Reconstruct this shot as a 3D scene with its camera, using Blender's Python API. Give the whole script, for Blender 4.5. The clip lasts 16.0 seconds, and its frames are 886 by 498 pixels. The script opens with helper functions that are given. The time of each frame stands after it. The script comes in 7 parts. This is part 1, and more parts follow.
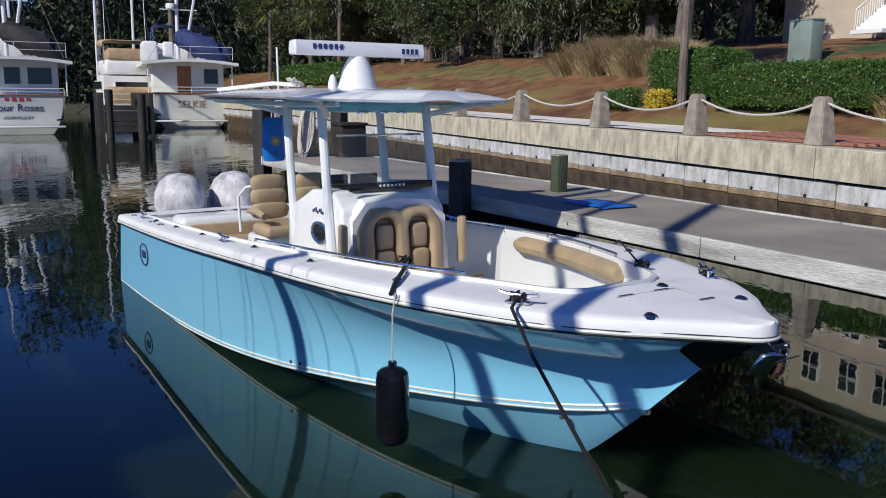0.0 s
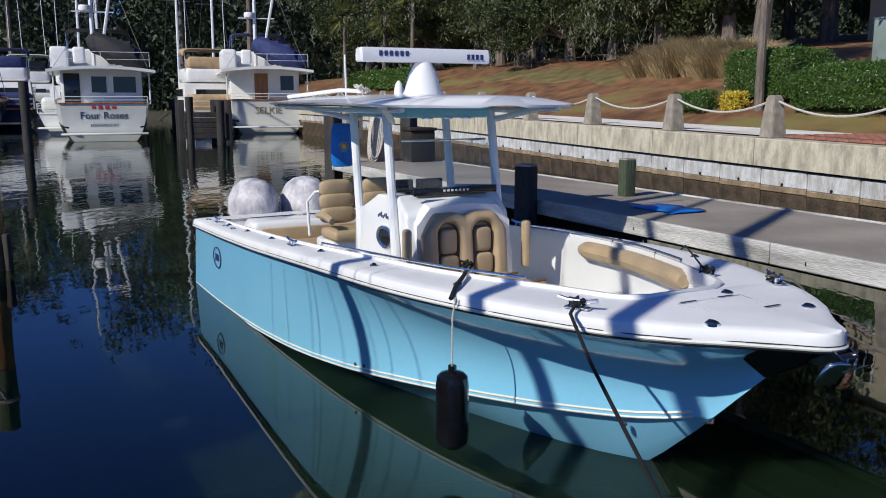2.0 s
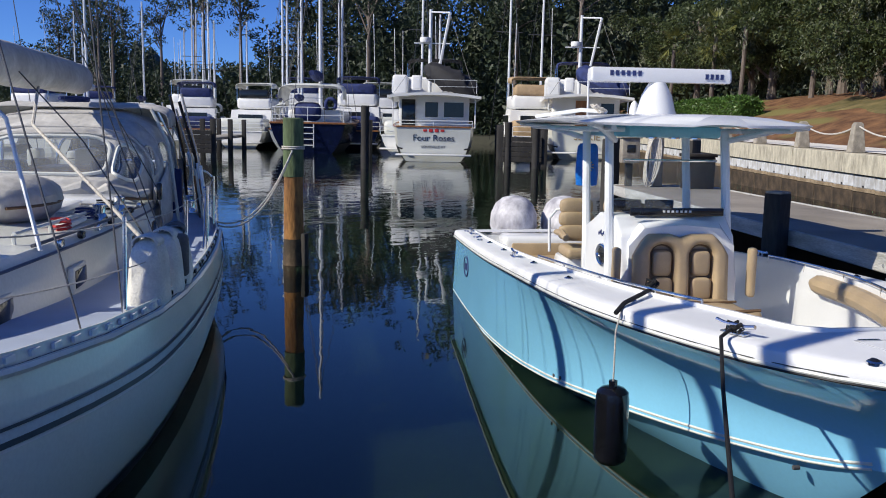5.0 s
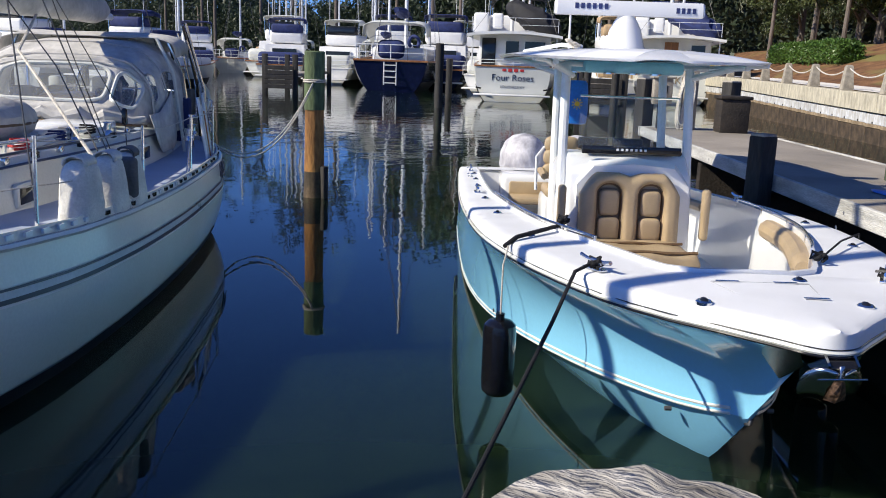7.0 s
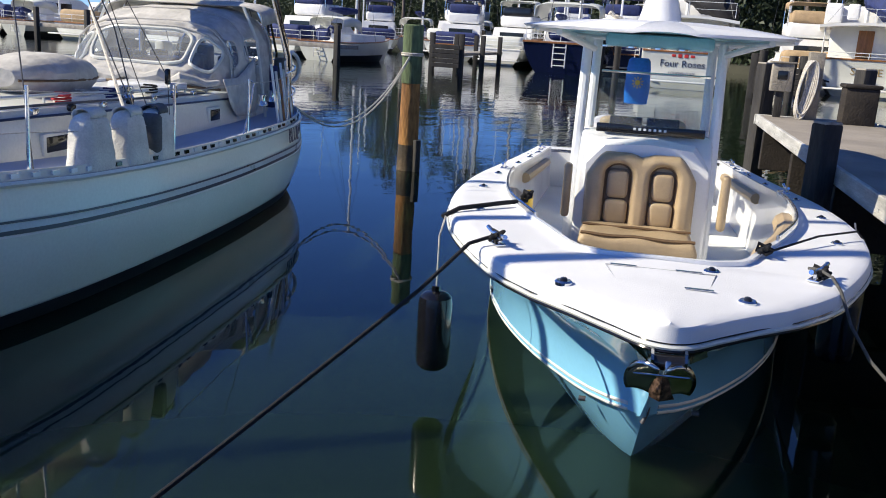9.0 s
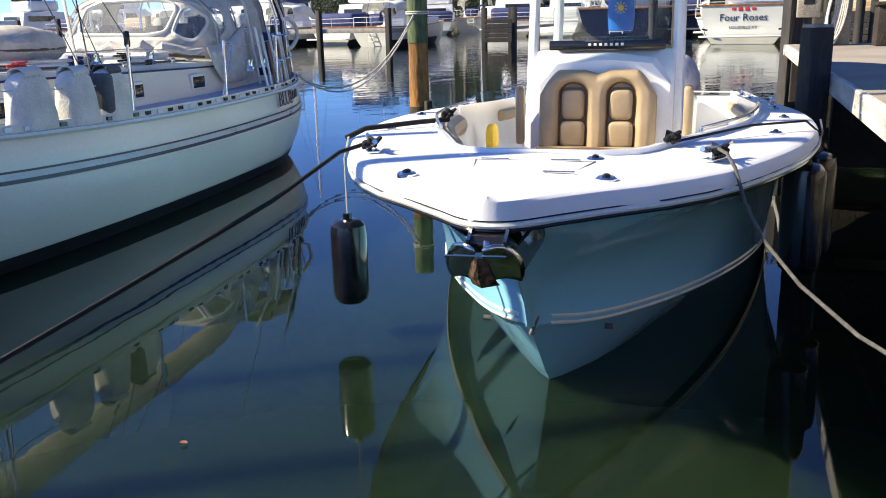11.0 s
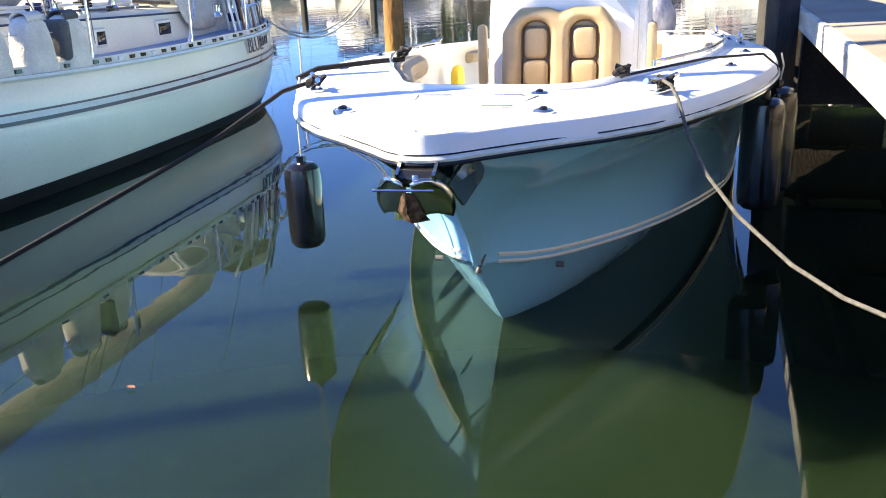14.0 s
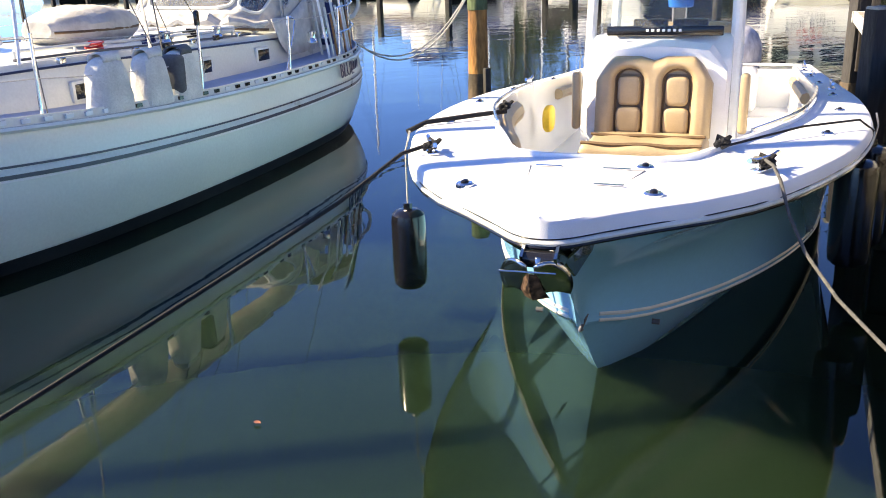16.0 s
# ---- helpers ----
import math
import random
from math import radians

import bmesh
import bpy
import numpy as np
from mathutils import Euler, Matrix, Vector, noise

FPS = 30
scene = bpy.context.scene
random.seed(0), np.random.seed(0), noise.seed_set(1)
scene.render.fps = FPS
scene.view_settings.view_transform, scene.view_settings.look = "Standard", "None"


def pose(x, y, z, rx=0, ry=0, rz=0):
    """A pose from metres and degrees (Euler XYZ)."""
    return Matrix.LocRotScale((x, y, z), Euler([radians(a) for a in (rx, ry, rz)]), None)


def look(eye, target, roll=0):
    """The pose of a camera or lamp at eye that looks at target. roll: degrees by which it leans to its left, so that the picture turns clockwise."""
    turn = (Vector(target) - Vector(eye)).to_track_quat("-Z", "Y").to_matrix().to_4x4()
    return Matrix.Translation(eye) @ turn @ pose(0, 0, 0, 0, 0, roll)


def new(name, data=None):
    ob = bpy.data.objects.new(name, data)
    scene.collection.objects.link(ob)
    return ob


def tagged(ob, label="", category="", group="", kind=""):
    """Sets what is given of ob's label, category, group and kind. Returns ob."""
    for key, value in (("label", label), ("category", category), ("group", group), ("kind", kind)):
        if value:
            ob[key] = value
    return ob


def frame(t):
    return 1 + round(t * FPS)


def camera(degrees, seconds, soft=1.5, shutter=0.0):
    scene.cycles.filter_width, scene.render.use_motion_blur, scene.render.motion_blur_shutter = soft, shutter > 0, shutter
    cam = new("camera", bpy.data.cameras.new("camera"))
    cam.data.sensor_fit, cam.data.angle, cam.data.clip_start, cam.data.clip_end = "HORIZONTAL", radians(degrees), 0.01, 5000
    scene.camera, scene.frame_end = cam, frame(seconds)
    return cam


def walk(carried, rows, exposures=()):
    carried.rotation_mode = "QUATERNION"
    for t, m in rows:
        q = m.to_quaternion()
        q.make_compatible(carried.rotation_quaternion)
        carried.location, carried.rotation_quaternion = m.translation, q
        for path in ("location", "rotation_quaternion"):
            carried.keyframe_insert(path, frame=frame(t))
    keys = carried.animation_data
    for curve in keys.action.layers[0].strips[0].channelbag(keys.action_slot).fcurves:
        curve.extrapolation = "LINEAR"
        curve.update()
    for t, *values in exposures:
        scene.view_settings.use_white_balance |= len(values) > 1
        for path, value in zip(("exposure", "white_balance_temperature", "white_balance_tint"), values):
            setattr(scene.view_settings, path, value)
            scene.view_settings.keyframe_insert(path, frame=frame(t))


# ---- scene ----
cam = camera(54.2, 16.0, 1.0)
PATH = [
    (0, (0.303, 0.143, 2.496), (0.225, 2.111, 2.146), 0.6),
    (0.5, (0.337, 0.127, 2.501), (0.202, 2.082, 2.101), 0.1),
    (1, (0.362, 0.137, 2.499), (0.172, 2.08, 2.067), -0.4),
    (1.5, (0.376, 0.117, 2.506), (0.135, 2.061, 2.104), -0.2),
    (2, (0.387, 0.118, 2.508), (0.142, 2.074, 2.166), -0.0),
    (2.5, (0.345, 0.143, 2.495), (0.054, 2.099, 2.198), -0.3),
    (3, (0.393, 0.166, 2.499), (0.017, 2.11, 2.216), -1.1),
    (3.5, (0.586, 0.126, 2.483), (0.043, 2.023, 2.158), -1.0),
    (4, (0.817, 0.066, 2.487), (0.132, 1.916, 2.157), 0.5),
    (4.5, (1.094, 0.125, 2.444), (0.259, 1.923, 2.175), 1.0),
    (7, (2.581, 0.854, 2.376), (1.468, 2.46, 1.954), 2.1),
    (7.5, (2.828, 1.17, 2.353), (1.714, 2.774, 1.924), 3.4),
    (8, (3.125, 1.408, 2.38), (1.892, 2.911, 1.91), 3.4),
    (8.5, (3.381, 1.648, 2.356), (2.039, 3.047, 1.865), 3.6),
    (9, (3.681, 1.943, 2.327), (2.271, 3.28, 1.849), 3.6),
    (11.5, (4.169, 2.992, 1.816), (2.641, 4.17, 1.287), -1.9),
    (12, (4.167, 3.0, 1.801), (2.697, 4.236, 1.243), -2.4),
    (12.5, (4.164, 3.005, 1.79), (2.73, 4.262, 1.187), -1.9),
    (13, (4.189, 3.034, 1.782), (2.758, 4.273, 1.137), -1.4),
    (13.5, (4.249, 3.097, 1.783), (2.786, 4.295, 1.132), -1.7),
    (14, (4.273, 3.1, 1.816), (2.785, 4.281, 1.191), -2.2),
    (14.5, (4.21, 3.037, 1.824), (2.672, 4.163, 1.219), -3.0),
    (15, (4.127, 2.961, 1.825), (2.547, 4.024, 1.215), -3.9),
    (15.5, (4.13, 2.896, 1.878), (2.528, 3.923, 1.263), -3.4),
    (16, (4.308, 2.817, 2.172), (2.731, 3.881, 1.556), -1.7),
]
EXPOSURES = [(0, -0.30, 6550, 6), (3, -0.24, 6600, 6), (4.5, -0.14, 6700, 6), (7, 0.24, 7050, 6), (9, 0.38, 7300, 5), (11.5, 1.10, 8500, 4), (12.5, 1.28, 8900, 4), (13.5, 1.84, 9200, 4), (14.3, 1.92, 9200, 4), (15, 1.84, 9300, 5), (16, 1.58, 9300, 7)]
walk(cam, [(t, look(eye, target, roll)) for t, eye, target, roll in PATH], EXPOSURES)

# ---- world, sun, exposure ----
SUN_ELEV = 35.5
SUN_TO = Vector((0.62, 0.785, -math.tan(radians(SUN_ELEV))))
world = bpy.data.worlds.new("world")
scene.world = world
world.use_nodes = True
wn = world.node_tree.nodes
sky = wn.new("ShaderNodeTexSky")
sky.sky_type = "NISHITA"
sky.sun_disc = False
sky.sun_elevation = radians(SUN_ELEV)
sky.sun_rotation = math.atan2(-SUN_TO.x, -SUN_TO.y)
sky.altitude = 3000
sky.air_density, sky.dust_density, sky.ozone_density = 1.0, 0.0, 10.0
wn["Background"].inputs["Strength"].default_value = 0.107
tint = wn.new("ShaderNodeMix")
tint.data_type, tint.blend_type = "RGBA", "MULTIPLY"
tint.inputs["Factor"].default_value = 1.0
tint.inputs["B"].default_value = (0.76, 0.90, 1.30, 1)
world.node_tree.links.new(sky.outputs["Color"], tint.inputs["A"])
world.node_tree.links.new(tint.outputs["Result"], wn["Background"].inputs["Color"])
sun_data = bpy.data.lights.new("sun", "SUN")
sun_data.energy, sun_data.angle, sun_data.color = 5.0, radians(0.55), (1.0, 0.94, 0.85)
sun = new("sun", sun_data)
sun.matrix_world = look((0, 0, 60), Vector((0, 0, 60)) + SUN_TO)


# ---- materials ----
def M(name, col, rough=0.5, metal=0.0, var=0.15, scale=2.5, bump=0.1, fine=40.0, coat=0.0, col2=None, stretch=(1, 1, 1), mix=0.5, per=0.0):
    """A surface with variation at two scales, grain in its relief and, with per, a shade of its own for each object."""
    m = bpy.data.materials.new(name)
    m.use_nodes = True
    n, l = m.node_tree.nodes, m.node_tree.links
    p = n["Principled BSDF"]
    tc, mp = n.new("ShaderNodeTexCoord"), n.new("ShaderNodeMapping")
    mp.inputs["Scale"].default_value = stretch
    l.new(tc.outputs["Object"], mp.inputs["Vector"])
    big, small = n.new("ShaderNodeTexNoise"), n.new("ShaderNodeTexNoise")
    for t, s, d in ((big, scale, 5), (small, fine, 4)):
        t.inputs["Scale"].default_value, t.inputs["Detail"].default_value = s, d
        l.new(mp.outputs["Vector"], t.inputs["Vector"])
    a = [c * (1 - var) for c in col]
    b = list(col2) if col2 else [min(1, c * (1 + var)) for c in col]
    ramp = n.new("ShaderNodeValToRGB")
    ramp.color_ramp.elements[0].position, ramp.color_ramp.elements[1].position = mix - 0.17, mix + 0.17
    ramp.color_ramp.elements[0].color, ramp.color_ramp.elements[1].color = (*a, 1), (*b, 1)
    l.new(big.outputs["Fac"], ramp.inputs["Fac"])
    hsv = n.new("ShaderNodeHueSaturation")
    l.new(ramp.outputs["Color"], hsv.inputs["Color"])
    rng = n.new("ShaderNodeMapRange")
    rng.inputs["From Min"].default_value, rng.inputs["From Max"].default_value = 0.3, 0.7
    rng.inputs["To Min"].default_value, rng.inputs["To Max"].default_value = 1 - var * 0.7, 1 + var * 0.7
    l.new(small.outputs["Fac"], rng.inputs["Value"])
    if per:
        info, add = n.new("ShaderNodeObjectInfo"), n.new("ShaderNodeMath")
        add.operation = "MULTIPLY_ADD"
        add.inputs[1].default_value = per
        l.new(info.outputs["Random"], add.inputs[0])
        l.new(rng.outputs["Result"], add.inputs[2])
        l.new(add.outputs["Value"], hsv.inputs["Value"])
    else:
        l.new(rng.outputs["Result"], hsv.inputs["Value"])
    l.new(hsv.outputs["Color"], p.inputs["Base Color"])
    rr = n.new("ShaderNodeMapRange")
    rr.inputs["To Min"].default_value, rr.inputs["To Max"].default_value = max(0, rough - 0.08), min(1, rough + 0.08)
    l.new(big.outputs["Fac"], rr.inputs["Value"])
    l.new(rr.outputs["Result"], p.inputs["Roughness"])
    p.inputs["Metallic"].default_value, p.inputs["Coat Weight"].default_value = metal, coat
    if bump:
        bp = n.new("ShaderNodeBump")
        bp.inputs["Strength"].default_value, bp.inputs["Distance"].default_value = bump, 0.02
        l.new(small.outputs["Fac"], bp.inputs["Height"])
        l.new(bp.outputs["Normal"], p.inputs["Normal"])
    return m


def leaf_mat(name, col, col2, rough=0.55):
    """Leaves, each with a shade of its own, a little light coming through."""
    m = bpy.data.materials.new(name)
    m.use_nodes = True
    n, l = m.node_tree.nodes, m.node_tree.links
    p = n["Principled BSDF"]
    geo, ramp = n.new("ShaderNodeNewGeometry"), n.new("ShaderNodeValToRGB")
    ramp.color_ramp.elements[0].color, ramp.color_ramp.elements[1].color = (*col, 1), (*col2, 1)
    l.new(geo.outputs["Random Per Island"], ramp.inputs["Fac"])
    l.new(ramp.outputs["Color"], p.inputs["Base Color"])
    p.inputs["Roughness"].default_value = rough
    p.inputs["Subsurface Weight"].default_value = 0.0
    tr, mx = n.new("ShaderNodeBsdfTranslucent"), n.new("ShaderNodeMixShader")
    l.new(ramp.outputs["Color"], tr.inputs["Color"])
    mx.inputs["Fac"].default_value = 0.25
    l.new(p.outputs["BSDF"], mx.inputs[1])
    l.new(tr.outputs["BSDF"], mx.inputs[2])
    l.new(mx.outputs["Shader"], n["Material Output"].inputs["Surface"])
    return m


def glass_mat(name, col=(0.9, 0.95, 1.0), rough=0.02, clear=0.75):
    """A thin pane: mostly clear, with a true sheen."""
    m = bpy.data.materials.new(name)
    m.use_nodes = True
    n, l = m.node_tree.nodes, m.node_tree.links
    p = n["Principled BSDF"]
    p.inputs["Base Color"].default_value = (*col, 1)
    p.inputs["Roughness"].default_value = rough
    tr, mx = n.new("ShaderNodeBsdfTransparent"), n.new("ShaderNodeMixShader")
    tr.inputs["Color"].default_value = (*col, 1)
    mx.inputs["Fac"].default_value = clear
    l.new(p.outputs["BSDF"], mx.inputs[1])
    l.new(tr.outputs["BSDF"], mx.inputs[2])
    l.new(mx.outputs["Shader"], n["Material Output"].inputs["Surface"])
    return m


def water_mat():
    m = bpy.data.materials.new("harbour_water")
    m.use_nodes = True
    n, l = m.node_tree.nodes, m.node_tree.links
    p = n["Principled BSDF"]
    p.inputs["Base Color"].default_value = (0.009, 0.019, 0.009, 1)
    p.inputs["Roughness"].default_value = 0.02
    p.inputs["IOR"].default_value = 1.38
    p.inputs["Subsurface Weight"].default_value = 1.0
    p.inputs["Subsurface Radius"].default_value = (1.0, 1.0, 1.0)
    p.inputs["Subsurface Scale"].default_value = 3.0
    tc, mp = n.new("ShaderNodeTexCoord"), n.new("ShaderNodeMapping")
    mp.inputs["Rotation"].default_value = (0, 0, radians(30))
    mp.inputs["Scale"].default_value = (1.0, 0.55, 1.0)
    l.new(tc.outputs["Object"], mp.inputs["Vector"])
    a, b = n.new("ShaderNodeTexNoise"), n.new("ShaderNodeTexNoise")
    a.inputs["Scale"].default_value, a.inputs["Detail"].default_value = 0.9, 1.0
    b.inputs["Scale"].default_value, b.inputs["Detail"].default_value = 3.2, 2.0
    area = n.new("ShaderNodeTexNoise")
    area.inputs["Scale"].default_value, area.inputs["Detail"].default_value = 0.06, 2.0
    for t in (a, b, area):
        l.new(mp.outputs["Vector"], t.inputs["Vector"])
    # the open basin is ruffled, the berths among the hulls lie calm
    sep = n.new("ShaderNodeSeparateXYZ")
    l.new(tc.outputs["Object"], sep.inputs["Vector"])
    rng = n.new("ShaderNodeMapRange")
    rng.inputs["From Min"].default_value, rng.inputs["From Max"].default_value = 6.0, 24.0
    rng.inputs["To Min"].default_value, rng.inputs["To Max"].default_value = 0.05, 0.42
    l.new(sep.outputs["Y"], rng.inputs["Value"])
    mul = n.new("ShaderNodeMath")
    mul.operation = "MULTIPLY"
    l.new(rng.outputs["Result"], mul.inputs[0])
    l.new(area.outputs["Fac"], mul.inputs[1])
    add = n.new("ShaderNodeMath")
    add.operation = "MULTIPLY_ADD"
    add.inputs[1].default_value = 0.45
    l.new(b.outputs["Fac"], add.inputs[0])
    l.new(a.outputs["Fac"], add.inputs[2])
    bp = n.new("ShaderNodeBump")
    bp.inputs["Distance"].default_value = 0.06
    l.new(mul.outputs["Value"], bp.inputs["Strength"])
    l.new(add.outputs["Value"], bp.inputs["Height"])
    l.new(bp.outputs["Normal"], p.inputs["Normal"])
    return m


WATER = water_mat()
DARKWIRE = M("dull_rigging_wire", (0.11, 0.11, 0.115), 0.5, metal=0.3, var=0.2, bump=0.0)
BLUE = M("hull_sky_blue", (0.24, 0.59, 0.84), 0.14, var=0.03, scale=0.8, bump=0.01, coat=0.6)
GEL = M("white_gelcoat", (0.83, 0.84, 0.85), 0.22, var=0.04, scale=1.5, bump=0.03, fine=90, coat=0.3)
DECK = M("nonskid_white", (0.80, 0.81, 0.83), 0.55, var=0.05, scale=2.0, bump=0.25, fine=220)
WHITE = M("white_paint", (0.80, 0.80, 0.79), 0.4, var=0.06, scale=1.2, bump=0.05)
CREAM = M("aged_white_gelcoat", (0.70, 0.71, 0.66), 0.3, var=0.07, scale=0.7, bump=0.03, coat=0.2)
TAN = M("tan_vinyl", (0.42, 0.315, 0.195), 0.45, var=0.10, scale=5, bump=0.18, fine=120)
BROWN = M("dark_piping", (0.15, 0.09, 0.045), 0.6, var=0.2, bump=0.2)
BLACK = M("black_rubber", (0.018, 0.018, 0.022), 0.38, var=0.3, scale=6, bump=0.15, fine=60)
GLOSSBLACK = M("black_gloss", (0.012, 0.012, 0.014), 0.12, var=0.2, bump=0.0)
STEEL = M("stainless_steel", (0.72, 0.73, 0.75), 0.16, metal=1.0, var=0.08, bump=0.03)
ANCHOR = M("polished_anchor_steel", (0.50, 0.50, 0.48), 0.13, metal=1.0, var=0.12, scale=9, bump=0.06, fine=30)
RUST = M("rust_stained_steel", (0.05, 0.028, 0.018), 0.5, metal=0.5, var=0.5, scale=40, bump=0.5, col2=(0.20, 0.12, 0.08))
FENDER = M("glossy_black_fender", (0.006, 0.006, 0.008), 0.20, var=0.3, scale=6, bump=0.05, fine=50, coat=0.35)
# TAN at about half value: shade of the seat recesses put into the colour
TANSHADE = M("shaded_tan_vinyl", (0.20, 0.135, 0.075), 0.5, var=0.12, scale=6, bump=0.18, fine=120)
ALU = M("white_powder_pipe", (0.80, 0.82, 0.84), 0.3, var=0.04, bump=0.03)
TOPBLUE = M("pale_blue_gelcoat", (0.27, 0.62, 0.76), 0.3, var=0.05, bump=0.03)
COVER = M("mottled_engine_cover", (0.40, 0.39, 0.44), 0.8, var=0.15, scale=7, bump=0.4, fine=30, col2=(0.66, 0.65, 0.69), stretch=(1, 1, 0.6))
NAVY = M("navy_canvas", (0.025, 0.04, 0.14), 0.8, var=0.25, scale=3, bump=0.3, fine=60)
BAGBLUE = M("blue_dry_bag", (0.01, 0.17, 0.62), 0.35, var=0.15, scale=6, bump=0.2)
YELLOW = M("yellow_vinyl", (0.85, 0.55, 0.05), 0.5, var=0.1)
RED = M("red_paint", (0.50, 0.03, 0.03), 0.5, var=0.1)
ROPEWHITE = M("white_rope", (0.62, 0.58, 0.52), 0.85, var=0.2, scale=30, bump=0.6, fine=150)
ROPEBLACK = M("black_rope", (0.006, 0.006, 0.008), 0.8, var=0.3, scale=30, bump=0.6, fine=150)
CANVAS = M("grey_beige_canvas", (0.52, 0.50, 0.47), 0.85, var=0.14, scale=2.2, bump=0.35, fine=50)
FENDCLOTH = M("cream_fender_cloth", (0.74, 0.72, 0.66), 0.85, var=0.12, scale=5, bump=0.35, fine=50)
GREYCLOTH = M("grey_fender_cloth", (0.13, 0.13, 0.13), 0.9, var=0.15, scale=5, bump=0.3)
TEAK = M("varnished_teak", (0.30, 0.13, 0.05), 0.4, var=0.3, scale=4, bump=0.2, stretch=(1, 1, 0.15))
CLEAR = glass_mat("clear_vinyl", (0.80, 0.84, 0.88), 0.08, 0.80)
SHIELD = glass_mat("windshield_acrylic", (0.80, 0.85, 0.88), 0.02, 0.93)
DARKGLASS = M("dark_window", (0.015, 0.018, 0.022), 0.06, var=0.2, bump=0.0)
WOOD = M("weathered_dock_wood", (0.32, 0.29, 0.25), 0.85, var=0.25, scale=3, bump=0.5, fine=45, stretch=(1, 6, 1), per=0.25)
FASCIA = M("whitewashed_board", (0.44, 0.43, 0.40), 0.8, var=0.3, scale=2.5, bump=0.5, fine=35, col2=(0.66, 0.65, 0.62), stretch=(0.4, 1, 3))
TAR = M("tarred_pile", (0.035, 0.032, 0.030), 0.8, var=0.4, scale=4, bump=0.6, fine=30, stretch=(1, 1, 0.2))
CONC = M("dock_concrete", (0.30, 0.265, 0.225), 0.9, var=0.20, scale=1.1, bump=0.3, fine=60)
CAPCONC = M("stained_wall_cap", (0.40, 0.36, 0.28), 0.9, var=0.22, scale=3.4, bump=0.4, fine=25, col2=(0.58, 0.53, 0.41), mix=0.46, stretch=(1.6, 1, 0.5))
PANEL = M("weathered_wall_panel", (0.34, 0.31, 0.27), 0.92, var=0.25, scale=4.2, bump=0.5, fine=25, col2=(0.52, 0.53, 0.54), mix=0.46, per=0.25, stretch=(1.5, 1, 0.5))
TANBAND = M("silt_stained_concrete", (0.22, 0.155, 0.09), 0.9, var=0.35, scale=3.0, bump=0.5, fine=22, col2=(0.33, 0.25, 0.16), per=0.2)
STAIN = M("tide_band_concrete", (0.050, 0.036, 0.022), 0.75, var=0.4, scale=2.5, bump=0.6, fine=18, col2=(0.11, 0.075, 0.045), per=0.2)
BOLL = M("shell_concrete_bollard", (0.28, 0.25, 0.205), 0.92, var=0.25, scale=5, bump=0.7, fine=45, per=0.2)
PAVE = M("pale_concrete_walk", (0.80, 0.76, 0.71), 0.9, var=0.12, scale=0.7, bump=0.2)
BRICKM = M("brick_paver", (0.30, 0.13, 0.09), 0.9, var=0.25, scale=3, bump=0.4, per=0.4)
STONE = M("weathered_pile_top", (0.33, 0.30, 0.26), 0.9, var=0.4, scale=9, bump=0.8, fine=38, col2=(0.52, 0.49, 0.45), stretch=(1, 3, 1))
BARK = M("grey_bark", (0.16, 0.13, 0.11), 0.9, var=0.35, scale=4, bump=0.8, fine=22, stretch=(1, 1, 0.25))
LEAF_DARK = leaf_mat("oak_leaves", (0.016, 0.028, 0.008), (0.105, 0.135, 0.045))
LEAF_MOSS = leaf_mat("hanging_moss", (0.14, 0.155, 0.10), (0.28, 0.29, 0.20))
LEAF_HEDGE = leaf_mat("hedge_leaves", (0.035, 0.085, 0.015), (0.12, 0.22, 0.045), 0.4)
LEAF_PALM = leaf_mat("palm_fronds", (0.09, 0.12, 0.03), (0.34, 0.33, 0.10))
LEAF_DRY = leaf_mat("dry_grass_blades", (0.26, 0.195, 0.095), (0.54, 0.43, 0.25))
LEAF_YEL = leaf_mat("yellow_leaves", (0.45, 0.32, 0.02), (0.75, 0.60, 0.08))
LEAF_FAR = leaf_mat("far_leaves", (0.018, 0.032, 0.020), (0.060, 0.085, 0.045))


# ---- mesh helpers ----
def part(name, bm, mat, parent=None, label="", sharp=35):
    me = bpy.data.meshes.new(name)
    bmesh.ops.recalc_face_normals(bm, faces=bm.faces)
    bm.to_mesh(me)
    bm.free()
    me.shade_smooth()
    me.set_sharp_from_angle(angle=radians(sharp))
    me.materials.append(mat)
    ob = new(name, me)
    ob.parent = parent
    return tagged(ob, label)


def thing(name, label, category, m=None, group="", kind=""):
    e = new(name)
    e.empty_display_size = 0.2
    if m is not None:
        e.matrix_world = m
    return tagged(e, label, category, group, kind)


def B():
    return bmesh.new()


def box(bm, c, size, bevel=0.0, m=None, seg=2):
    mat = (m if m is not None else Matrix()) @ Matrix.Translation(c) @ Matrix.Diagonal((*size, 1))
    r = bmesh.ops.create_cube(bm, size=1.0, matrix=mat)
    if bevel:
        edges = {e for v in r["verts"] for e in v.link_edges}
        bmesh.ops.bevel(bm, geom=list(edges), offset=bevel, segments=seg, affect="EDGES", profile=0.5)
    return bm


def frame_of(d):
    d = Vector(d).normalized()
    a = Vector((0, 0, 1)) if abs(d.z) < 0.9 else Vector((1, 0, 0))
    x = d.cross(a).normalized()
    return x, d.cross(x).normalized()


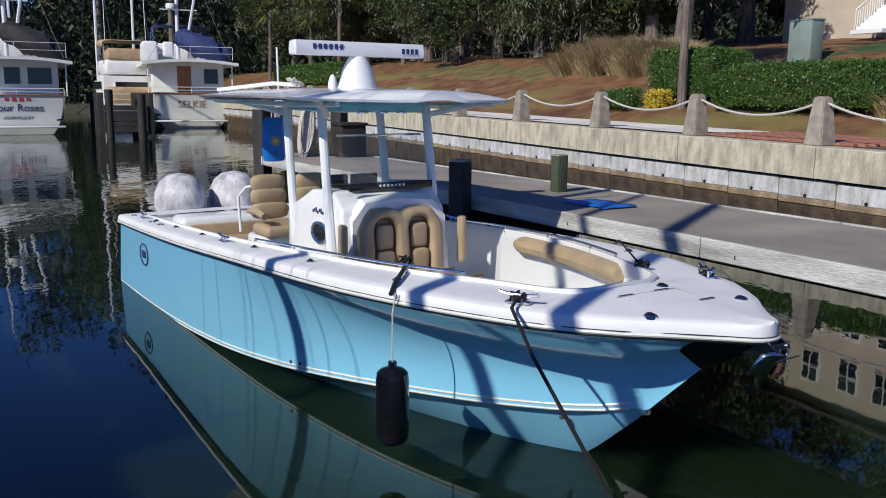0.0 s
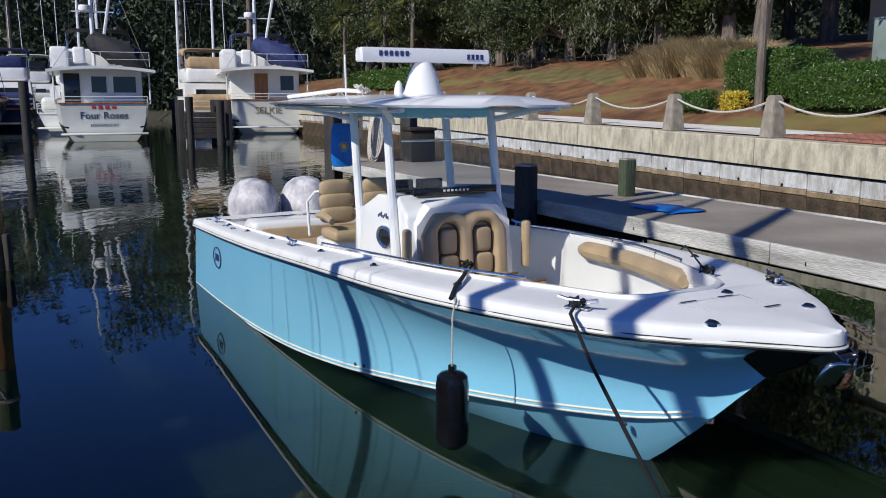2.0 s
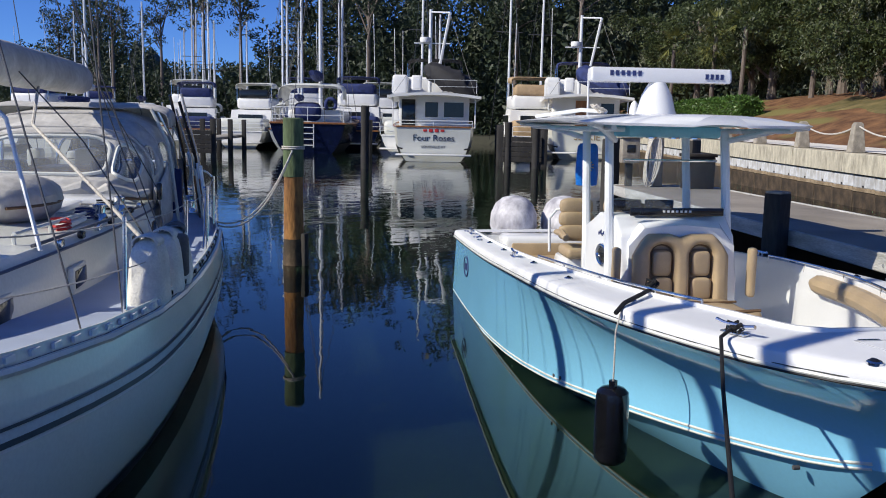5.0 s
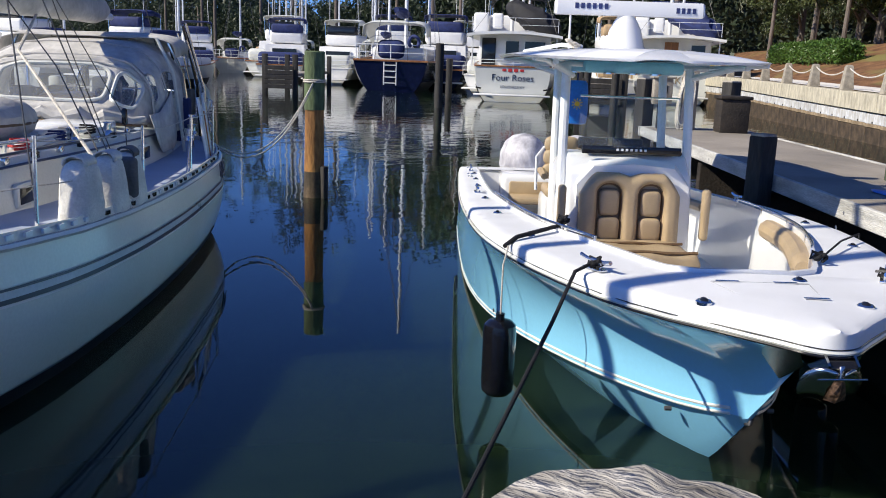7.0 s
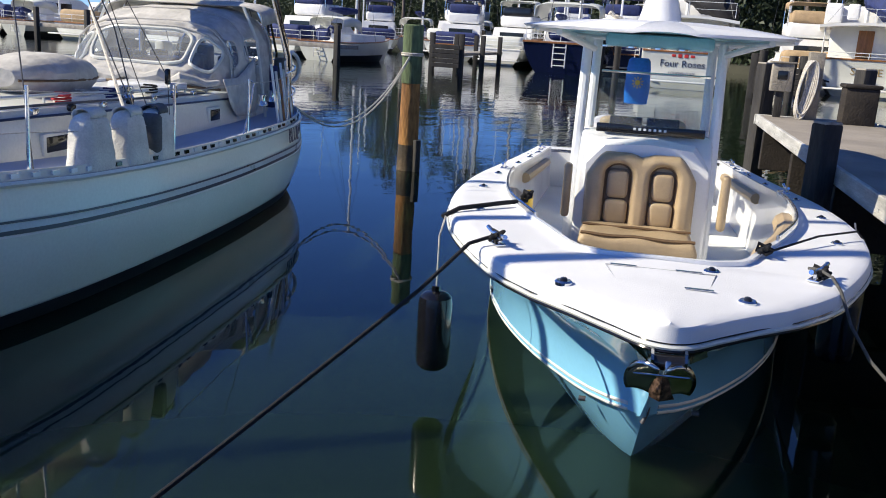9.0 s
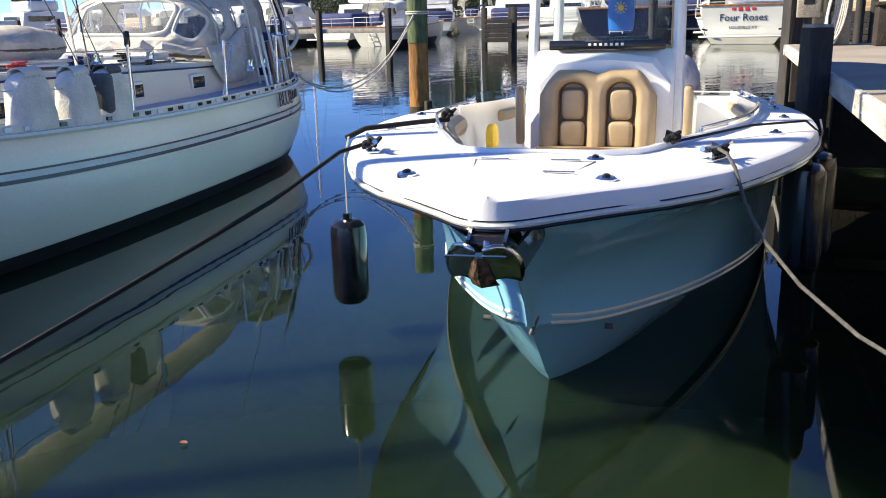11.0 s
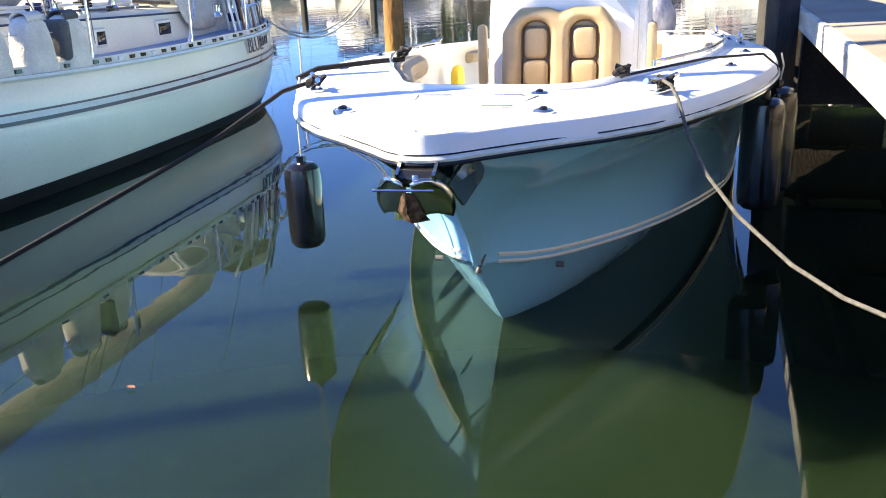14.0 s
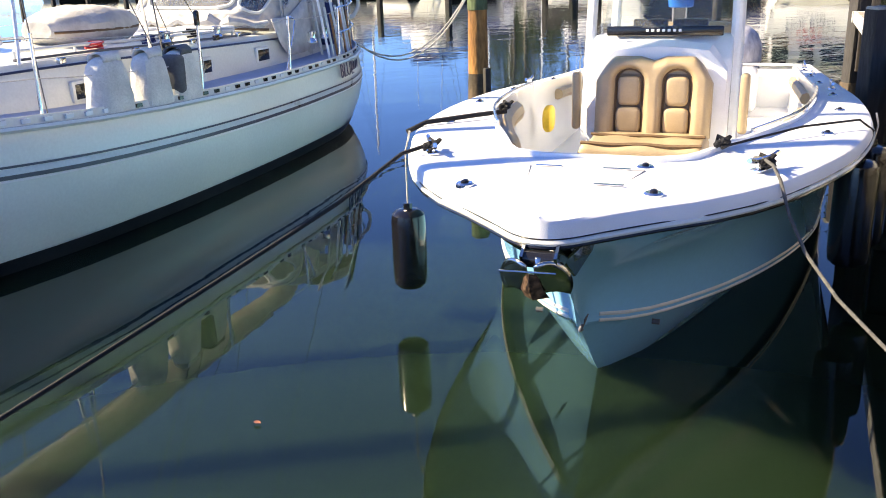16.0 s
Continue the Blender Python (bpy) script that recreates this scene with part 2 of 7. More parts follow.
def tube(bm, pts, r, seg=8, closed=False, caps=True):
    """A round bar along points; r is one radius or one for each point."""
    pts = [Vector(p) for p in pts]
    k = len(pts)
    rings = []
    x = None
    for i, p in enumerate(pts):
        q0 = pts[(i - 1) % k] if closed or i else pts[0]
        q1 = pts[(i + 1) % k] if closed or i < k - 1 else pts[-1]
        d = (q1 - q0).normalized()
        if x is None:
            x, y = frame_of(d)
        else:
            x = (x - d * x.dot(d)).normalized()
            y = d.cross(x)
        rad = r[i] if isinstance(r, (list, tuple)) else r
        rings.append([bm.verts.new(p + (x * math.cos(a) + y * math.sin(a)) * rad) for a in [2 * math.pi * j / seg for j in range(seg)]])
    for i in range(k if closed else k - 1):
        a, b = rings[i], rings[(i + 1) % k]
        for j in range(seg):
            bm.faces.new((a[j], a[(j + 1) % seg], b[(j + 1) % seg], b[j]))
    if caps and not closed:
        bm.faces.new(rings[0])
        bm.faces.new(rings[-1])
    return bm


def loft(bm, rows, ring=False, caps=False):
    """A skin over rows of equally many points."""
    vs = [[bm.verts.new(p) for p in row] for row in rows]
    n = len(rows[0])
    for a, b in zip(vs, vs[1:]):
        for j in range(n if ring else n - 1):
            k = (j + 1) % n
            bm.faces.new((a[j], a[k], b[k], b[j]))
    if caps:
        bm.faces.new(vs[0])
        bm.faces.new(vs[-1])
    return bm


def lathe(bm, prof, seg=20, c=(0, 0, 0)):
    c = Vector(c)
    rows = [[c + Vector((r * math.cos(2 * math.pi * j / seg), r * math.sin(2 * math.pi * j / seg), z)) for j in range(seg)] for r, z in prof]
    return loft(bm, rows, ring=True, caps=True)


def slab(bm, outline, z0, z1, bevel=0.0):
    """An upright prism over an outline of (x, y)."""
    lo = [bm.verts.new((x, y, z0)) for x, y in outline]
    hi = [bm.verts.new((x, y, z1)) for x, y in outline]
    n = len(outline)
    f = [bm.faces.new(lo), bm.faces.new(hi)] + [bm.faces.new((lo[i], lo[(i + 1) % n], hi[(i + 1) % n], hi[i])) for i in range(n)]
    if bevel:
        bmesh.ops.bevel(bm, geom=list(f[0].edges) + list(f[1].edges), offset=bevel, segments=2, affect="EDGES", profile=0.5)
    return bm


def rounded(x0, x1, y0, y1, r, n=5):
    pts = []
    for cx, cy, a0 in ((x1 - r, y1 - r, 0), (x0 + r, y1 - r, 90), (x0 + r, y0 + r, 180), (x1 - r, y0 + r, 270)):
        pts += [(cx + r * math.cos(radians(a0 + 90 * i / n)), cy + r * math.sin(radians(a0 + 90 * i / n))) for i in range(n + 1)]
    return pts


def ell(bm, c, r, u=16, v=10, power=1.0):
    """A closed rounded body; power below 1 makes it boxier."""
    def sp(t):
        return math.copysign(abs(t) ** power, t)
    rows = []
    for i in range(v + 1):
        a = -math.pi / 2 + math.pi * i / v
        a = max(-1.55, min(1.55, a))
        rows.append([Vector(c) + Vector((r[0] * sp(math.cos(a)) * sp(math.cos(2 * math.pi * j / u)), r[1] * sp(math.cos(a)) * sp(math.sin(2 * math.pi * j / u)), r[2] * sp(math.sin(a)))) for j in range(u)])
    return loft(bm, rows, ring=True, caps=True)


def sag(a, b, drop, n=12):
    a, b = Vector(a), Vector(b)
    return [a.lerp(b, i / n) - Vector((0, 0, drop * 4 * (i / n) * (1 - i / n))) for i in range(n + 1)]


def lerp_curve(keys):
    xs, ys = [k[0] for k in keys], [k[1] for k in keys]

    def f(t):
        # smooth through the keys
        if t <= xs[0]:
            return ys[0]
        if t >= xs[-1]:
            return ys[-1]
        i = max(k for k in range(len(xs) - 1) if xs[k] <= t)
        h = xs[i + 1] - xs[i]
        u = (t - xs[i]) / h

        def slope(k):
            if k == 0:
                return (ys[1] - ys[0]) / (xs[1] - xs[0])
            if k == len(xs) - 1:
                return (ys[-1] - ys[-2]) / (xs[-1] - xs[-2])
            return (ys[k + 1] - ys[k - 1]) / (xs[k + 1] - xs[k - 1])
        return (2 * u**3 - 3 * u**2 + 1) * ys[i] + (u**3 - 2 * u**2 + u) * h * slope(i) + (3 * u**2 - 2 * u**3) * ys[i + 1] + (u**3 - u**2) * h * slope(i + 1)
    return f


def words(name, text, size, mat, parent, m, label="", depth=0.004):
    """Raised lettering in the built-in font, centred, lying in the x-y plane of m."""
    cu = bpy.data.curves.new(name, "FONT")
    cu.body, cu.size, cu.align_x, cu.align_y, cu.extrude, cu.resolution_u = text, size, "CENTER", "CENTER", depth, 3
    tmp = bpy.data.objects.new(name, cu)
    scene.collection.objects.link(tmp)
    bpy.context.view_layer.update()
    me = bpy.data.meshes.new_from_object(tmp.evaluated_get(bpy.context.evaluated_depsgraph_get()))
    bpy.data.objects.remove(tmp)
    me.materials.clear()
    me.materials.append(mat)
    me.transform(m)
    ob = new(name, me)
    ob.parent = parent
    return tagged(ob, label)


def cloud(name, pts, size, mat, parent=None, label="", droop=0.0, thin=0.45, up=0.0):
    """Many small leaves, one at each point."""
    rng = np.random.default_rng(len(pts))
    n = len(pts)
    pts = np.asarray(pts, float)
    a = rng.normal(size=(n, 3))
    a[:, 2] = a[:, 2] * (1 - droop) - droop * 2.2 + up
    a /= np.linalg.norm(a, axis=1)[:, None]
    b = np.cross(a, rng.normal(size=(n, 3)))
    b /= np.linalg.norm(b, axis=1)[:, None]
    s = size * rng.uniform(0.6, 1.4, (n, 1))
    v = np.stack([pts - b * s * thin * 0.5, pts + a * s * 0.5 - b * s * thin * 0.35, pts + a * s, pts + a * s * 0.5 + b * s * thin * 0.5], 1).reshape(-1, 3)
    me = bpy.data.meshes.new(name)
    me.from_pydata(v.tolist(), [], np.arange(4 * n).reshape(n, 4).tolist())
    me.materials.append(mat)
    ob = new(name, me)
    ob.parent = parent
    return tagged(ob, label)


# ---- frames of the place: boat berth, sailing yacht, sea wall ----
BOAT = Matrix.Translation((1.95, 4.84, 0)) @ Matrix.Rotation(math.atan2(-0.810, 0.586), 4, "Z")
YACHT = Matrix.Translation((-9.276, 9.222, 0)) @ Matrix.Rotation(radians(-52), 4, "Z")
WALL = Matrix.Translation((7.94, 16.65, 0)) @ Matrix.Rotation(math.atan2(0.870, -0.493), 4, "Z")
DOCK = Matrix.Translation((3.0, 6.05, 0)) @ Matrix.Rotation(math.atan2(0.845, -0.535) + 0.024, 4, "Z") @ Matrix.Translation((0, -0.06, 0))


def wall_top(u):
    return 1.53 + 0.012 * max(-10, min(u, 45))


def ground_z(u, v):
    """Height of the land behind the wall: walk, bank, then a gentle rise."""
    z = wall_top(u) + 0.03
    if v > 3.4:
        z += 0.30 * (min(v, 12) - 3.4)
    if v > 12:
        z += 0.10 * (min(v, 40) - 12)
    return z

# ---- water and land ----
bm = B()
bmesh.ops.create_grid(bm, x_segments=1, y_segments=1, size=2500)
tagged(part("water", bm, WATER), "calm dark green-blue harbour water with soft ripples", "water", kind="structure")


def bank_mat():
    """Pine straw on the slope with patches of thin grass higher up."""
    m = M("pine_straw_bank", (0.145, 0.062, 0.026), 0.95, var=0.35, scale=1.3, bump=0.9, fine=26, col2=(0.25, 0.125, 0.055))
    n, l = m.node_tree.nodes, m.node_tree.links
    p = n["Principled BSDF"]
    old = p.inputs["Base Color"].links[0].from_socket
    tc, mp, nz, ramp, mx = (n.new("ShaderNode" + k) for k in ("TexCoord", "Mapping", "TexNoise", "ValToRGB", "MixRGB"))
    mp.inputs["Scale"].default_value = (0.5, 1.0, 1.0)
    nz.inputs["Scale"].default_value, nz.inputs["Detail"].default_value = 0.28, 3
    l.new(tc.outputs["Object"], mp.inputs["Vector"])
    l.new(mp.outputs["Vector"], nz.inputs["Vector"])
    ramp.color_ramp.elements[0].position, ramp.color_ramp.elements[1].position = 0.57, 0.66
    l.new(nz.outputs["Fac"], ramp.inputs["Fac"])
    l.new(ramp.outputs["Color"], mx.inputs["Fac"])
    l.new(old, mx.inputs["Color1"])
    mx.inputs["Color2"].default_value = (0.19, 0.16, 0.05, 1)
    l.new(mx.outputs["Color"], p.inputs["Base Color"])
    return m


BANK = bank_mat()
us = [-60, -30, -15] + [-10 + 1.5 * i for i in range(60)] + [90, 110, 140, 200]
vs = [0.42, 0.6, 1.5, 2.5, 3.3] + [3.5 + 0.7 * i for i in range(16)] + [16, 20, 26, 34, 45, 70, 120, 400]
bm = B()
rows = []
for u in us:
    row = []
    for v in vs:
        z = ground_z(u, v)
        if v > 3.4:
            z += 0.16 * noise.noise(Vector((u * 0.35, v * 0.35, 0)))
        row.append((u, -v, z))
    rows.append(row)
loft(bm, rows)
for v in bm.verts:
    if -v.co.y < 3.4:
        v.co.z -= 0.02
ob = part("ground", bm, BANK)
ob.matrix_world = WALL
tagged(ob, "sloping bank of rust-brown pine straw with thin grass", "ground", kind="structure")

# pale walk along the wall, and the brick terrace beside it
bm = B()
loft(bm, [[(u, -v, ground_z(u, min(v, 3.3)) + 0.012) for v in (0.45, 1.5, 3.35)] for u in [5.6 + 2.0 * i for i in range(50)]])
ob = part("pavement", bm, PAVE)
ob.matrix_world = WALL
tagged(ob, "sunlit pale concrete walk along the sea wall", "pavement", kind="structure")
terrace = thing("brick_terrace", "reddish brown brick paver terrace beside the walk", "pavement", WALL, kind="structure")
bm = B()
loft(bm, [[(u, -v, ground_z(u, min(v, 3.3)) - 0.01 + 0.1 * max(0, v - 3.4)) for v in (0.45, 2, 3.35, 5.2)] for u in (-12, -6, 0, 3, 5.58)])
part("bedding", bm, M("sand_joint", (0.16, 0.11, 0.08), 0.95), terrace)
bm = B()
box(bm, (0, 0, 0), (0.30, 0.145, 0.05), 0.006, seg=1)
paver = part("brick", bm, BRICKM, terrace)
k = 0
for i in range(14):
    for j in range(20):
        u, v = 5.4 - 0.315 * i - (0.157 if j % 2 else 0), 0.55 + 0.155 * j
        if k:
            ob = new("brick", paver.data)
            ob.parent = terrace
        else:
            ob = paver
        k += 1
        ob.location = (u, -v, wall_top(u) + 0.03 + 0.012 + 0.003 * math.sin(7.3 * i + 3.1 * j))

# ---- sea wall ----
wall = thing("wall_sea", "stained concrete sea wall with a pale cap over weathered panels", "sea wall", WALL, kind="structure")
SEG = 4.0
for i in range(-3, 24):
    u0, u1 = i * SEG + 1.6, i * SEG + 1.6 + SEG - 0.025
    z0, z1 = wall_top(u0), wall_top(u1)
    bm = B()
    loft(bm, [[(u, 0.06, z - 0.64), (u, 0.06, z - 0.02), (u, 0.04, z), (u, -0.46, z + 0.01), (u, -0.46, z - 0.64)] for u, z in ((u0, z0), ((u0 + u1) / 2, (z0 + z1) / 2), (u1, z1))], ring=True, caps=True)
    part("wall_cap", bm, CAPCONC, wall)
bm = B()
box(bm, (0, 0, 0), (1.41, 0.22, 0.38), 0.02, seg=1)
first = part("wall_panel", bm, PANEL, wall)
bm = B()
box(bm, (0, 0, 0), (1.41, 0.22, 0.13), 0.015, seg=1)
silt = part("silt_panel", bm, TANBAND, wall)
bm = B()
box(bm, (0, 0, 0), (1.41, 0.20, 1.6), 0.02, seg=1)
low = part("tide_panel", bm, STAIN, wall)
bm = B()
tube(bm, [(0, 0.02, 0), (0, -0.10, 0)], 0.035, 8)
hole = part("weep_hole", bm, BLACK, wall)
for i in range(-8, 66):
    u = 1.44 * i + 0.39
    z = wall_top(u)
    for src, nm, dz, dy in ((first, "wall_panel", z - 0.70 - 0.19, -0.145), (silt, "silt_panel", z - 0.70 - 0.445, -0.142), (low, "tide_panel", z - 0.70 - 0.51 - 0.80, -0.15 - 0.015 * (i % 2)), (hole, "weep_hole", z - 1.02, -0.03)):
        ob = src if i == -8 else new(nm, src.data)
        ob.parent = wall
        ob.location = (u, dy, dz)
bm = B()
box(bm, (36, -0.35, -0.3), (110, 0.18, 3.0))
part("backing", bm, STAIN, wall)

# bollards and the white chain lines between them
def bollard(u):
    z = wall_top(u)
    t = thing("bollard", "tapered shell-concrete bollard on the sea wall", "bollard", WALL @ Matrix.Translation((u, -0.32, z)), "bollards along the wall")
    bm = B()
    loft(bm, [[(sx * w, sy * w, h) for sx, sy in ((-1, -1), (1, -1), (1, 1), (-1, 1))] for w, h in ((0.225, 0.0), (0.14, 0.93), (0.10, 1.0))], ring=True, caps=True)
    bmesh.ops.bevel(bm, geom=list(bm.edges), offset=0.018, segments=2, affect="EDGES")
    part("post", bm, BOLL, t)
    bm = B()
    tube(bm, [(-0.17, 0, 0.86), (0.17, 0, 0.86)], 0.02, 8)
    part("eye", bm, STEEL, t)


posts = [1.82 - 3.6 * 2, 1.82 - 3.6, 1.82, 5.42, 9.18, 13.3, 17.5] + [17.5 + 4.2 * k for k in range(1, 9)]
for u in posts:
    bollard(u)
for a, b in zip(posts, posts[1:]):
    bm = B()
    tube(bm, sag((a + 0.13, -0.32, wall_top(a) + 0.86), (b - 0.13, -0.32, wall_top(b) + 0.86), 0.30), 0.027, 6)
    ob = part("chain", bm, ROPEWHITE)
    ob.matrix_world = WALL
    tagged(ob, "pale rope slung between two bollards", "rope", "ropes between bollards")

# ---- finger pier beside the boat ----
DZ, DW, D0, D1 = 1.335, 1.9, -5.5, 12.2
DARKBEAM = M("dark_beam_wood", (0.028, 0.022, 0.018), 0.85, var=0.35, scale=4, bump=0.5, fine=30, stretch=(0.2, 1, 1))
pier = thing("pier", "grey concrete finger pier edged with weathered whitewashed boards", "pier", DOCK, kind="structure")
n = 6
for i in range(n):
    bm = B()
    a, b = D0 + (D1 - D0) * i / n, D0 + (D1 - D0) * (i + 1) / n
    box(bm, ((a + b) / 2, -DW / 2, DZ - 0.06), (b - a - 0.012, DW - 0.10, 0.12), 0.008, seg=1)
    part("deck_slab", bm, CONC, pier)
for y, nm in ((0.0, "fascia"), (-DW, "fascia")):
    for i in range(5):
        a, b = D0 + (D1 - D0) * i / 5, D0 + (D1 - D0) * (i + 1) / 5
        bm = B()
        box(bm, ((a + b) / 2, y - 0.025, DZ - 0.08), (b - a - 0.01, 0.05, 0.175), 0.008, seg=1)
        part("fascia_board", bm, FASCIA, pier)
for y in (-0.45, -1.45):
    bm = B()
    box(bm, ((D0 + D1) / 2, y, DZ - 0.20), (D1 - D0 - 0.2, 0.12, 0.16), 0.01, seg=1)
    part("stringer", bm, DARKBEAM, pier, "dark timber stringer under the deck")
bm = B()
box(bm, (D1 + 0.026, -DW / 2, DZ - 0.08), (0.05, DW + 0.05, 0.175), 0.008, seg=1)
part("fascia_board", bm, FASCIA, pier)
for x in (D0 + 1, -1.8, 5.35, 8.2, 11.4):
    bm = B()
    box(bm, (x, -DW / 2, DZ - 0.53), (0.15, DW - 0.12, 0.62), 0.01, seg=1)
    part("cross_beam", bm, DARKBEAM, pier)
bm = B()
for i in range(7):
    box(bm, (-0.9 + 2.1 * i, 0.004, DZ - 0.10), (0.012, 0.012, 0.03))
part("bolt_head", bm, STEEL, pier)


def pile(name, label, m, r, h, mat, top=None, parts=(), deep=2.5, lean=(0, 0), seg=14):
    t = thing(name, label, "pile", m)
    bm = B()
    rows = []
    for k in range(15):
        z = -deep + (h + deep) * k / 14
        rr = r * (1 + 0.03 * math.sin(3 * z))
        rows.append([(rr * (1 + 0.05 * noise.noise(Vector((math.cos(a), math.sin(a), z * 0.8)))) * math.cos(a) + lean[0] * z, rr * math.sin(a) + lean[1] * z, z) for a in [2 * math.pi * j / seg for j in range(seg)]])
    rows.append([(0.86 * p[0] + 0.14 * lean[0] * h, 0.86 * p[1], h + 0.02) for p in rows[-1]])
    loft(bm, rows, ring=True, caps=True)
    part("shaft", bm, mat, t)
    return t


for x, y, h, w in ((5.13, 0.13, 1.74, 0.21), (12.5, -0.1, 2.2, 0.26), (12.5, -1.7, 2.2, 0.26), (8.4, -DW + 0.28, 1.10, 0.28), (-1.7, -DW + 0.3, 1.1, 0.26), (-1.9, -0.35, 1.1, 0.26), (8.4, -0.35, 1.1, 0.26)):
    t = thing("pier_pile", "square tarred black timber pile beside the pier", "pile", DOCK @ Matrix.Translation((x, y, 0)) @ Matrix.Rotation(radians(28 if h > 1.5 else 0), 4, "Z"), "pier piles")
    bm = B()
    box(bm, (0, 0, h / 2 - 1.2), (w, w, h + 2.4), 0.025)
    part("shaft", bm, TAR, t)
    bm = B()
    box(bm, (0, 0, h + 0.005), (w - 0.02, w - 0.02, 0.03), 0.01)
    part("end_grain", bm, WOOD, t)
    bm = B()
    box(bm, (0, 0, -0.25), (w + 0.02, w + 0.02, 0.9), 0.02)
    part("tide_growth", bm, STAIN, t)
t = thing("green_post", "short square post of green treated timber", "post", DOCK @ Matrix.Translation((4.95, -1.2, 1.22)))
bm = B()
box(bm, (0, 0, 0.28), (0.155, 0.155, 0.56), 0.015)
part("shaft", bm, M("green_timber", (0.065, 0.085, 0.05), 0.85, var=0.3, bump=0.5, stretch=(1, 1, 0.2)), t)
bm = B()
box(bm, (0, 0, 0.565), (0.15, 0.15, 0.02), 0.006)
part("cap", bm, WOOD, t)

# blue paper-like mat lying on the pier
bm = B()
loft(bm, [[(6.35 + 0.14 * i, -0.55 - 0.12 * j - 0.05 * (i % 2), DZ + 0.012 + 0.012 * abs(math.sin(2.1 * i + 1.3 * j))) for j in range(5)] for i in range(6)])
ob = part("dropped_towel", bm, BAGBLUE)
ob.modifiers.new("thick", "SOLIDIFY").thickness = 0.008
ob.matrix_world = DOCK @ Matrix.Translation((-3.0, 0.05, 0))
tagged(ob, "crumpled blue and white towel lying on the pier", "towel")


def power_post(x, y):
    t = thing("dock_power_pedestal", "grey dock power pedestal on a short post", "pedestal", DOCK @ Matrix.Translation((x, y, DZ)))
    bm = B()
    box(bm, (0, 0, 0.25), (0.10, 0.12, 0.5), 0.01)
    part("post", bm, TAR, t)
    bm = B()
    box(bm, (0, 0, 0.66), (0.20, 0.34, 0.46), 0.02)
    part("body", bm, BOLL, t, "grey meter box")
    bm = B()
    box(bm, (-0.104, 0, 0.70), (0.012, 0.16, 0.14), 0.005)
    part("meter_panel", bm, DARKGLASS, t)
    bm = B()
    box(bm, (0, 0, 0.905), (0.26, 0.40, 0.03), 0.008)
    part("lid", bm, BOLL, t)


def hose_post(x, y):
    t = thing("hose_post", "dark post hung with a long coil of white hose", "hose", DOCK @ Matrix.Translation((x, y, DZ)))
    bm = B()
    box(bm, (0, 0, 0.55), (0.22, 0.24, 1.1), 0.015)
    part("post", bm, BOLL, t, "weathered grey post")
    for k in range(7):
        bm = B()
        w, h, c = 0.055 + 0.012 * k, 0.44 + 0.018 * (k % 3), 0.13 - 0.014 * k
        tube(bm, [(-0.14 - 0.012 * k, c + w * math.sin(q) + 0.10 * (1 - math.cos(q)) / 2, 0.96 - h + h * math.cos(q)) for q in [2 * math.pi * j / 18 for j in range(18)]], 0.015, 6, closed=True)
        part("hose", bm, ROPEWHITE, t, "white hose loop")


def dock_box(x, y, s=(0.9, 0.55, 0.6), mat=None):
    t = thing("dock_box", "dark weathered dock box standing on the pier", "dock box", DOCK @ Matrix.Translation((x, y, DZ)))
    bm = B()
    box(bm, (0, 0, s[2] / 2), s, 0.02)
    part("body", bm, mat or BOLL, t)
    bm = B()
    box(bm, (0, 0, s[2] + 0.03), (s[0] + 0.06, s[1] + 0.06, 0.06), 0.02)
    part("lid", bm, mat or BOLL, t)


power_post(11.9, -0.28)
hose_post(11.9, -0.78)
dock_box(11.5, -1.45, (0.42, 0.50, 0.58), DARKBEAM)

# ---- near dock under the walk ----
near = thing("near_dock", "weathered timber dock with broad planks", "dock", DOCK, kind="structure")
bm = B()
box(bm, (0, 0, 0), (0.185, 8.9, 0.05), 0.006, seg=1)
first = part("plank", bm, WOOD, near)
for i in range(14):
    ob = first if i == 0 else new("plank", first.data)
    ob.parent = near
    ob.location = (-4.05 - 0.195 * i, 6.2, 0.85)

# ---- centre console boat ----
boat = thing("center_console_boat", "sky-blue centre console fishing boat with white deck and hardtop, moored", "motor boat", BOAT)
beam_aft = lerp_curve([(0.10, 0.16), (0.20, 0.245), (0.31, 0.345), (0.50, 0.545), (0.66, 0.675), (0.88, 0.83), (1.5, 1.11), (2.0, 1.27), (2.85, 1.42), (4, 1.48), (5.3, 1.48), (7, 1.44), (9.1, 1.37)])
sheer = lerp_curve([(0, 1.19), (1, 1.165), (2, 1.15), (4, 1.075), (6, 0.95), (7.5, 0.87), (9.1, 0.80)])
keel = lerp_curve([(0.0, 1.15), (0.2, 1.11), (0.33, 1.02), (0.45, 0.91), (0.65, 0.72), (0.91, 0.46), (1.16, 0.235), (1.46, -0.02), (1.9, -0.28), (3, -0.48), (5, -0.55), (9.1, -0.55)])
chine_y = lerp_curve([(0, 0.0), (0.8, 0.0), (1.2, 0.19), (1.5, 0.35), (2.2, 0.68), (3, 0.95), (4, 1.17), (5, 1.28), (6, 1.33), (7.5, 1.34), (9.1, 1.32)])
chine_z = lerp_curve([(0.93, 0.49), (1.2, 0.425), (1.75, 0.355), (2.2, 0.315), (2.7, 0.27), (3.3, 0.21), (4.1, 0.13), (5.2, 0.045), (7, -0.03), (9.1, -0.05)])


def beam(s):
    """Half width at the rail, with a rounded nose."""
    return beam_aft(s) if s > 0.10 else 0.16 * math.sqrt(max(0.0, s / 0.10))


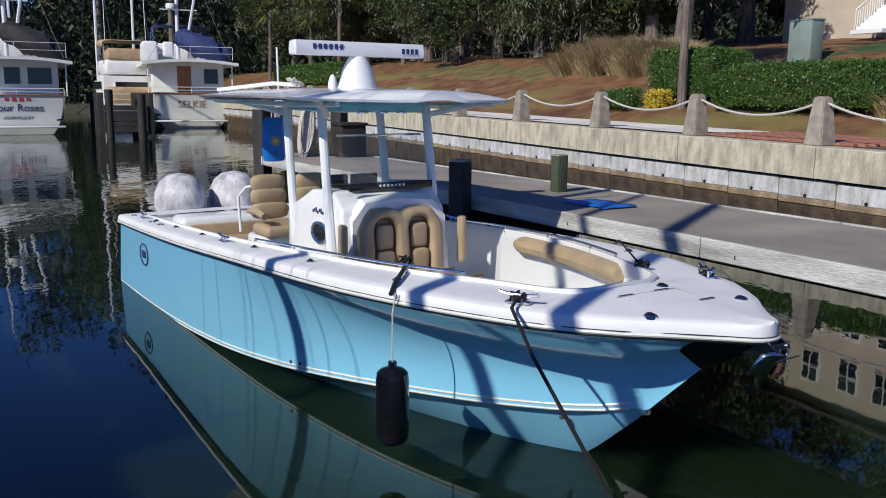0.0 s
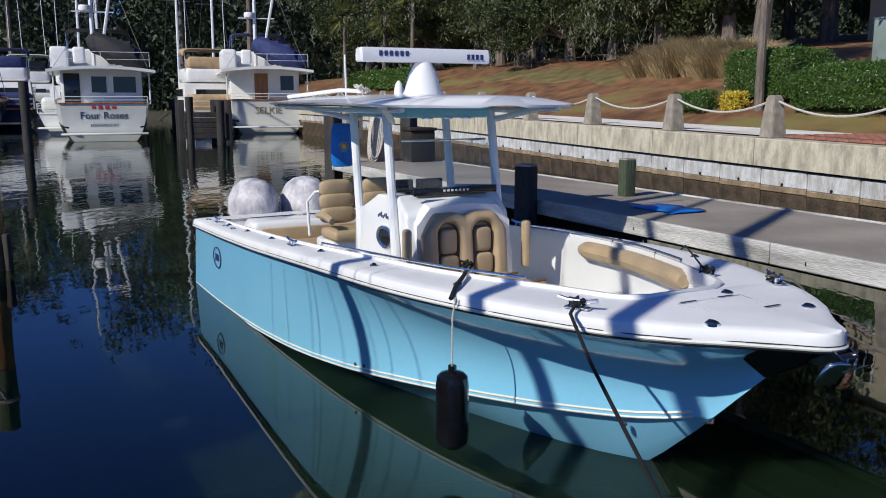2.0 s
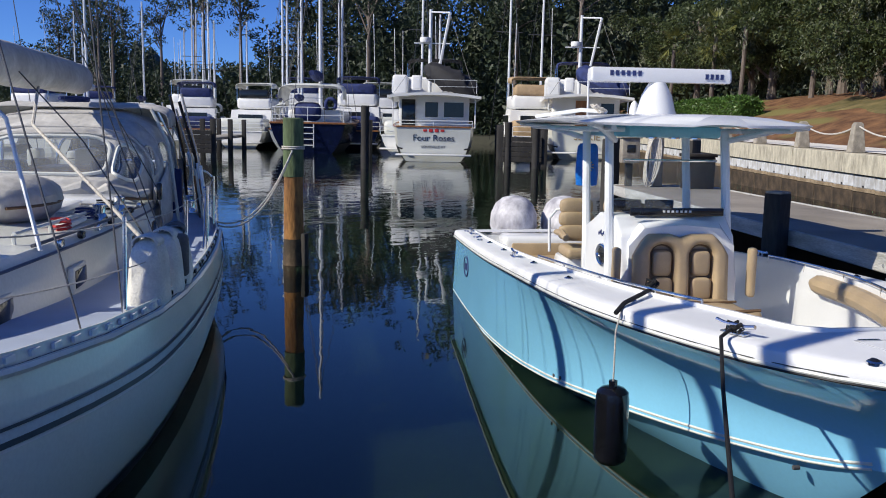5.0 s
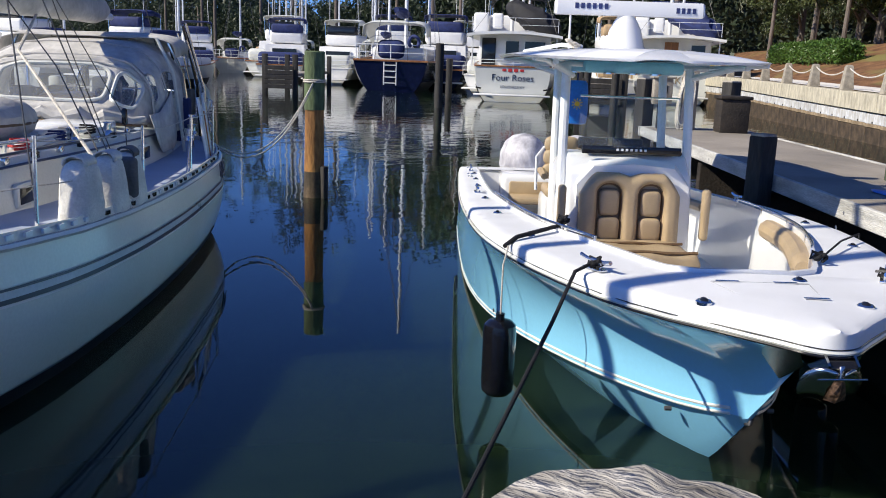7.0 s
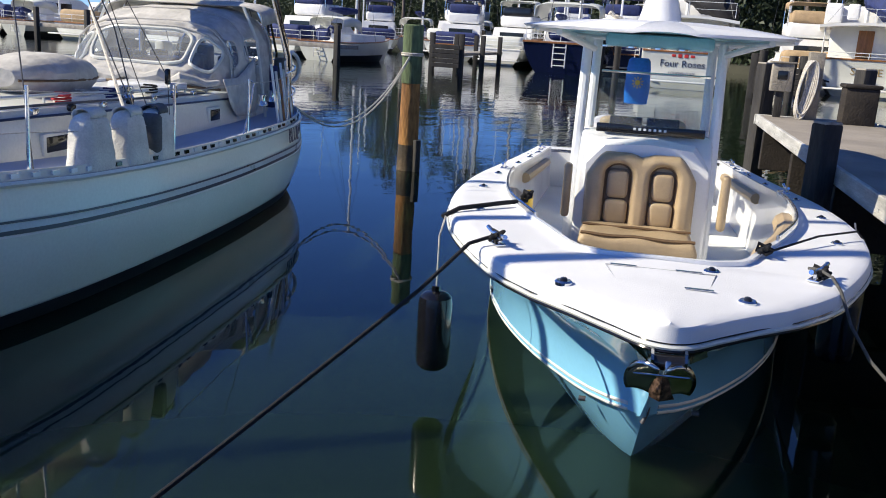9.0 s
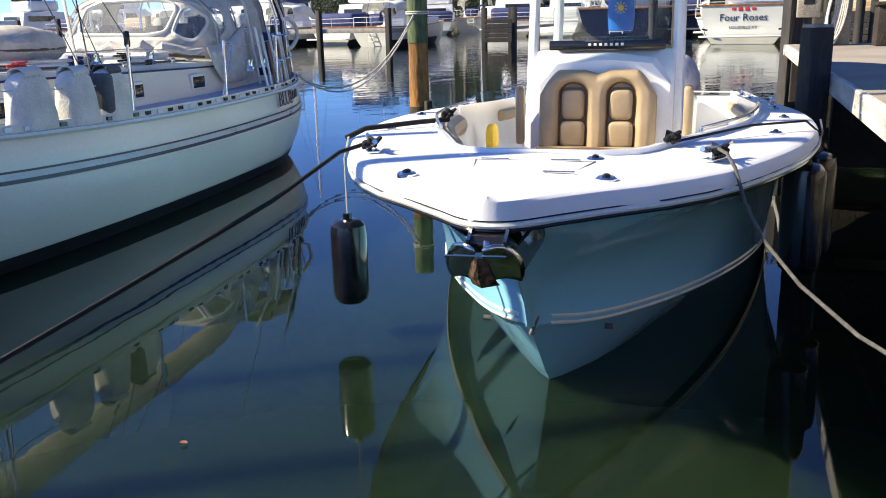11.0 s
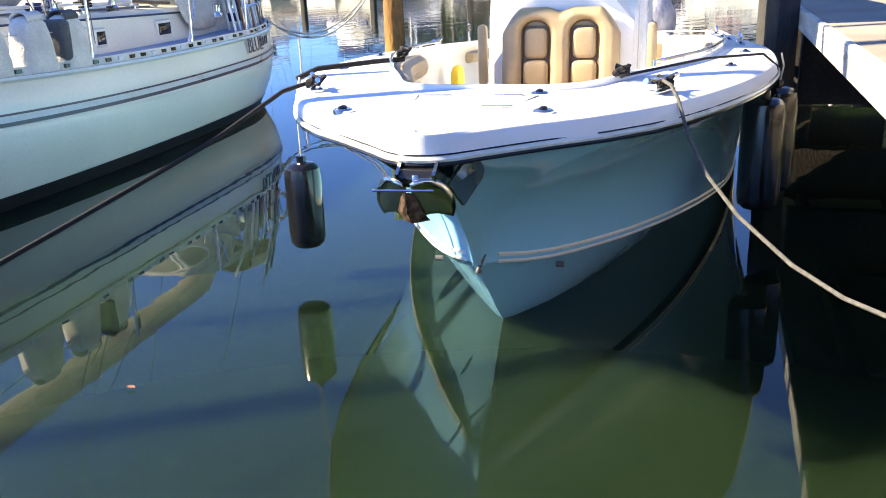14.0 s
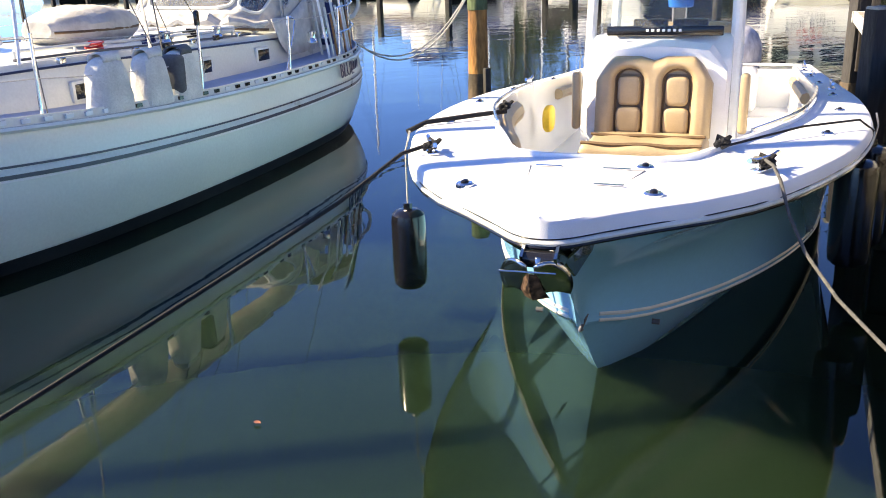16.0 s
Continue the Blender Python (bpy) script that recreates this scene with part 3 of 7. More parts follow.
def hull_section(s, sgn):
    zk, zs, b = keel(s), sheer(s), beam(s)
    yc, zc = chine_y(s), chine_z(s)
    if s < 0.86:
        yc, zc = 0.0, zk
    zc = max(zc, zk)
    bow = max(0.0, min(1.0, (4.8 - s) / 4.2))
    p = 1.0 + 2.1 * bow ** 0.8 - 0.7 * max(0.0, min(1.0, (1.5 - s) / 0.6))
    b, zs = b - 0.035 * min(1.0, b / 0.3), zs - 0.018
    pts = [(0.0, zk)]
    for k in range(1, 6):
        u = k / 6
        pts.append((yc * u, zk + (zc - zk) * (u ** (1.25 - 0.1 * bow))))
    pts.append((yc, zc))
    lip = 0.055 if s > 0.9 else 0.0
    pts.append((yc + lip * min(1, yc * 4), zc + 0.012))
    pts.append((yc + lip * min(1, yc * 4), zc + 0.04))
    y0 = yc + lip * min(1, yc * 4)
    for k in range(1, 11):
        u = k / 10
        pts.append((y0 + (b - y0) * (u ** p), zc + 0.04 + (zs - zc - 0.04) * u))
    return [(-s, sgn * y, z) for y, z in pts]


def hull_half(s, z):
    """Half width inside the hull at a height."""
    sec = hull_section(s, 1)
    for a, b in zip(sec, sec[1:]):
        if a[2] <= z <= b[2] and b[2] > a[2]:
            return a[1] + (b[1] - a[1]) * (z - a[2]) / (b[2] - a[2])
    return sec[-1][1] if z > sec[-1][2] else 0.0


stations = [0.004, 0.012, 0.03, 0.06, 0.12, 0.2, 0.3, 0.42, 0.55, 0.7, 0.86, 0.9, 1.0, 1.15, 1.3, 1.5, 1.75, 2.0, 2.3, 2.6, 3, 3.5, 4, 4.6, 5.3, 6, 6.8, 7.6, 8.3, 9.1]
bm = B()
rows = [hull_section(s, -1)[::-1] + hull_section(s, 1)[1:] for s in stations]
loft(bm, rows)
bm.faces.new([bm.verts.new(p) for p in rows[-1]])
bm.faces.new([bm.verts.new(p) for p in rows[0]])
bmesh.ops.remove_doubles(bm, verts=bm.verts, dist=0.0005)
part("hull", bm, BLUE, boat, "sky-blue glossy hull", 28)


def along_sheer(dy, dz, step=0.12, s1=9.1):
    ss = [0.0, 0.0015, 0.005, 0.011, 0.02] + [0.03 * (1.5 ** k) for k in range(5)]
    while ss[-1] < s1:
        ss.append(ss[-1] + 0.2)
    ss[-1] = s1
    r = [(-s, -(beam(s) + dy), sheer(s) + dz) for s in ss[::-1]]
    return r + [(x, -y, z) for x, y, z in r[::-1]]


bm = B()
tube(bm, along_sheer(0.002, -0.024), 0.008, 6)
part("rub_rail", bm, GLOSSBLACK, boat, "black lower edge of the rub rail")
bm = B()
tube(bm, along_sheer(0.004, -0.006), 0.011, 6)
part("rail_insert", bm, CREAM, boat, "cream rub rail")
bm = B()
tube(bm, along_sheer(0.001, 0.009), 0.0035, 6)
part("rail_line", bm, GLOSSBLACK, boat, "thin black line along the rub rail")
# white spray rail and boot stripe along the chine
for sg in (-1, 1):
    bm = B()
    ss = [0.97 + 0.15 * k for k in range(55)]
    for dz, r in ((0.012, 0.009), (0.046, 0.011)):
        bm = B()
        tube(bm, [(-s, sg * (chine_y(s) + 0.051 * min(1, chine_y(s) * 4)), chine_z(s) + dz) for s in ss if s < 9.08], r, 6)
        part("chine_stripe", bm, CREAM, boat, "thin cream chine stripe")

# deck cap: rolled edge, side decks, foredeck, inner coaming and liner
inner = lerp_curve([(1.18, 0.28), (1.26, 0.44), (1.6, 0.59), (2.1, 0.79), (2.9, 1.02), (4.2, 1.17), (5.2, 1.20), (8.62, 1.14)])


def deck_z(s):
    return sheer(s) + 0.085


def deck_row(s, sg):
    b, z = beam(s), sheer(s)
    k = min(1.0, b / 0.25)
    r = [(b - 0.042 * k, z - 0.026), (b - 0.004 * k, z - 0.016), (b + 0.003 * k, z + 0.008), (b - 0.003 * k, z + 0.050), (b - 0.014 * k, z + 0.070), (b - 0.034 * k, z + 0.080), (b - 0.11 * k, z + 0.086)]
    i = inner(s) if 1.18 <= s <= 8.62 else 0.0
    o = b - 0.11 * k
    crown = 0.012
    for u in (0.33, 0.66, 1.0):
        y = o + (i - o) * u
        r.append((max(y, 0), z + 0.086 + crown * u * (1 if i == 0 else 0.2)))
    return [(-s, sg * y, zz) for y, zz in r]


ds = [0.0, 0.0015, 0.005, 0.011, 0.02, 0.03, 0.05, 0.08, 0.15, 0.24, 0.35, 0.5, 0.7, 0.9, 1.05, 1.17, 1.18, 1.21, 1.26, 1.35, 1.5, 1.7, 1.9, 2.1, 2.3, 2.5, 2.7, 3, 3.4, 3.8, 4.3, 4.8, 5.4, 6, 6.6, 7.2, 7.8, 8.3, 8.62, 8.63, 8.85, 9.1]
bm = B()
rows = [deck_row(s, -1) for s in ds]
rows2 = [deck_row(s, 1) for s in ds]
loft(bm, rows)
loft(bm, rows2)
bmesh.ops.remove_doubles(bm, verts=bm.verts, dist=0.0008)
part("deck", bm, DECK, boat, "white moulded foredeck and side decks", 30)
SOLE = 0.40
bm = B()
ins = [1.18, 1.21, 1.26, 1.35, 1.5, 1.7, 1.9, 2.1, 2.3, 2.5, 2.7, 3, 3.4, 3.8, 4.3, 4.8, 5.4, 6, 6.6, 7.2, 7.8, 8.3, 8.62]
path = [(-s, -inner(s), deck_z(s)) for s in ins[::-1]] + [(-s, inner(s), deck_z(s)) for s in ins]


def sole_y(s):
    return min(inner(s), max(0.02, hull_half(s, SOLE) - 0.045))


def liner_pt(p, d, z):
    y = abs(p[1]) * (1 - d / max(0.3, abs(p[1])) * 0.5)
    y = min(y, max(0.02, hull_half(-p[0], z) - 0.05))
    return (p[0] - (0.0 if abs(p[1]) > 0.8 else d * 0.6), math.copysign(y, p[1]), z)


loft(bm, [path, [(p[0], p[1], p[2] + 0.03) for p in path], [liner_pt(p, 0.04, p[2] + 0.03) for p in path], [liner_pt(p, 0.05, p[2] - 0.06) for p in path], [liner_pt(p, 0.02, p[2] - 0.10) for p in path], [liner_pt(p, 0.10, SOLE) for p in path]])
part("cockpit_liner", bm, GEL, boat, "white cockpit liner")
bm = B()
loft(bm, [[(-s, -sole_y(s), SOLE), (-s, 0, SOLE + 0.005), (-s, sole_y(s), SOLE)] for s in ins if s > 1.4])
part("cockpit_sole", bm, DECK, boat)
bm = B()
box(bm, (-8.62, 0, 0.62), (0.05, 2.3, 0.5))
box(bm, (-8.86, 0, 0.80), (0.46, 2.5, 0.08), 0.02)
part("transom_wall", bm, GEL, boat)

# foredeck: anchor hatch seam, hardware, cleats
bm = B()
hz = 1.262
for a, b in (((-0.34, -0.15), (-0.95, -0.27)), ((-0.34, 0.15), (-0.95, 0.27)), ((-0.34, -0.15), (-0.34, 0.15)), ((-0.95, -0.27), (-0.95, 0.27))):
    tube(bm, [(a[0], a[1], hz), (b[0], b[1], hz)], 0.004, 4)
part("hatch_seam", bm, M("grey_seam", (0.35, 0.36, 0.38), 0.6), boat)


def cleat(x, y, z, ang=0.0):
    m = Matrix.Translation((x, y, z)) @ Matrix.Rotation(ang, 4, "Z")
    bm = B()
    box(bm, (0, 0, 0.006), (0.16, 0.06, 0.012), 0.004, m)
    for s in (-0.04, 0.04):
        tube(bm, [m @ Vector((s, 0, 0)), m @ Vector((s, 0, 0.045))], 0.012, 8)
    tube(bm, [m @ Vector(p) for p in ((-0.13, 0, 0.062), (-0.07, 0, 0.05), (0.07, 0, 0.05), (0.13, 0, 0.062))], 0.013, 8)
    part("cleat", bm, STEEL, boat, "stainless mooring cleat")


for x, y in ((-1.18, -0.86), (-1.12, 0.78)):
    cleat(x, y, 1.255, 0.5 if y < 0 else -0.5)
for s in (5.1, 8.3):
    for sg in (-1, 1):
        cleat(-s, sg * (beam(s) - 0.16), deck_z(s) + 0.005)


def flush_fitting(x, y, r=0.042, kind="nav"):
    z = deck_z(-x) + 0.006
    bm = B()
    lathe(bm, [(r, z - 0.01), (r, z + 0.004), (r * 0.8, z + 0.012)], 16, (x, y, 0))
    part("deck_fitting", bm, STEEL, boat, "stainless deck fitting")
    bm = B()
    ell(bm, (x, y, z + 0.014), (r * 0.8, r * 0.42, 0.010), 12, 6)
    part("fitting_cap", bm, GLOSSBLACK, boat)


for x, y in ((-0.49, -0.45), (-0.50, 0.36), (-1.05, 0.26)):
    flush_fitting(x, y)
for s in (2.2, 3.3, 4.4, 5.9, 6.9, 7.8):
    for sg in (-1, 1):
        flush_fitting(-s, sg * (beam(s) - 0.20), 0.036)
for x, y in ((-0.60, 0.16), (-0.95, -0.18), (-0.95, 0.14)):
    bm = B()
    box(bm, (x, y, deck_z(-x) + 0.016), (0.022, 0.13, 0.006), 0.002, seg=1)
    part("hatch_hinge", bm, STEEL, boat)
# rod holders in the side decks aft
for s in (7.35, 7.75, 8.75):
    for sg in (-1, 1):
        bm = B()
        z = deck_z(s) + 0.006
        tube(bm, [(-s + 0.05 * math.cos(a), sg * (beam(s) - 0.14) + 0.028 * math.sin(a), z) for a in [2 * math.pi * j / 14 for j in range(14)]], 0.008, 6, closed=True)
        part("rod_holder", bm, STEEL, boat)

# grab rails on the coaming
for sg in (-1, 1):
    bm = B()
    pts = [(-s, sg * (inner(s) - 0.015), deck_z(s) + 0.055) for s in [1.95 + 0.15 * k for k in range(19)]]
    pts = [(pts[0][0], pts[0][1], pts[0][2] - 0.08)] + pts + [(pts[-1][0], pts[-1][1], pts[-1][2] - 0.08)]
    tube(bm, pts, 0.011, 8)
    for k in (4, 9, 14):
        p = pts[k]
        tube(bm, [p, (p[0], p[1], p[2] - 0.08)], 0.010, 6)
    part("grab_rail", bm, STEEL, boat, "stainless grab rail on the coaming")

# bow roller cheeks and polished plough anchor hanging from them
for y in (-0.055, 0.075):
    bm = B()
    loft(bm, [[(x, y + d, z) for x, z in ((-0.40, 1.175), (0.00, 1.180), (0.055, 1.145), (0.03, 1.095), (-0.10, 1.075), (-0.40, 1.10))] for d in (-0.006, 0.006)], ring=True, caps=True)
    part("roller_cheek", bm, ANCHOR, boat, "polished steel bow roller cheek")
bm = B()
loft(bm, [[(-0.13 + 0.01 * d, 0.085, 1.185), (-0.13 + 0.01 * d, 0.165, 1.16), (-0.14 + 0.01 * d, 0.175, 1.12), (-0.15 + 0.01 * d, 0.11, 1.075)] for d in (0, 1)], ring=True, caps=True)
part("pulpit_plate", bm, ANCHOR, boat, "dark reflecting steel plate under the bow")
for sg in (-1, 1):
    bm = B()
    loft(bm, [[(-0.06, sg * (0.14 + d), 1.165), (-0.40, sg * (0.155 + d), 1.165), (-0.56, sg * (0.095 + d), 0.99), (-0.44, sg * (0.045 + d), 0.905), (-0.20, sg * (0.05 + d), 1.05)] for d in (0, 0.012)], ring=True, caps=True)
    part("anchor_pocket", bm, GLOSSBLACK, boat, "black anchor pocket plate on the stem")
bm = B()
tube(bm, [(0.01, -0.055, 1.125), (0.01, 0.075, 1.125)], 0.034, 14)
part("bow_roller", bm, GLOSSBLACK, boat)
bm = B()
loft(bm, [[(x, 0.008 + d, z) for x, z in ((-0.42, 1.14), (-0.05, 1.165), (0.045, 1.14), (0.06, 1.02), (0.03, 1.00), (0.0, 1.10), (-0.06, 1.13), (-0.42, 1.11))] for d in (-0.011, 0.011)], ring=True, caps=True)
bmesh.ops.bevel(bm, geom=list(bm.edges), offset=0.003, segments=1, affect="EDGES")
part("anchor_shank", bm, ANCHOR, boat, "polished anchor shank")
for sg in (-1, 1):
    bm = B()
    rows = []
    for k in range(9):
        u = k / 8
        w = 0.134 * math.sin(math.pi * (0.30 + 0.52 * (1 - u) + 0.03)) ** 0.55 * (1 - 0.10 * u)
        rows.append([(0.085 - 0.06 * u - 0.075 * t ** 1.6, -0.012 + sg * (0.012 + w * t), 1.125 - 0.135 * u + 0.018 * math.sin(math.pi * t) - 0.008 * t) for t in (0, 0.2, 0.4, 0.6, 0.8, 1.0)])
    loft(bm, rows)
    ob = part("anchor_fluke", bm, ANCHOR, boat, "polished plough fluke mirroring dark water")
    ob.modifiers.new("thick", "SOLIDIFY").thickness = 0.010
bm = B()
loft(bm, [[(0.070, -0.035, 1.085), (0.098, -0.012, 1.095), (0.070, 0.012, 1.085)], [(0.055, -0.055, 1.02), (0.088, -0.012, 1.02), (0.055, 0.032, 1.02)], [(0.02, -0.05, 0.978), (0.05, -0.01, 0.972), (0.02, 0.05, 0.978)]], caps=True)
part("anchor_point", bm, RUST, boat, "rust-stained anchor point")
bm = B()
tube(bm, [(0.105, -0.125, 1.100), (0.105, 0.09, 1.106)], 0.0045, 6)
part("anchor_bar", bm, ANCHOR, boat)
bm = B()
tube(bm, [(-0.93, 0.03, 0.56), (-0.88, 0.02, 0.52), (-0.87, 0, 0.47), (-0.93, 0, 0.45)], 0.010, 8)
part("bow_eye", bm, DARKWIRE, boat)
for sg in (-1, 1):
    for s, dz in ((1.35, 0.34), (3.85, 0.20), (3.72, 0.20)):
        bm = B()
        y = sg * (chine_y(s) + 0.045)
        tube(bm, [(-s, y - sg * 0.02, chine_z(s) - 0.045 if s < 2 else chine_z(s) + 0.07), (-s, y + sg * 0.02, chine_z(s) - 0.045 if s < 2 else chine_z(s) + 0.07)], 0.015, 10)
        part("through_hull", bm, DARKWIRE, boat)

# round maker's mark on each quarter: ring and plain bars
for sg in (-1, 1):
    s, z = 7.75, 0.56
    y = sg * (beam(s) - 0.03)
    bm = B()
    tube(bm, [(-s + 0.17 * math.cos(a), y + sg * 0.012, z + 0.13 * math.sin(a)) for a in [2 * math.pi * j / 24 for j in range(24)]], 0.007, 6, closed=True)
    part("hull_mark", bm, NAVY, boat, "dark oval emblem")
    bm = B()
    for dx, w in ((-0.06, 0.012), (0.0, 0.03), (0.06, 0.012)):
        box(bm, (-s + dx, y + sg * 0.012, z), (w, 0.012, 0.09), 0.003, seg=1)
    part("hull_mark_bars", bm, NAVY, boat)

# ---- console ----
bm = B()
prof = [(3.98, SOLE), (4.02, 1.05), (4.10, 1.45), (4.30, 1.62), (4.75, 1.60), (5.15, 1.42), (5.30, 1.36), (5.32, 0.95), (5.12, 0.90), (5.10, SOLE)]
loft(bm, [[(-s, y, z) for s, z in prof] for y in (-0.57, 0.53)], ring=True, caps=True)
bmesh.ops.bevel(bm, geom=list(bm.edges), offset=0.035, segments=3, affect="EDGES", profile=0.5)
part("console", bm, GEL, boat, "white moulded helm console")
bm = B()
loft(bm, [[(-4.25, y, 1.638), (-4.72, y, 1.622)] for y in (-0.40, 0.40)])
ob = part("dash_pad", bm, GLOSSBLACK, boat, "black dash top")
ob.modifiers.new("thick", "SOLIDIFY").thickness = 0.02
for y in (-0.2, 0.14):
    bm = B()
    box(bm, (-5.0, y, 1.60), (0.05, 0.30, 0.2), 0.015, Matrix.Translation((0, 0, 0)))
    part("chart_plotter", bm, GLOSSBLACK, boat)
bm = B()
box(bm, (-4.19, 0, 1.655), (0.02, 0.90, 0.075), 0.008)
part("dash_band", bm, GLOSSBLACK, boat, "black band under the windshield")
for k in range(7):
    bm = B()
    box(bm, (-4.178, -0.13 + 0.042 * k, 1.66), (0.006, 0.022, 0.02))
    part("dash_mark", bm, WHITE, boat)
bm = B()
loft(bm, [[(-4.17 - 0.20 * u - 0.05 * (abs(y) / 0.48) ** 2, y * (1 - 0.05 * u), 1.68 + 0.44 * u) for y in (-0.48, -0.3, -0.1, 0.1, 0.3, 0.48)] for u in (0, 0.33, 0.66, 1)])
ob = part("windshield", bm, SHIELD, boat, "clear curved windshield")
ob.visible_shadow = False
bm = B()
tube(bm, [(-4.37 - 0.05 * (abs(y) / 0.48) ** 2, y * 0.95, 2.12) for y in (-0.48, -0.3, -0.1, 0.1, 0.3, 0.48)], 0.012, 6)
part("windshield_trim", bm, STEEL, boat)
# oval port light in the console side, name mark as bars
for sg in (-1, 1):
    bm = B()
    tube(bm, [(-4.56 + 0.16 * math.cos(a), sg * 0.556 - 0.02, 1.20 + 0.095 * math.sin(a)) for a in [2 * math.pi * j / 22 for j in range(22)]], 0.018, 8, closed=True)
    ring = part("port_ring", bm, STEEL, boat)
    bm = B()
    bm.faces.new([bm.verts.new((-4.56 + 0.155 * math.cos(a), sg * 0.554 - 0.02, 1.20 + 0.09 * math.sin(a))) for a in [2 * math.pi * j / 22 for j in range(22)]])
    part("port_glass", bm, DARKGLASS, boat)
    bm = B()
    for k in range(9):
        box(bm, (-4.42 - 0.035 * k, sg * 0.553 - 0.02, 1.405 + 0.012 * math.sin(k * 2.2)), (0.02, 0.006, 0.03 + 0.02 * (k % 3 == 0)))
    part("name_mark", bm, NAVY, boat)

# forward twin seat on the console front: shell, bolsters, cushions
bm = B()
loft(bm, [[(-3.99 - 0.03 * z, y, z) for y, z in [(-0.50, 0.80), (0.50, 0.80), (0.50, 1.36), (0.36, 1.52), (0.0, 1.55), (-0.36, 1.52), (-0.50, 1.36)]], [(-4.07 - 0.03 * z, y, z) for y, z in [(-0.50, 0.80), (0.50, 0.80), (0.50, 1.40), (0.38, 1.56), (0.0, 1.60), (-0.38, 1.56), (-0.50, 1.40)]]], ring=True, caps=True)
part("seat_shell", bm, GEL, boat)
SEAT_Y, ARCH_Y, ARCH_W, ARCH_TOP = -0.04, 0.183, 0.108, 1.385


def seat_top(y):
    """Upper outline of the backrest: two humps between sloping shoulders."""
    a = abs(y - SEAT_Y)
    return 1.478 - 0.030 * max(0.0, 1 - a / 0.10) - 0.20 * max(0.0, (a - 0.29) / 0.16) ** 1.6


def arch_dist(y, z):
    """Distance outside the nearer padded recess, negative inside it."""
    best = 9.0
    for c in (SEAT_Y - ARCH_Y, SEAT_Y + ARCH_Y):
        zc = ARCH_TOP - ARCH_W * 0.9
        d = math.hypot(y - c, (z - zc) / 0.9) - ARCH_W if z > zc else abs(y - c) - ARCH_W
        best = min(best, d)
    return best


bm = B()
rows = []
NY, NZ = 76, 48
for j in range(NZ + 1):
    row = []
    for i in range(NY + 1):
        y = SEAT_Y - 0.45 + 0.90 * i / NY
        z = 0.86 + (seat_top(y) - 0.86) * j / NZ
        edge = min(0.45 - abs(y - SEAT_Y), seat_top(y) - z, 0.2)
        puff = math.sqrt(max(0.0, 1 - (1 - min(1.0, max(0.0, edge) / 0.07)) ** 2))
        d = arch_dist(y, z)
        lip = min(1.0, max(0.0, d / 0.055))
        depth = 0.020 + 0.085 * puff * math.sqrt(max(0.0, 1 - (1 - lip) ** 2)) + 0.004 * noise.noise(Vector((y * 9, z * 9, 0)))
        row.append((-3.955 + depth - 0.10 * (z - 0.9), y, z))
    rows.append(row)
loft(bm, rows)
ob = part("seat_back", bm, TAN, boat, "tan vinyl twin backrest with rounded bolsters", 80)
ob.modifiers.new("thick", "SOLIDIFY").thickness = 0.015
for sg in (-1, 1):
    c = SEAT_Y + sg * ARCH_Y
    zc = ARCH_TOP - ARCH_W * 0.9
    bm = B()
    w = ARCH_W + 0.004
    pts = [(c - w, 0.90)] + [(c - w, 0.90 + (zc - 0.90) * k / 4) for k in range(1, 4)] + [(c + w * math.cos(t), zc + 0.9 * w * math.sin(t)) for t in [math.pi * (1 - k / 12) for k in range(13)]] + [(c + w, zc - (zc - 0.90) * k / 4) for k in range(1, 5)]
    tube(bm, [(-3.915 - 0.10 * (z - 0.9), y, z) for y, z in pts], 0.014, 6)
    part("piping", bm, BROWN, boat, "dark brown piping")
    # recess back, its darker tan standing in for shade under the arch
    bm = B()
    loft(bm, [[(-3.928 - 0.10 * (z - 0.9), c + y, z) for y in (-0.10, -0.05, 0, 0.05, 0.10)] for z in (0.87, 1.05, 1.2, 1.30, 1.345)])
    part("recess_panel", bm, TANSHADE, boat, "recessed seat panel, tan vinyl darkened as shade")
    for z, h, w in ((0.985, 0.105, 0.098), (1.215, 0.115, 0.088)):
        bm = B()
        ell(bm, (-3.925 - 0.10 * (z - 0.9), c, z), (0.052, w, h), 24, 14, 0.42)
        part("back_pad", bm, TAN, boat)
bm = B()
box(bm, (-3.55, SEAT_Y, 0.58), (0.60, 0.90, 0.36), 0.05)
part("seat_box", bm, GEL, boat, "white seat locker")
bm = B()
rows = []
for i in range(33):
    y = SEAT_Y - 0.45 + 0.90 * i / 32
    e = min(1.0, (0.45 - abs(y - SEAT_Y)) / 0.05)
    k = math.sqrt(max(0.0, 1 - (1 - e) ** 2))
    dip = 0.012 * math.cos((y - SEAT_Y) / 0.45 * 2 * math.pi)
    rows.append([(x, y, 0.80 + (z - 0.80) * (0.4 + 0.6 * k)) for x, z in ((-3.88, 0.80), (-3.88, 0.90), (-3.6, 0.895 - dip), (-3.36, 0.905 - dip), (-3.28, 0.918 + dip), (-3.235, 0.905 + dip), (-3.222, 0.87), (-3.225, 0.77), (-3.24, 0.735))])
loft(bm, rows, ring=True, caps=True)
part("seat_cushion", bm, TAN, boat, "tan vinyl bench cushion with a rolled front", 60)
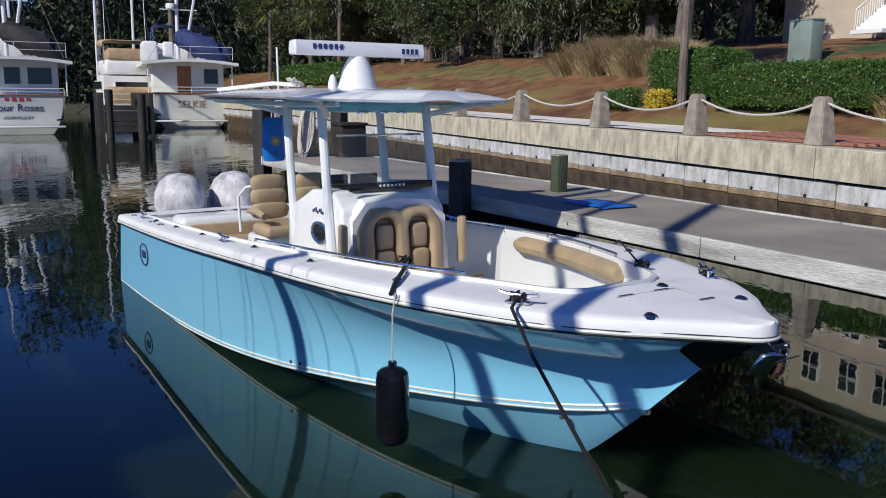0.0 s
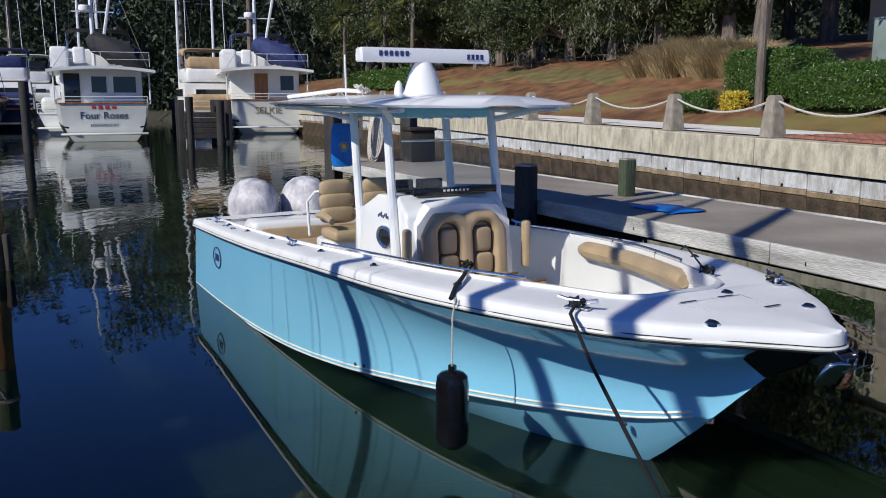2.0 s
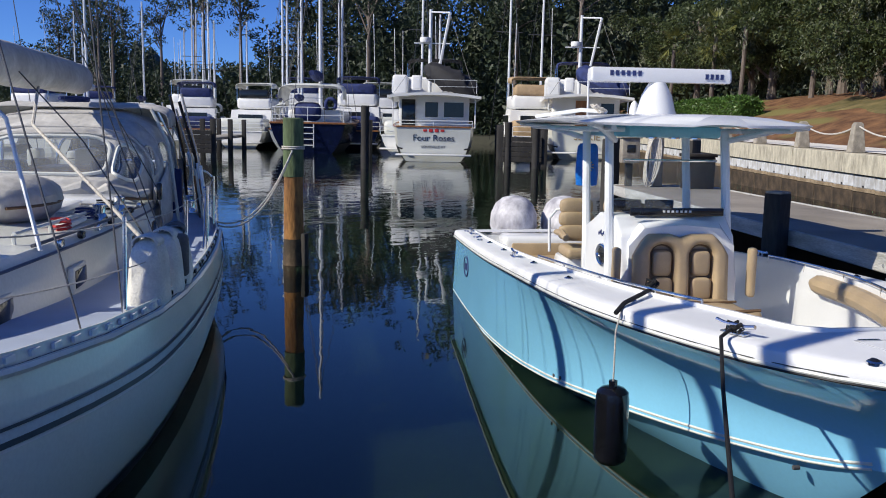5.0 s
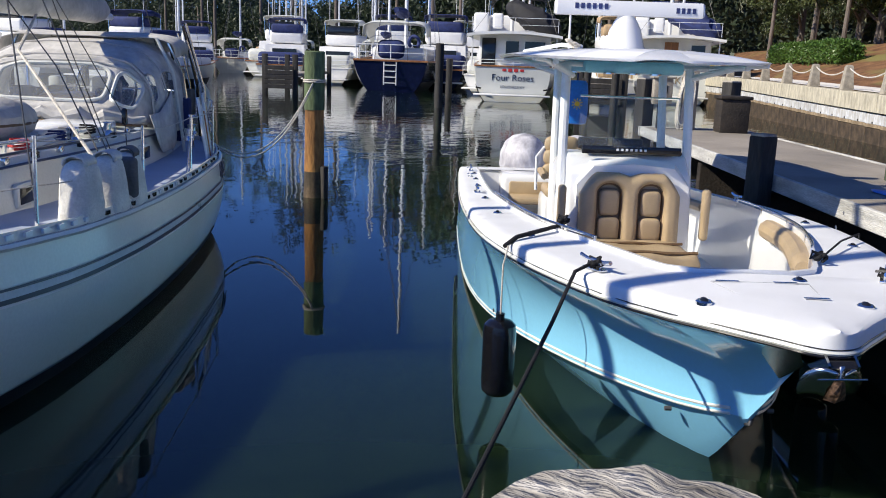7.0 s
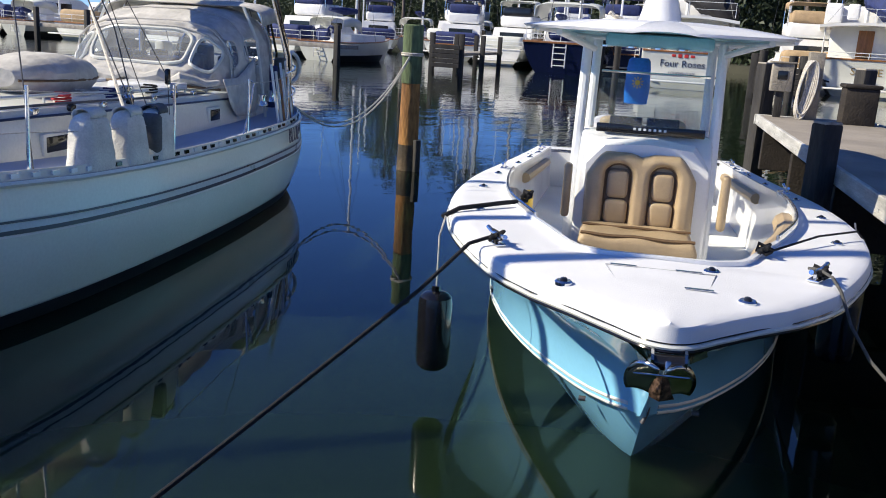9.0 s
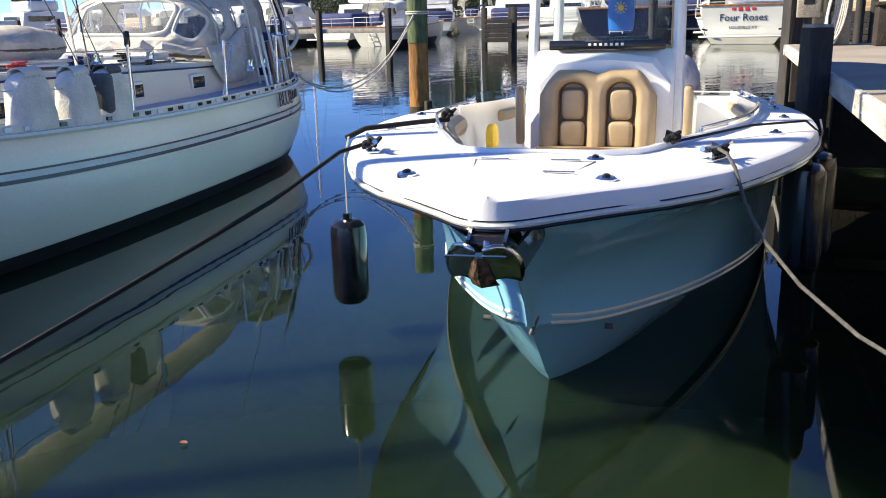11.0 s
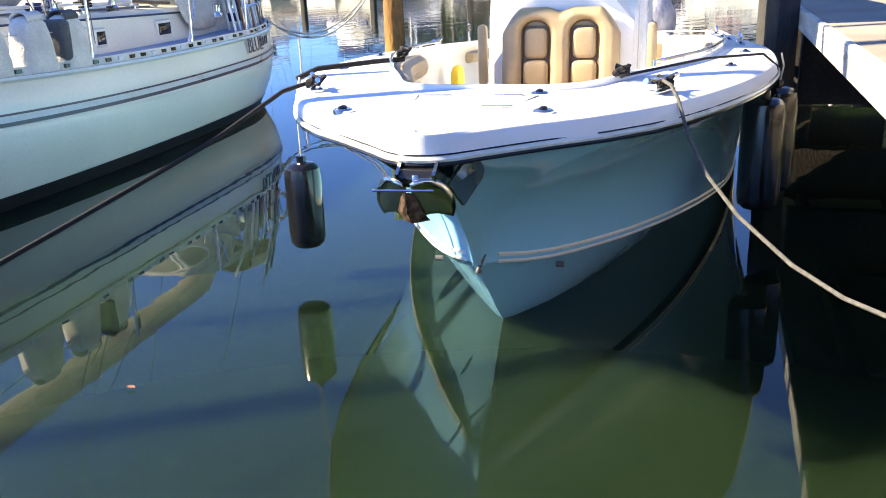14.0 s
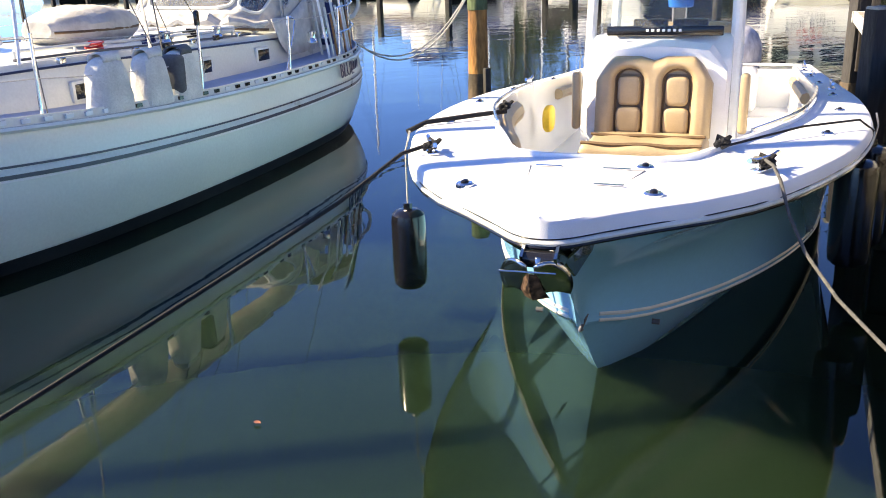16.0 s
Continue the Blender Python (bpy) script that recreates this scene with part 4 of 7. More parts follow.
# brown piping; the front top one also stands in for shading on the roll
for x, z, r in ((-3.255, 0.922, 0.014), (-3.70, 0.905, 0.012), (-3.222, 0.752, 0.016)):
    bm = B()
    tube(bm, [(x, SEAT_Y + y, z + (0.004 * math.cos(y / 0.43 * 2 * math.pi) if z > 0.9 else 0)) for y in [-0.43 + 0.86 * k / 24 for k in range(25)]], r, 6)
    part("piping", bm, BROWN, boat, "dark brown piping")
for sg in (-1, 1):
    # arm pads on the console sides
    bm = B()
    box(bm, (-3.95, sg * 0.64, 1.13), (0.10, 0.07, 0.46), 0.03, seg=3)
    part("arm_pad", bm, TAN, boat)
    # forward coaming bolsters
    bm = B()
    ss = [1.8 + 0.1 * k for k in range(19)]
    tube(bm, [(-s, sg * (inner(s) - 0.065), deck_z(s) - 0.085) for s in ss], [0.05] + [0.085] * 17 + [0.05], 10)
    part("coaming_bolster", bm, TAN, boat, "tan coaming bolster")
    bm = B()
    ss = [1.75 + 0.1 * k for k in range(13)]
    loft(bm, [[(-s, sg * max(0.12, min(inner(s) - 0.06, hull_half(s, 0.60) - 0.05)), 0.60), (-s, sg * (min(inner(s) - 0.06, hull_half(s, 0.82) - 0.05)), 0.82), (-s, sg * max(0.10, inner(s) - 0.42), 0.82), (-s, sg * max(0.08, inner(s) - 0.42), 0.60)] for s in ss], ring=True, caps=True)
    part("bow_bench", bm, GEL, boat, "white bow bench")
    bm = B()
    ss = [5.6 + 0.1 * k for k in range(24)]
    tube(bm, [(-s, sg * (inner(s) - 0.04), deck_z(s) - 0.12) for s in ss], 0.055, 8)
    part("coaming_bolster", bm, TAN, boat)

bm = B()
ss = [1.30, 1.45, 1.6, 1.75, 1.9, 2.05, 2.2]
loft(bm, [[(-s, -(min(inner(s) - 0.05, hull_half(s, 0.62) - 0.05)), 0.62), (-s, 0, 0.625), (-s, min(inner(s) - 0.05, hull_half(s, 0.62) - 0.05), 0.62)] for s in ss])
part("bow_platform", bm, DECK, boat)

# leaning post with two helm chairs
bm = B()
box(bm, (-6.40, 0, 0.66), (0.55, 1.0, 0.52), 0.05)
part("leaning_post", bm, GEL, boat, "white leaning post cabinet")
for sg in (-1, 1):
    c = 0.27 * sg
    bm = B()
    box(bm, (-6.28, c, 0.98), (0.46, 0.46, 0.13), 0.05, seg=3)
    part("chair_seat", bm, TAN, boat, "tan helm chair seat")
    bm = B()
    for k, (z, d) in enumerate(((1.17, 0.0), (1.33, 0.03), (1.48, 0.05))):
        ell(bm, (-6.52 - d, c, z), (0.075, 0.225 - 0.01 * k, 0.10), 16, 10, 0.6)
    part("chair_back", bm, TAN, boat, "tan helm chair back")
    for s2 in (-1, 1):
        bm = B()
        tube(bm, [(-6.50, c + s2 * 0.25, 1.18), (-6.22, c + s2 * 0.26, 1.20), (-6.06, c + s2 * 0.25, 1.16)], [0.035, 0.045, 0.04], 8)
        part("chair_arm", bm, TAN, boat)
for sg in (-1, 1):
    bm = B()
    tube(bm, [(-6.80, sg * 0.52, 0.9), (-6.86, sg * 0.52, 1.30), (-6.78, sg * 0.45, 1.42), (-6.70, sg * 0.30, 1.44)], 0.018, 8)
    part("rocket_launcher_frame", bm, ALU, boat)

# stern bench and splash well
bm = B()
box(bm, (-8.32, -0.05, 0.66), (0.50, 1.55, 0.52), 0.08, seg=3)
part("stern_bench", bm, GEL, boat, "white stern bench")
bm = B()
box(bm, (-8.06, -0.05, 0.70), (0.06, 1.35, 0.26), 0.03)
part("stern_backrest", bm, TAN, boat, "tan stern backrest")
bm = B()
box(bm, (-7.86, -0.05, 0.62), (0.42, 1.35, 0.09), 0.035)
part("stern_cushion", bm, TAN, boat)

# hardtop on its pipe frame
def top_row(s, k):
    """Half widths of the top: rounded front and tail."""
    u = (s - 3.35) / (7.20 - 3.35)
    w = 1.15 * min(1, max(0.0, 1 - abs(2 * u - 1) ** (9 if u < 0.5 else 6))) ** 0.5
    return max(w, 0.25) * (1.0 - 0.06 * u) * (0.95 if k > 0 else 1.0)


ss = [3.35 + 3.85 * i / 26 for i in range(27)]
ys = [-1, -0.97, -0.9, -0.6, -0.3, 0, 0.3, 0.6, 0.9, 0.97, 1]


def roof(z_edge, z_mid, t):
    return [[(-s, top_row(s, y) * y, z_edge + (z_mid - z_edge) * (1 - abs(y) ** 2.4) - 0.025 * abs((s - 5.2) / 1.9) ** 2.5) for y in ys] for s in ss]


bm = B()
up, dn = roof(2.475, 2.555, 0), roof(2.452, 2.475, 0)
rows = [u + d[::-1][1:-1] for u, d in zip(up, dn)]
loft(bm, rows, ring=True, caps=True)
part("hardtop", bm, GEL, boat, "white moulded hardtop", 45)
bm = B()
loft(bm, [[(-s, top_row(s, y) * y * 0.93, 2.440 + 0.016 * (1 - abs(y) ** 2)) for y in ys] for s in ss[2:-2]])
part("hardtop_liner", bm, TOPBLUE, boat, "pale blue hardtop underside")
bm = B()
box(bm, (-5.0, 0, 2.385), (1.35, 0.90, 0.11), 0.03)
part("electronics_box", bm, TOPBLUE, boat, "pale blue overhead electronics box")
for x, y in ((-4.35, -0.22), (-4.35, 0.2), (-4.9, -0.44), (-4.36, 0.0)):
    bm = B()
    lathe(bm, [(0.055, 2.322), (0.055, 2.335), (0.04, 2.34)], 14, (x, y, 0))
    part("overhead_light", bm, STEEL, boat)
for sg in (-1, 1):
    bm = B()
    tube(bm, [(-4.16, sg * 0.585 - 0.03, SOLE), (-4.22, sg * 0.58 - 0.03, 0.9), (-4.45, sg * 0.565 - 0.03, 2.39)], [0.042, 0.045, 0.042], 10)
    tube(bm, [(-4.45, sg * 0.535, 2.30), (-3.95, sg * 0.85, 2.43), (-3.75, sg * 0.98, 2.445)], 0.028, 8)
    part("top_post", bm, ALU, boat, "white hardtop post")
    bm = B()
    tube(bm, [(-5.13, sg * 0.555, SOLE), (-5.15, sg * 0.55, 0.9), (-5.38, sg * 0.535, 2.39)], [0.042, 0.045, 0.042], 10)
    tube(bm, [(-5.38, sg * 0.535, 2.30), (-6.0, sg * 0.85, 2.43), (-6.5, sg * 0.98, 2.445)], 0.028, 8)
    part("top_post", bm, ALU, boat, "white hardtop post")
    bm = B()
    tube(bm, [(-3.7, sg * 0.80, 2.415), (-4.45, sg * 0.72, 2.40), (-5.38, sg * 0.72, 2.40), (-6.7, sg * 0.80, 2.415)], 0.025, 8)
    part("roof_rail", bm, ALU, boat)
    bm = B()
    tube(bm, [(-4.30, sg * 0.548, 1.42), (-5.22, sg * 0.548, 1.38)], 0.022, 8)
    part("side_bar", bm, ALU, boat)
for x in (-4.45, -5.38):
    bm = B()
    tube(bm, [(x, -0.72, 2.40), (x, 0.72, 2.40)], 0.022, 8)
    part("roof_beam", bm, ALU, boat)

# open array radar on the hardtop
bm = B()
lathe(bm, [(0.20, 2.52), (0.20, 2.56), (0.185, 2.59), (0.15, 2.73), (0.11, 2.81), (0.08, 2.86)], 24, (-4.86, 0, 0))
part("radar_pedestal", bm, GEL, boat, "white radar pedestal")
bm = B()
m = Matrix.Translation((-4.86, 0.02, 2.92)) @ Matrix.Rotation(radians(-3), 4, "Z")
loft(bm, [[m @ Vector((x * k, y, z * k + 0.0)) for x, z in ((-0.075, -0.06), (0.075, -0.06), (0.085, 0.0), (0.06, 0.075), (-0.06, 0.075), (-0.085, 0.0))] for y, k in ((-0.70, 0.80), (-0.68, 1), (0.68, 1), (0.70, 0.80))], ring=True, caps=True)
part("radar_bar", bm, GEL, boat, "white open-array radar bar")
for y0, w, nb, dz in ((-0.36, 0.33, 6, 0.02), (0.52, 0.20, 4, 0.0)):
    bm = B()
    for k in range(nb):
        box(bm, (0.084, y0 - w / 2 + w * (k + 0.5) / nb, dz), (0.006, w / nb * 0.62, 0.05), 0, m)
    part("radar_mark", bm, NAVY, boat)
bm = B()
tube(bm, [(-6.0, -0.35, 2.53), (-6.02, -0.35, 2.98)], 0.011, 6)
part("antenna", bm, ALU, boat)
bm = B()
tube(bm, [(-6.75, -0.75, 2.53), (-5.9, -0.45, 2.60), (-5.5, -0.3, 2.58)], 0.022, 8)
part("outrigger_base", bm, ALU, boat)
bm = B()
tube(bm, [(-5.45 + 0.08 * math.cos(0.9 * k), -0.40 + 0.07 * math.sin(1.3 * k), 2.57 + 0.02 * (k % 5)) for k in range(16)], 0.012, 6)
part("coiled_line", bm, ROPEWHITE, boat)
bm = B()
lathe(bm, [(0.05, 2.54), (0.05, 2.60), (0.035, 2.66), (0.012, 2.69)], 14, (-5.2, -0.10, 0))
part("gps_dome", bm, GEL, boat)

# twin outboards under fabric covers
for sg in (-1, 1):
    c = 0.40 * sg
    bm = B()
    rows = []
    for z, rx, ry, dx in ((0.62, 0.30, 0.24, 0.0), (0.72, 0.40, 0.30, -0.01), (0.90, 0.49, 0.355, -0.02), (1.08, 0.47, 0.345, -0.02), (1.24, 0.37, 0.28, -0.01), (1.33, 0.23, 0.18, 0.01), (1.365, 0.05, 0.05, 0.02)):
        rows.append([(-9.50 + dx + rx * math.cos(a) * (1 + 0.03 * noise.noise(Vector((3 * math.cos(a), 3 * math.sin(a), 4 * z)))), c + ry * math.sin(a) * (1 + 0.03 * noise.noise(Vector((3 * math.sin(a), z * 4, 1)))), z) for a in [2 * math.pi * j / 24 for j in range(24)]])
    loft(bm, rows, ring=True, caps=True)
    part("engine_cover", bm, COVER, boat, "mottled pale grey fabric engine cover")
    bm = B()
    box(bm, (-9.42, c, 0.30), (0.34, 0.22, 0.80), 0.05)
    box(bm, (-9.42, c, -0.35), (0.30, 0.12, 0.7), 0.04)
    part("engine_leg", bm, GEL, boat)
    bm = B()
    box(bm, (-9.15, c, 0.55), (0.16, 0.30, 0.36), 0.03)
    part("engine_bracket", bm, GLOSSBLACK, boat)

# dry bag hung on the aft post, float cushion, towel
bag = thing("dry_bag", "bright blue dry bag with a yellow sun, hung under the hardtop", "bag", BOAT @ Matrix.Translation((-6.77, -0.10, 1.97)))
bm = B()
loft(bm, [[(0.06 * k * math.cos(a), 0.135 * k * math.sin(a), z) for a in [2 * math.pi * j / 18 for j in range(18)]] for z, k in ((-0.26, 0.75), (-0.25, 0.95), (-0.1, 1.05), (0.13, 0.98), (0.22, 0.9), (0.25, 0.7))], ring=True, caps=True)
part("body", bm, BAGBLUE, bag)
for sx in (-1, 1):
    bm = B()
    lathe(bm, [(0.032, -0.003), (0.032, 0.003)], 12)
    for k in range(10):
        a = 2 * math.pi * k / 10
        tube(bm, [(0.04 * math.cos(a), 0.04 * math.sin(a), 0), (0.065 * math.cos(a), 0.065 * math.sin(a), 0)], 0.006, 4)
    bm.transform(Matrix.Translation((sx * 0.062, 0, -0.02)) @ Matrix.Rotation(radians(90), 4, "Y"))
    part("sun_print", bm, YELLOW, bag)
bm = B()
tube(bm, [(0, 0, 0.2), (0.0, 0.0, 0.46)], 0.012, 6)
part("strap", bm, NAVY, bag)
fl = thing("float_cushion", "small yellow float clipped inside the cockpit", "float", BOAT @ Matrix.Translation((-4.62, -1.02, 0.86)))
bm = B()
ell(bm, (0, 0, 0), (0.11, 0.05, 0.12), 14, 8, 0.7)
part("body", bm, YELLOW, fl)


def fender(m, r, h, mat, label, rope=None, group=""):
    t = thing("fender", label, "fender", m, group)
    bm = B()
    prof = [(0.03, 0), (r * 0.7, 0.008), (r * 0.93, 0.035), (r, 0.09), (r, h - 0.09), (r * 0.93, h - 0.035), (r * 0.7, h - 0.01), (0.04, h)]
    seg = 28
    rows = [[((q * (1 - (0.02 if j % 2 and 0.05 < z < h - 0.05 else 0))) * math.cos(2 * math.pi * j / seg), q * (1 - (0.02 if j % 2 and 0.05 < z < h - 0.05 else 0)) * math.sin(2 * math.pi * j / seg), z) for j in range(seg)] for q, z in prof]
    loft(bm, rows, ring=True, caps=True)
    part("body", bm, mat, t)
    bm = B()
    tube(bm, [(0, 0, h - 0.02), (0, 0, h + 0.04)], 0.03, 8)
    part("neck", bm, mat, t)
    if rope:
        bm = B()
        tube(bm, rope, 0.006, 6)
        part("hanging_rope", bm, ROPEWHITE, t)
    return t


fender(BOAT @ Matrix.Translation((-1.92, -1.315, 0.19)), 0.112, 0.53, FENDER, "black ribbed fender hanging beside the blue hull", [(0, 0, 0.55), (0.0, 0.0, 0.90), (-0.01, 0.03, 1.03)])
bm = B()
tube(bm, [(-1.95, -1.31, 1.21), (-2.05, -1.22, 1.255), (-2.35, -0.98, 1.26), (-2.55, -0.84, 1.255)], 0.016, 8)
ob = part("fender_line", bm, ROPEBLACK)
ob.matrix_world = BOAT
tagged(ob, "black fender line lying over the side deck", "rope")
for x, y in ((-2.75, 1.35), (-3.22, 1.47)):
    fender(BOAT @ Matrix.Translation((x, y, 0.30)), 0.128, 0.69, FENDER, "large black fender squeezed between boat and pier", [(0, 0, 0.70), (0.0, 0.02, 0.82), (0, 0.0, 0.90)])


def rope(pts, r, mat, label, name="mooring_line"):
    bm = B()
    tube(bm, pts, r, 8)
    return tagged(part(name, bm, mat), label, "rope")


c_s, c_p = BOAT @ Vector((-1.18, -0.86, 1.30)), BOAT @ Vector((-1.12, 0.80, 1.30))
rope([c_s, BOAT @ Vector((-1.08, -0.99, 1.262))] + sag(BOAT @ Vector((-1.02, -1.02, 1.20)), (1.66, 0.62, 0.06), 0.03)[1:], 0.011, ROPEBLACK, "thin black mooring line from the bow cleat")
GREYROPE = M("grey_rope", (0.085, 0.083, 0.08), 0.85, var=0.3, scale=60, bump=0.6)
along = Vector((0.90, -0.43, 0))
base_p = Vector((1.905, 6.195, 0))
run = ((-0.04, 1.30), (0, 1.31), (0.06, 1.31), (0.13, 1.30), (0.20, 1.25), (0.30, 1.11), (0.45, 0.99), (0.70, 0.88), (1.04, 0.80), (1.31, 0.78), (1.6, 0.80), (2.1, 0.90), (2.6, 1.05), (3.0, 1.22))
rope([base_p + along * a + Vector((0, 0, z)) for a, z in run], 0.0078, GREYROPE, "grey mooring line from the bow cleat to the dock")
pile("rope_pile", "low dark pile holding the bow lines", Matrix.Translation((1.70, 0.55, 0)), 0.12, 0.30, TAR)
pile("rope_pile", "low dark pile holding the bow lines", Matrix.Translation((4.68, 4.87, 0)), 0.12, 1.30, TAR)
rope([BOAT @ Vector((-1.54, 0.58, 1.27)), BOAT @ Vector((-2.1, 0.98, 1.29)), BOAT @ Vector((-2.5, 1.30, 1.27)), BOAT @ Vector((-2.68, 1.40, 1.18)), BOAT @ Vector((-2.75, 1.36, 1.01))], 0.007, ROPEBLACK, "thin black fender line across the side deck")
for x, y in ((-1.54, 0.58), (-2.55, -0.84), (-1.18, -0.86), (-1.12, 0.79)):
    bm = B()
    tube(bm, [(x + 0.05 * math.cos(k * 0.9), y + 0.035 * math.sin(k * 1.3), 1.275 + 0.014 * (k % 4)) for k in range(16)], 0.011, 6)
    ob = part("line_knot", bm, ROPEBLACK)
    ob.matrix_world = BOAT
    tagged(ob, "black line tied in a knot on the deck", "rope")

# ---- sailing yacht in the next berth ----
yacht = thing("sailing_yacht", "cream double-ended sailing yacht with canvas dodger, moored stern out", "sailing boat", YACHT)
yb = lerp_curve([(-0.25, 0.05), (-0.15, 0.45), (0, 0.72), (0.4, 1.14), (0.8, 1.42), (1.3, 1.66), (2.2, 1.90), (3.2, 1.98), (4.2, 2.02), (5.5, 2.03), (6.7, 2.0), (8, 1.88), (9.5, 1.5), (11, 0.85), (12.3, 0.04)])
ysheer = lerp_curve([(-0.25, 1.12), (1.5, 1.05), (4, 1.02), (6, 1.04), (8, 1.12), (10, 1.28), (12.3, 1.50)])
ybot = lerp_curve([(-0.25, 0.60), (0, 0.30), (0.4, 0.0), (0.9, -0.32), (1.6, -0.62), (3, -0.85), (6, -0.9), (9, -0.7), (11, -0.25), (11.9, 0.5), (12.3, 1.3)])


def ysec(a, sg):
    b, zs, zb = yb(a), ysheer(a), ybot(a)
    pts = []
    for k in range(13):
        u = k / 12
        y = b * (1 - (1 - u) ** 2.6) ** 0.62
        pts.append((a, sg * y * (1 - 0.04 * max(0, u - 0.75) / 0.25), zb + (zs - zb) * u ** 1.15))
    return pts


st = [-0.25, -0.22, -0.15, -0.05, 0.1, 0.3, 0.6, 0.95, 1.35, 1.8, 2.4, 3.1, 3.9, 4.8, 5.7, 6.6, 7.5, 8.4, 9.3, 10.2, 11, 11.7, 12.3]
bm = B()
loft(bm, [ysec(a, -1)[::-1] + ysec(a, 1)[1:] for a in st])
bmesh.ops.remove_doubles(bm, verts=bm.verts, dist=0.001)
YHULL = M("cream_hull", (0.80, 0.84, 0.78), 0.25, var=0.05, scale=0.6, bump=0.02, coat=0.3)
part("hull", bm, YHULL, yacht, "pale cream-green glossy hull", 40)


def hull_y(a, z):
    b, zs, zb = yb(a), ysheer(a), ybot(a)
    u = max(0.0, min(1.0, (z - zb) / (zs - zb))) ** (1 / 1.15)
    return b * (1 - (1 - u) ** 2.6) ** 0.62 * (1 - 0.04 * max(0, u - 0.75) / 0.25)


NAVYPAINT = M("navy_stripe", (0.018, 0.03, 0.075), 0.3, var=0.15, bump=0.0)
BANDGREY = M("grey_blue_band", (0.58, 0.65, 0.69), 0.3, var=0.08, bump=0.0)
DARKBOOT = M("dark_boot_top", (0.02, 0.022, 0.025), 0.45, var=0.3, bump=0.1)
for sg in (-1, 1):
    for dz, w, mt, pr in ((0.285, 0.009, NAVYPAINT, 0.008), (0.325, 0.026, BANDGREY, 0.005), (0.362, 0.016, NAVYPAINT, 0.008), (0.39, 0.008, WHITE, 0.006)):
        bm = B()
        aa = [-0.2 + 0.1 * k for k in range(10)] + [0.9 + 0.3 * k for k in range(36)]
        loft(bm, [[(a - 0.004, sg * (hull_y(a, ysheer(a) - dz + s * w) + pr), ysheer(a) - dz + s * w) for s in (-1, 1)] for a in aa])
        part("cove_stripe", bm, mt, yacht, "thin double stripe below the rail")
    bm = B()
    aa = [0.75 + 0.25 * k for k in range(42)]
    loft(bm, [[(a, sg * (hull_y(a, z) + 0.008), z) for z in (-0.30, -0.1, 0.05, 0.13)] for a in aa if ybot(a) < -0.31])
    part("boot_top", bm, DARKBOOT, yacht, "black boot top")
    bm = B()
    tube(bm, [(a, sg * (yb(a) * 0.96 + 0.02), ysheer(a) - 0.02) for a in st], 0.026, 6)
    part("rub_strake", bm, YHULL, yacht)
    bm = B()
    loft(bm, [[(a, sg * yb(a) * 0.955, ysheer(a)), (a, sg * yb(a) * 0.95, ysheer(a) + 0.07), (a, sg * (yb(a) * 0.95 - 0.012), ysheer(a) + 0.07), (a, sg * (yb(a) * 0.955 - 0.012), ysheer(a))] for a in st[:-1]], ring=True, caps=True)
    part("toe_rail", bm, CREAM, yacht, "slotted toe rail")
bm = B()
box(bm, (0, 0, 0), (0.075, 0.02, 0.034))
slot = part("rail_slot", bm, GLOSSBLACK, yacht)
bm = B()
box(bm, (0, 0, 0), (0.075, 0.02, 0.034))
slot_b = part("rail_slot", bm, GEL, yacht)
for k in range(50):
    a = 0.75 + 0.2 * k
    src = slot if k % 3 and a < 7.3 else slot_b
    ob = slot_b if k == 0 else slot if k == 1 else new("rail_slot", src.data)
    ob.parent = yacht
    d = (yb(a + 0.05) - yb(a - 0.05)) / 0.1 * 0.95
    ob.location = (a, yb(a) * 0.953 + 0.004, ysheer(a) + 0.037)
    ob.rotation_euler = (0, 0, math.atan(d))
bm = B()
loft(bm, [[(a, -yb(a) * 0.95, ysheer(a)), (a, 0, ysheer(a) + 0.05), (a, yb(a) * 0.95, ysheer(a))] for a in st])
part("deck", bm, M("blue_grey_deck", (0.42, 0.48, 0.60), 0.6, var=0.08, bump=0.2, fine=150), yacht, "pale blue-grey side deck")
na = 2.42
words("name_lettering", "BLUE", 0.26, NAVYPAINT, yacht, Matrix.Translation((na, hull_y(na, 0.90) + 0.03, 0.90)) @ Matrix.Rotation(radians(180 + math.degrees(math.atan((yb(na + 0.2) - yb(na - 0.2)) / 0.4))), 4, "Z") @ Matrix.Rotation(radians(86), 4, "X"), "dark blue name letters")
# second word of the name, unreadable: bars
for k in range(4):
    a = 2.06 - 0.12 * k
    bm = B()
    box(bm, (0, 0, 0), (0.06, 0.014, 0.11))
    ob = part("name_bar", bm, NAVYPAINT, yacht)
    ob.location = (a, hull_y(a, 0.91) + 0.006, 0.91 + 0.004 * k)
    ob.rotation_euler = (0, 0, math.atan((yb(a + 0.1) - yb(a - 0.1)) / 0.2))

# cabin trunk
ch = lerp_curve([(1.2, 1.02), (2.2, 1.12), (4, 1.17), (6.5, 1.15), (8.5, 0.90), (9.8, 0.55)])
cz = lerp_curve([(1.2, 1.40), (3, 1.42), (5, 1.46), (7, 1.50), (9.8, 1.46)])
bm = B()
cc = [1.2, 1.7, 2.3, 3, 3.7, 4.4, 5.1, 5.8, 6.5, 7.2, 7.9, 8.6, 9.2, 9.8]
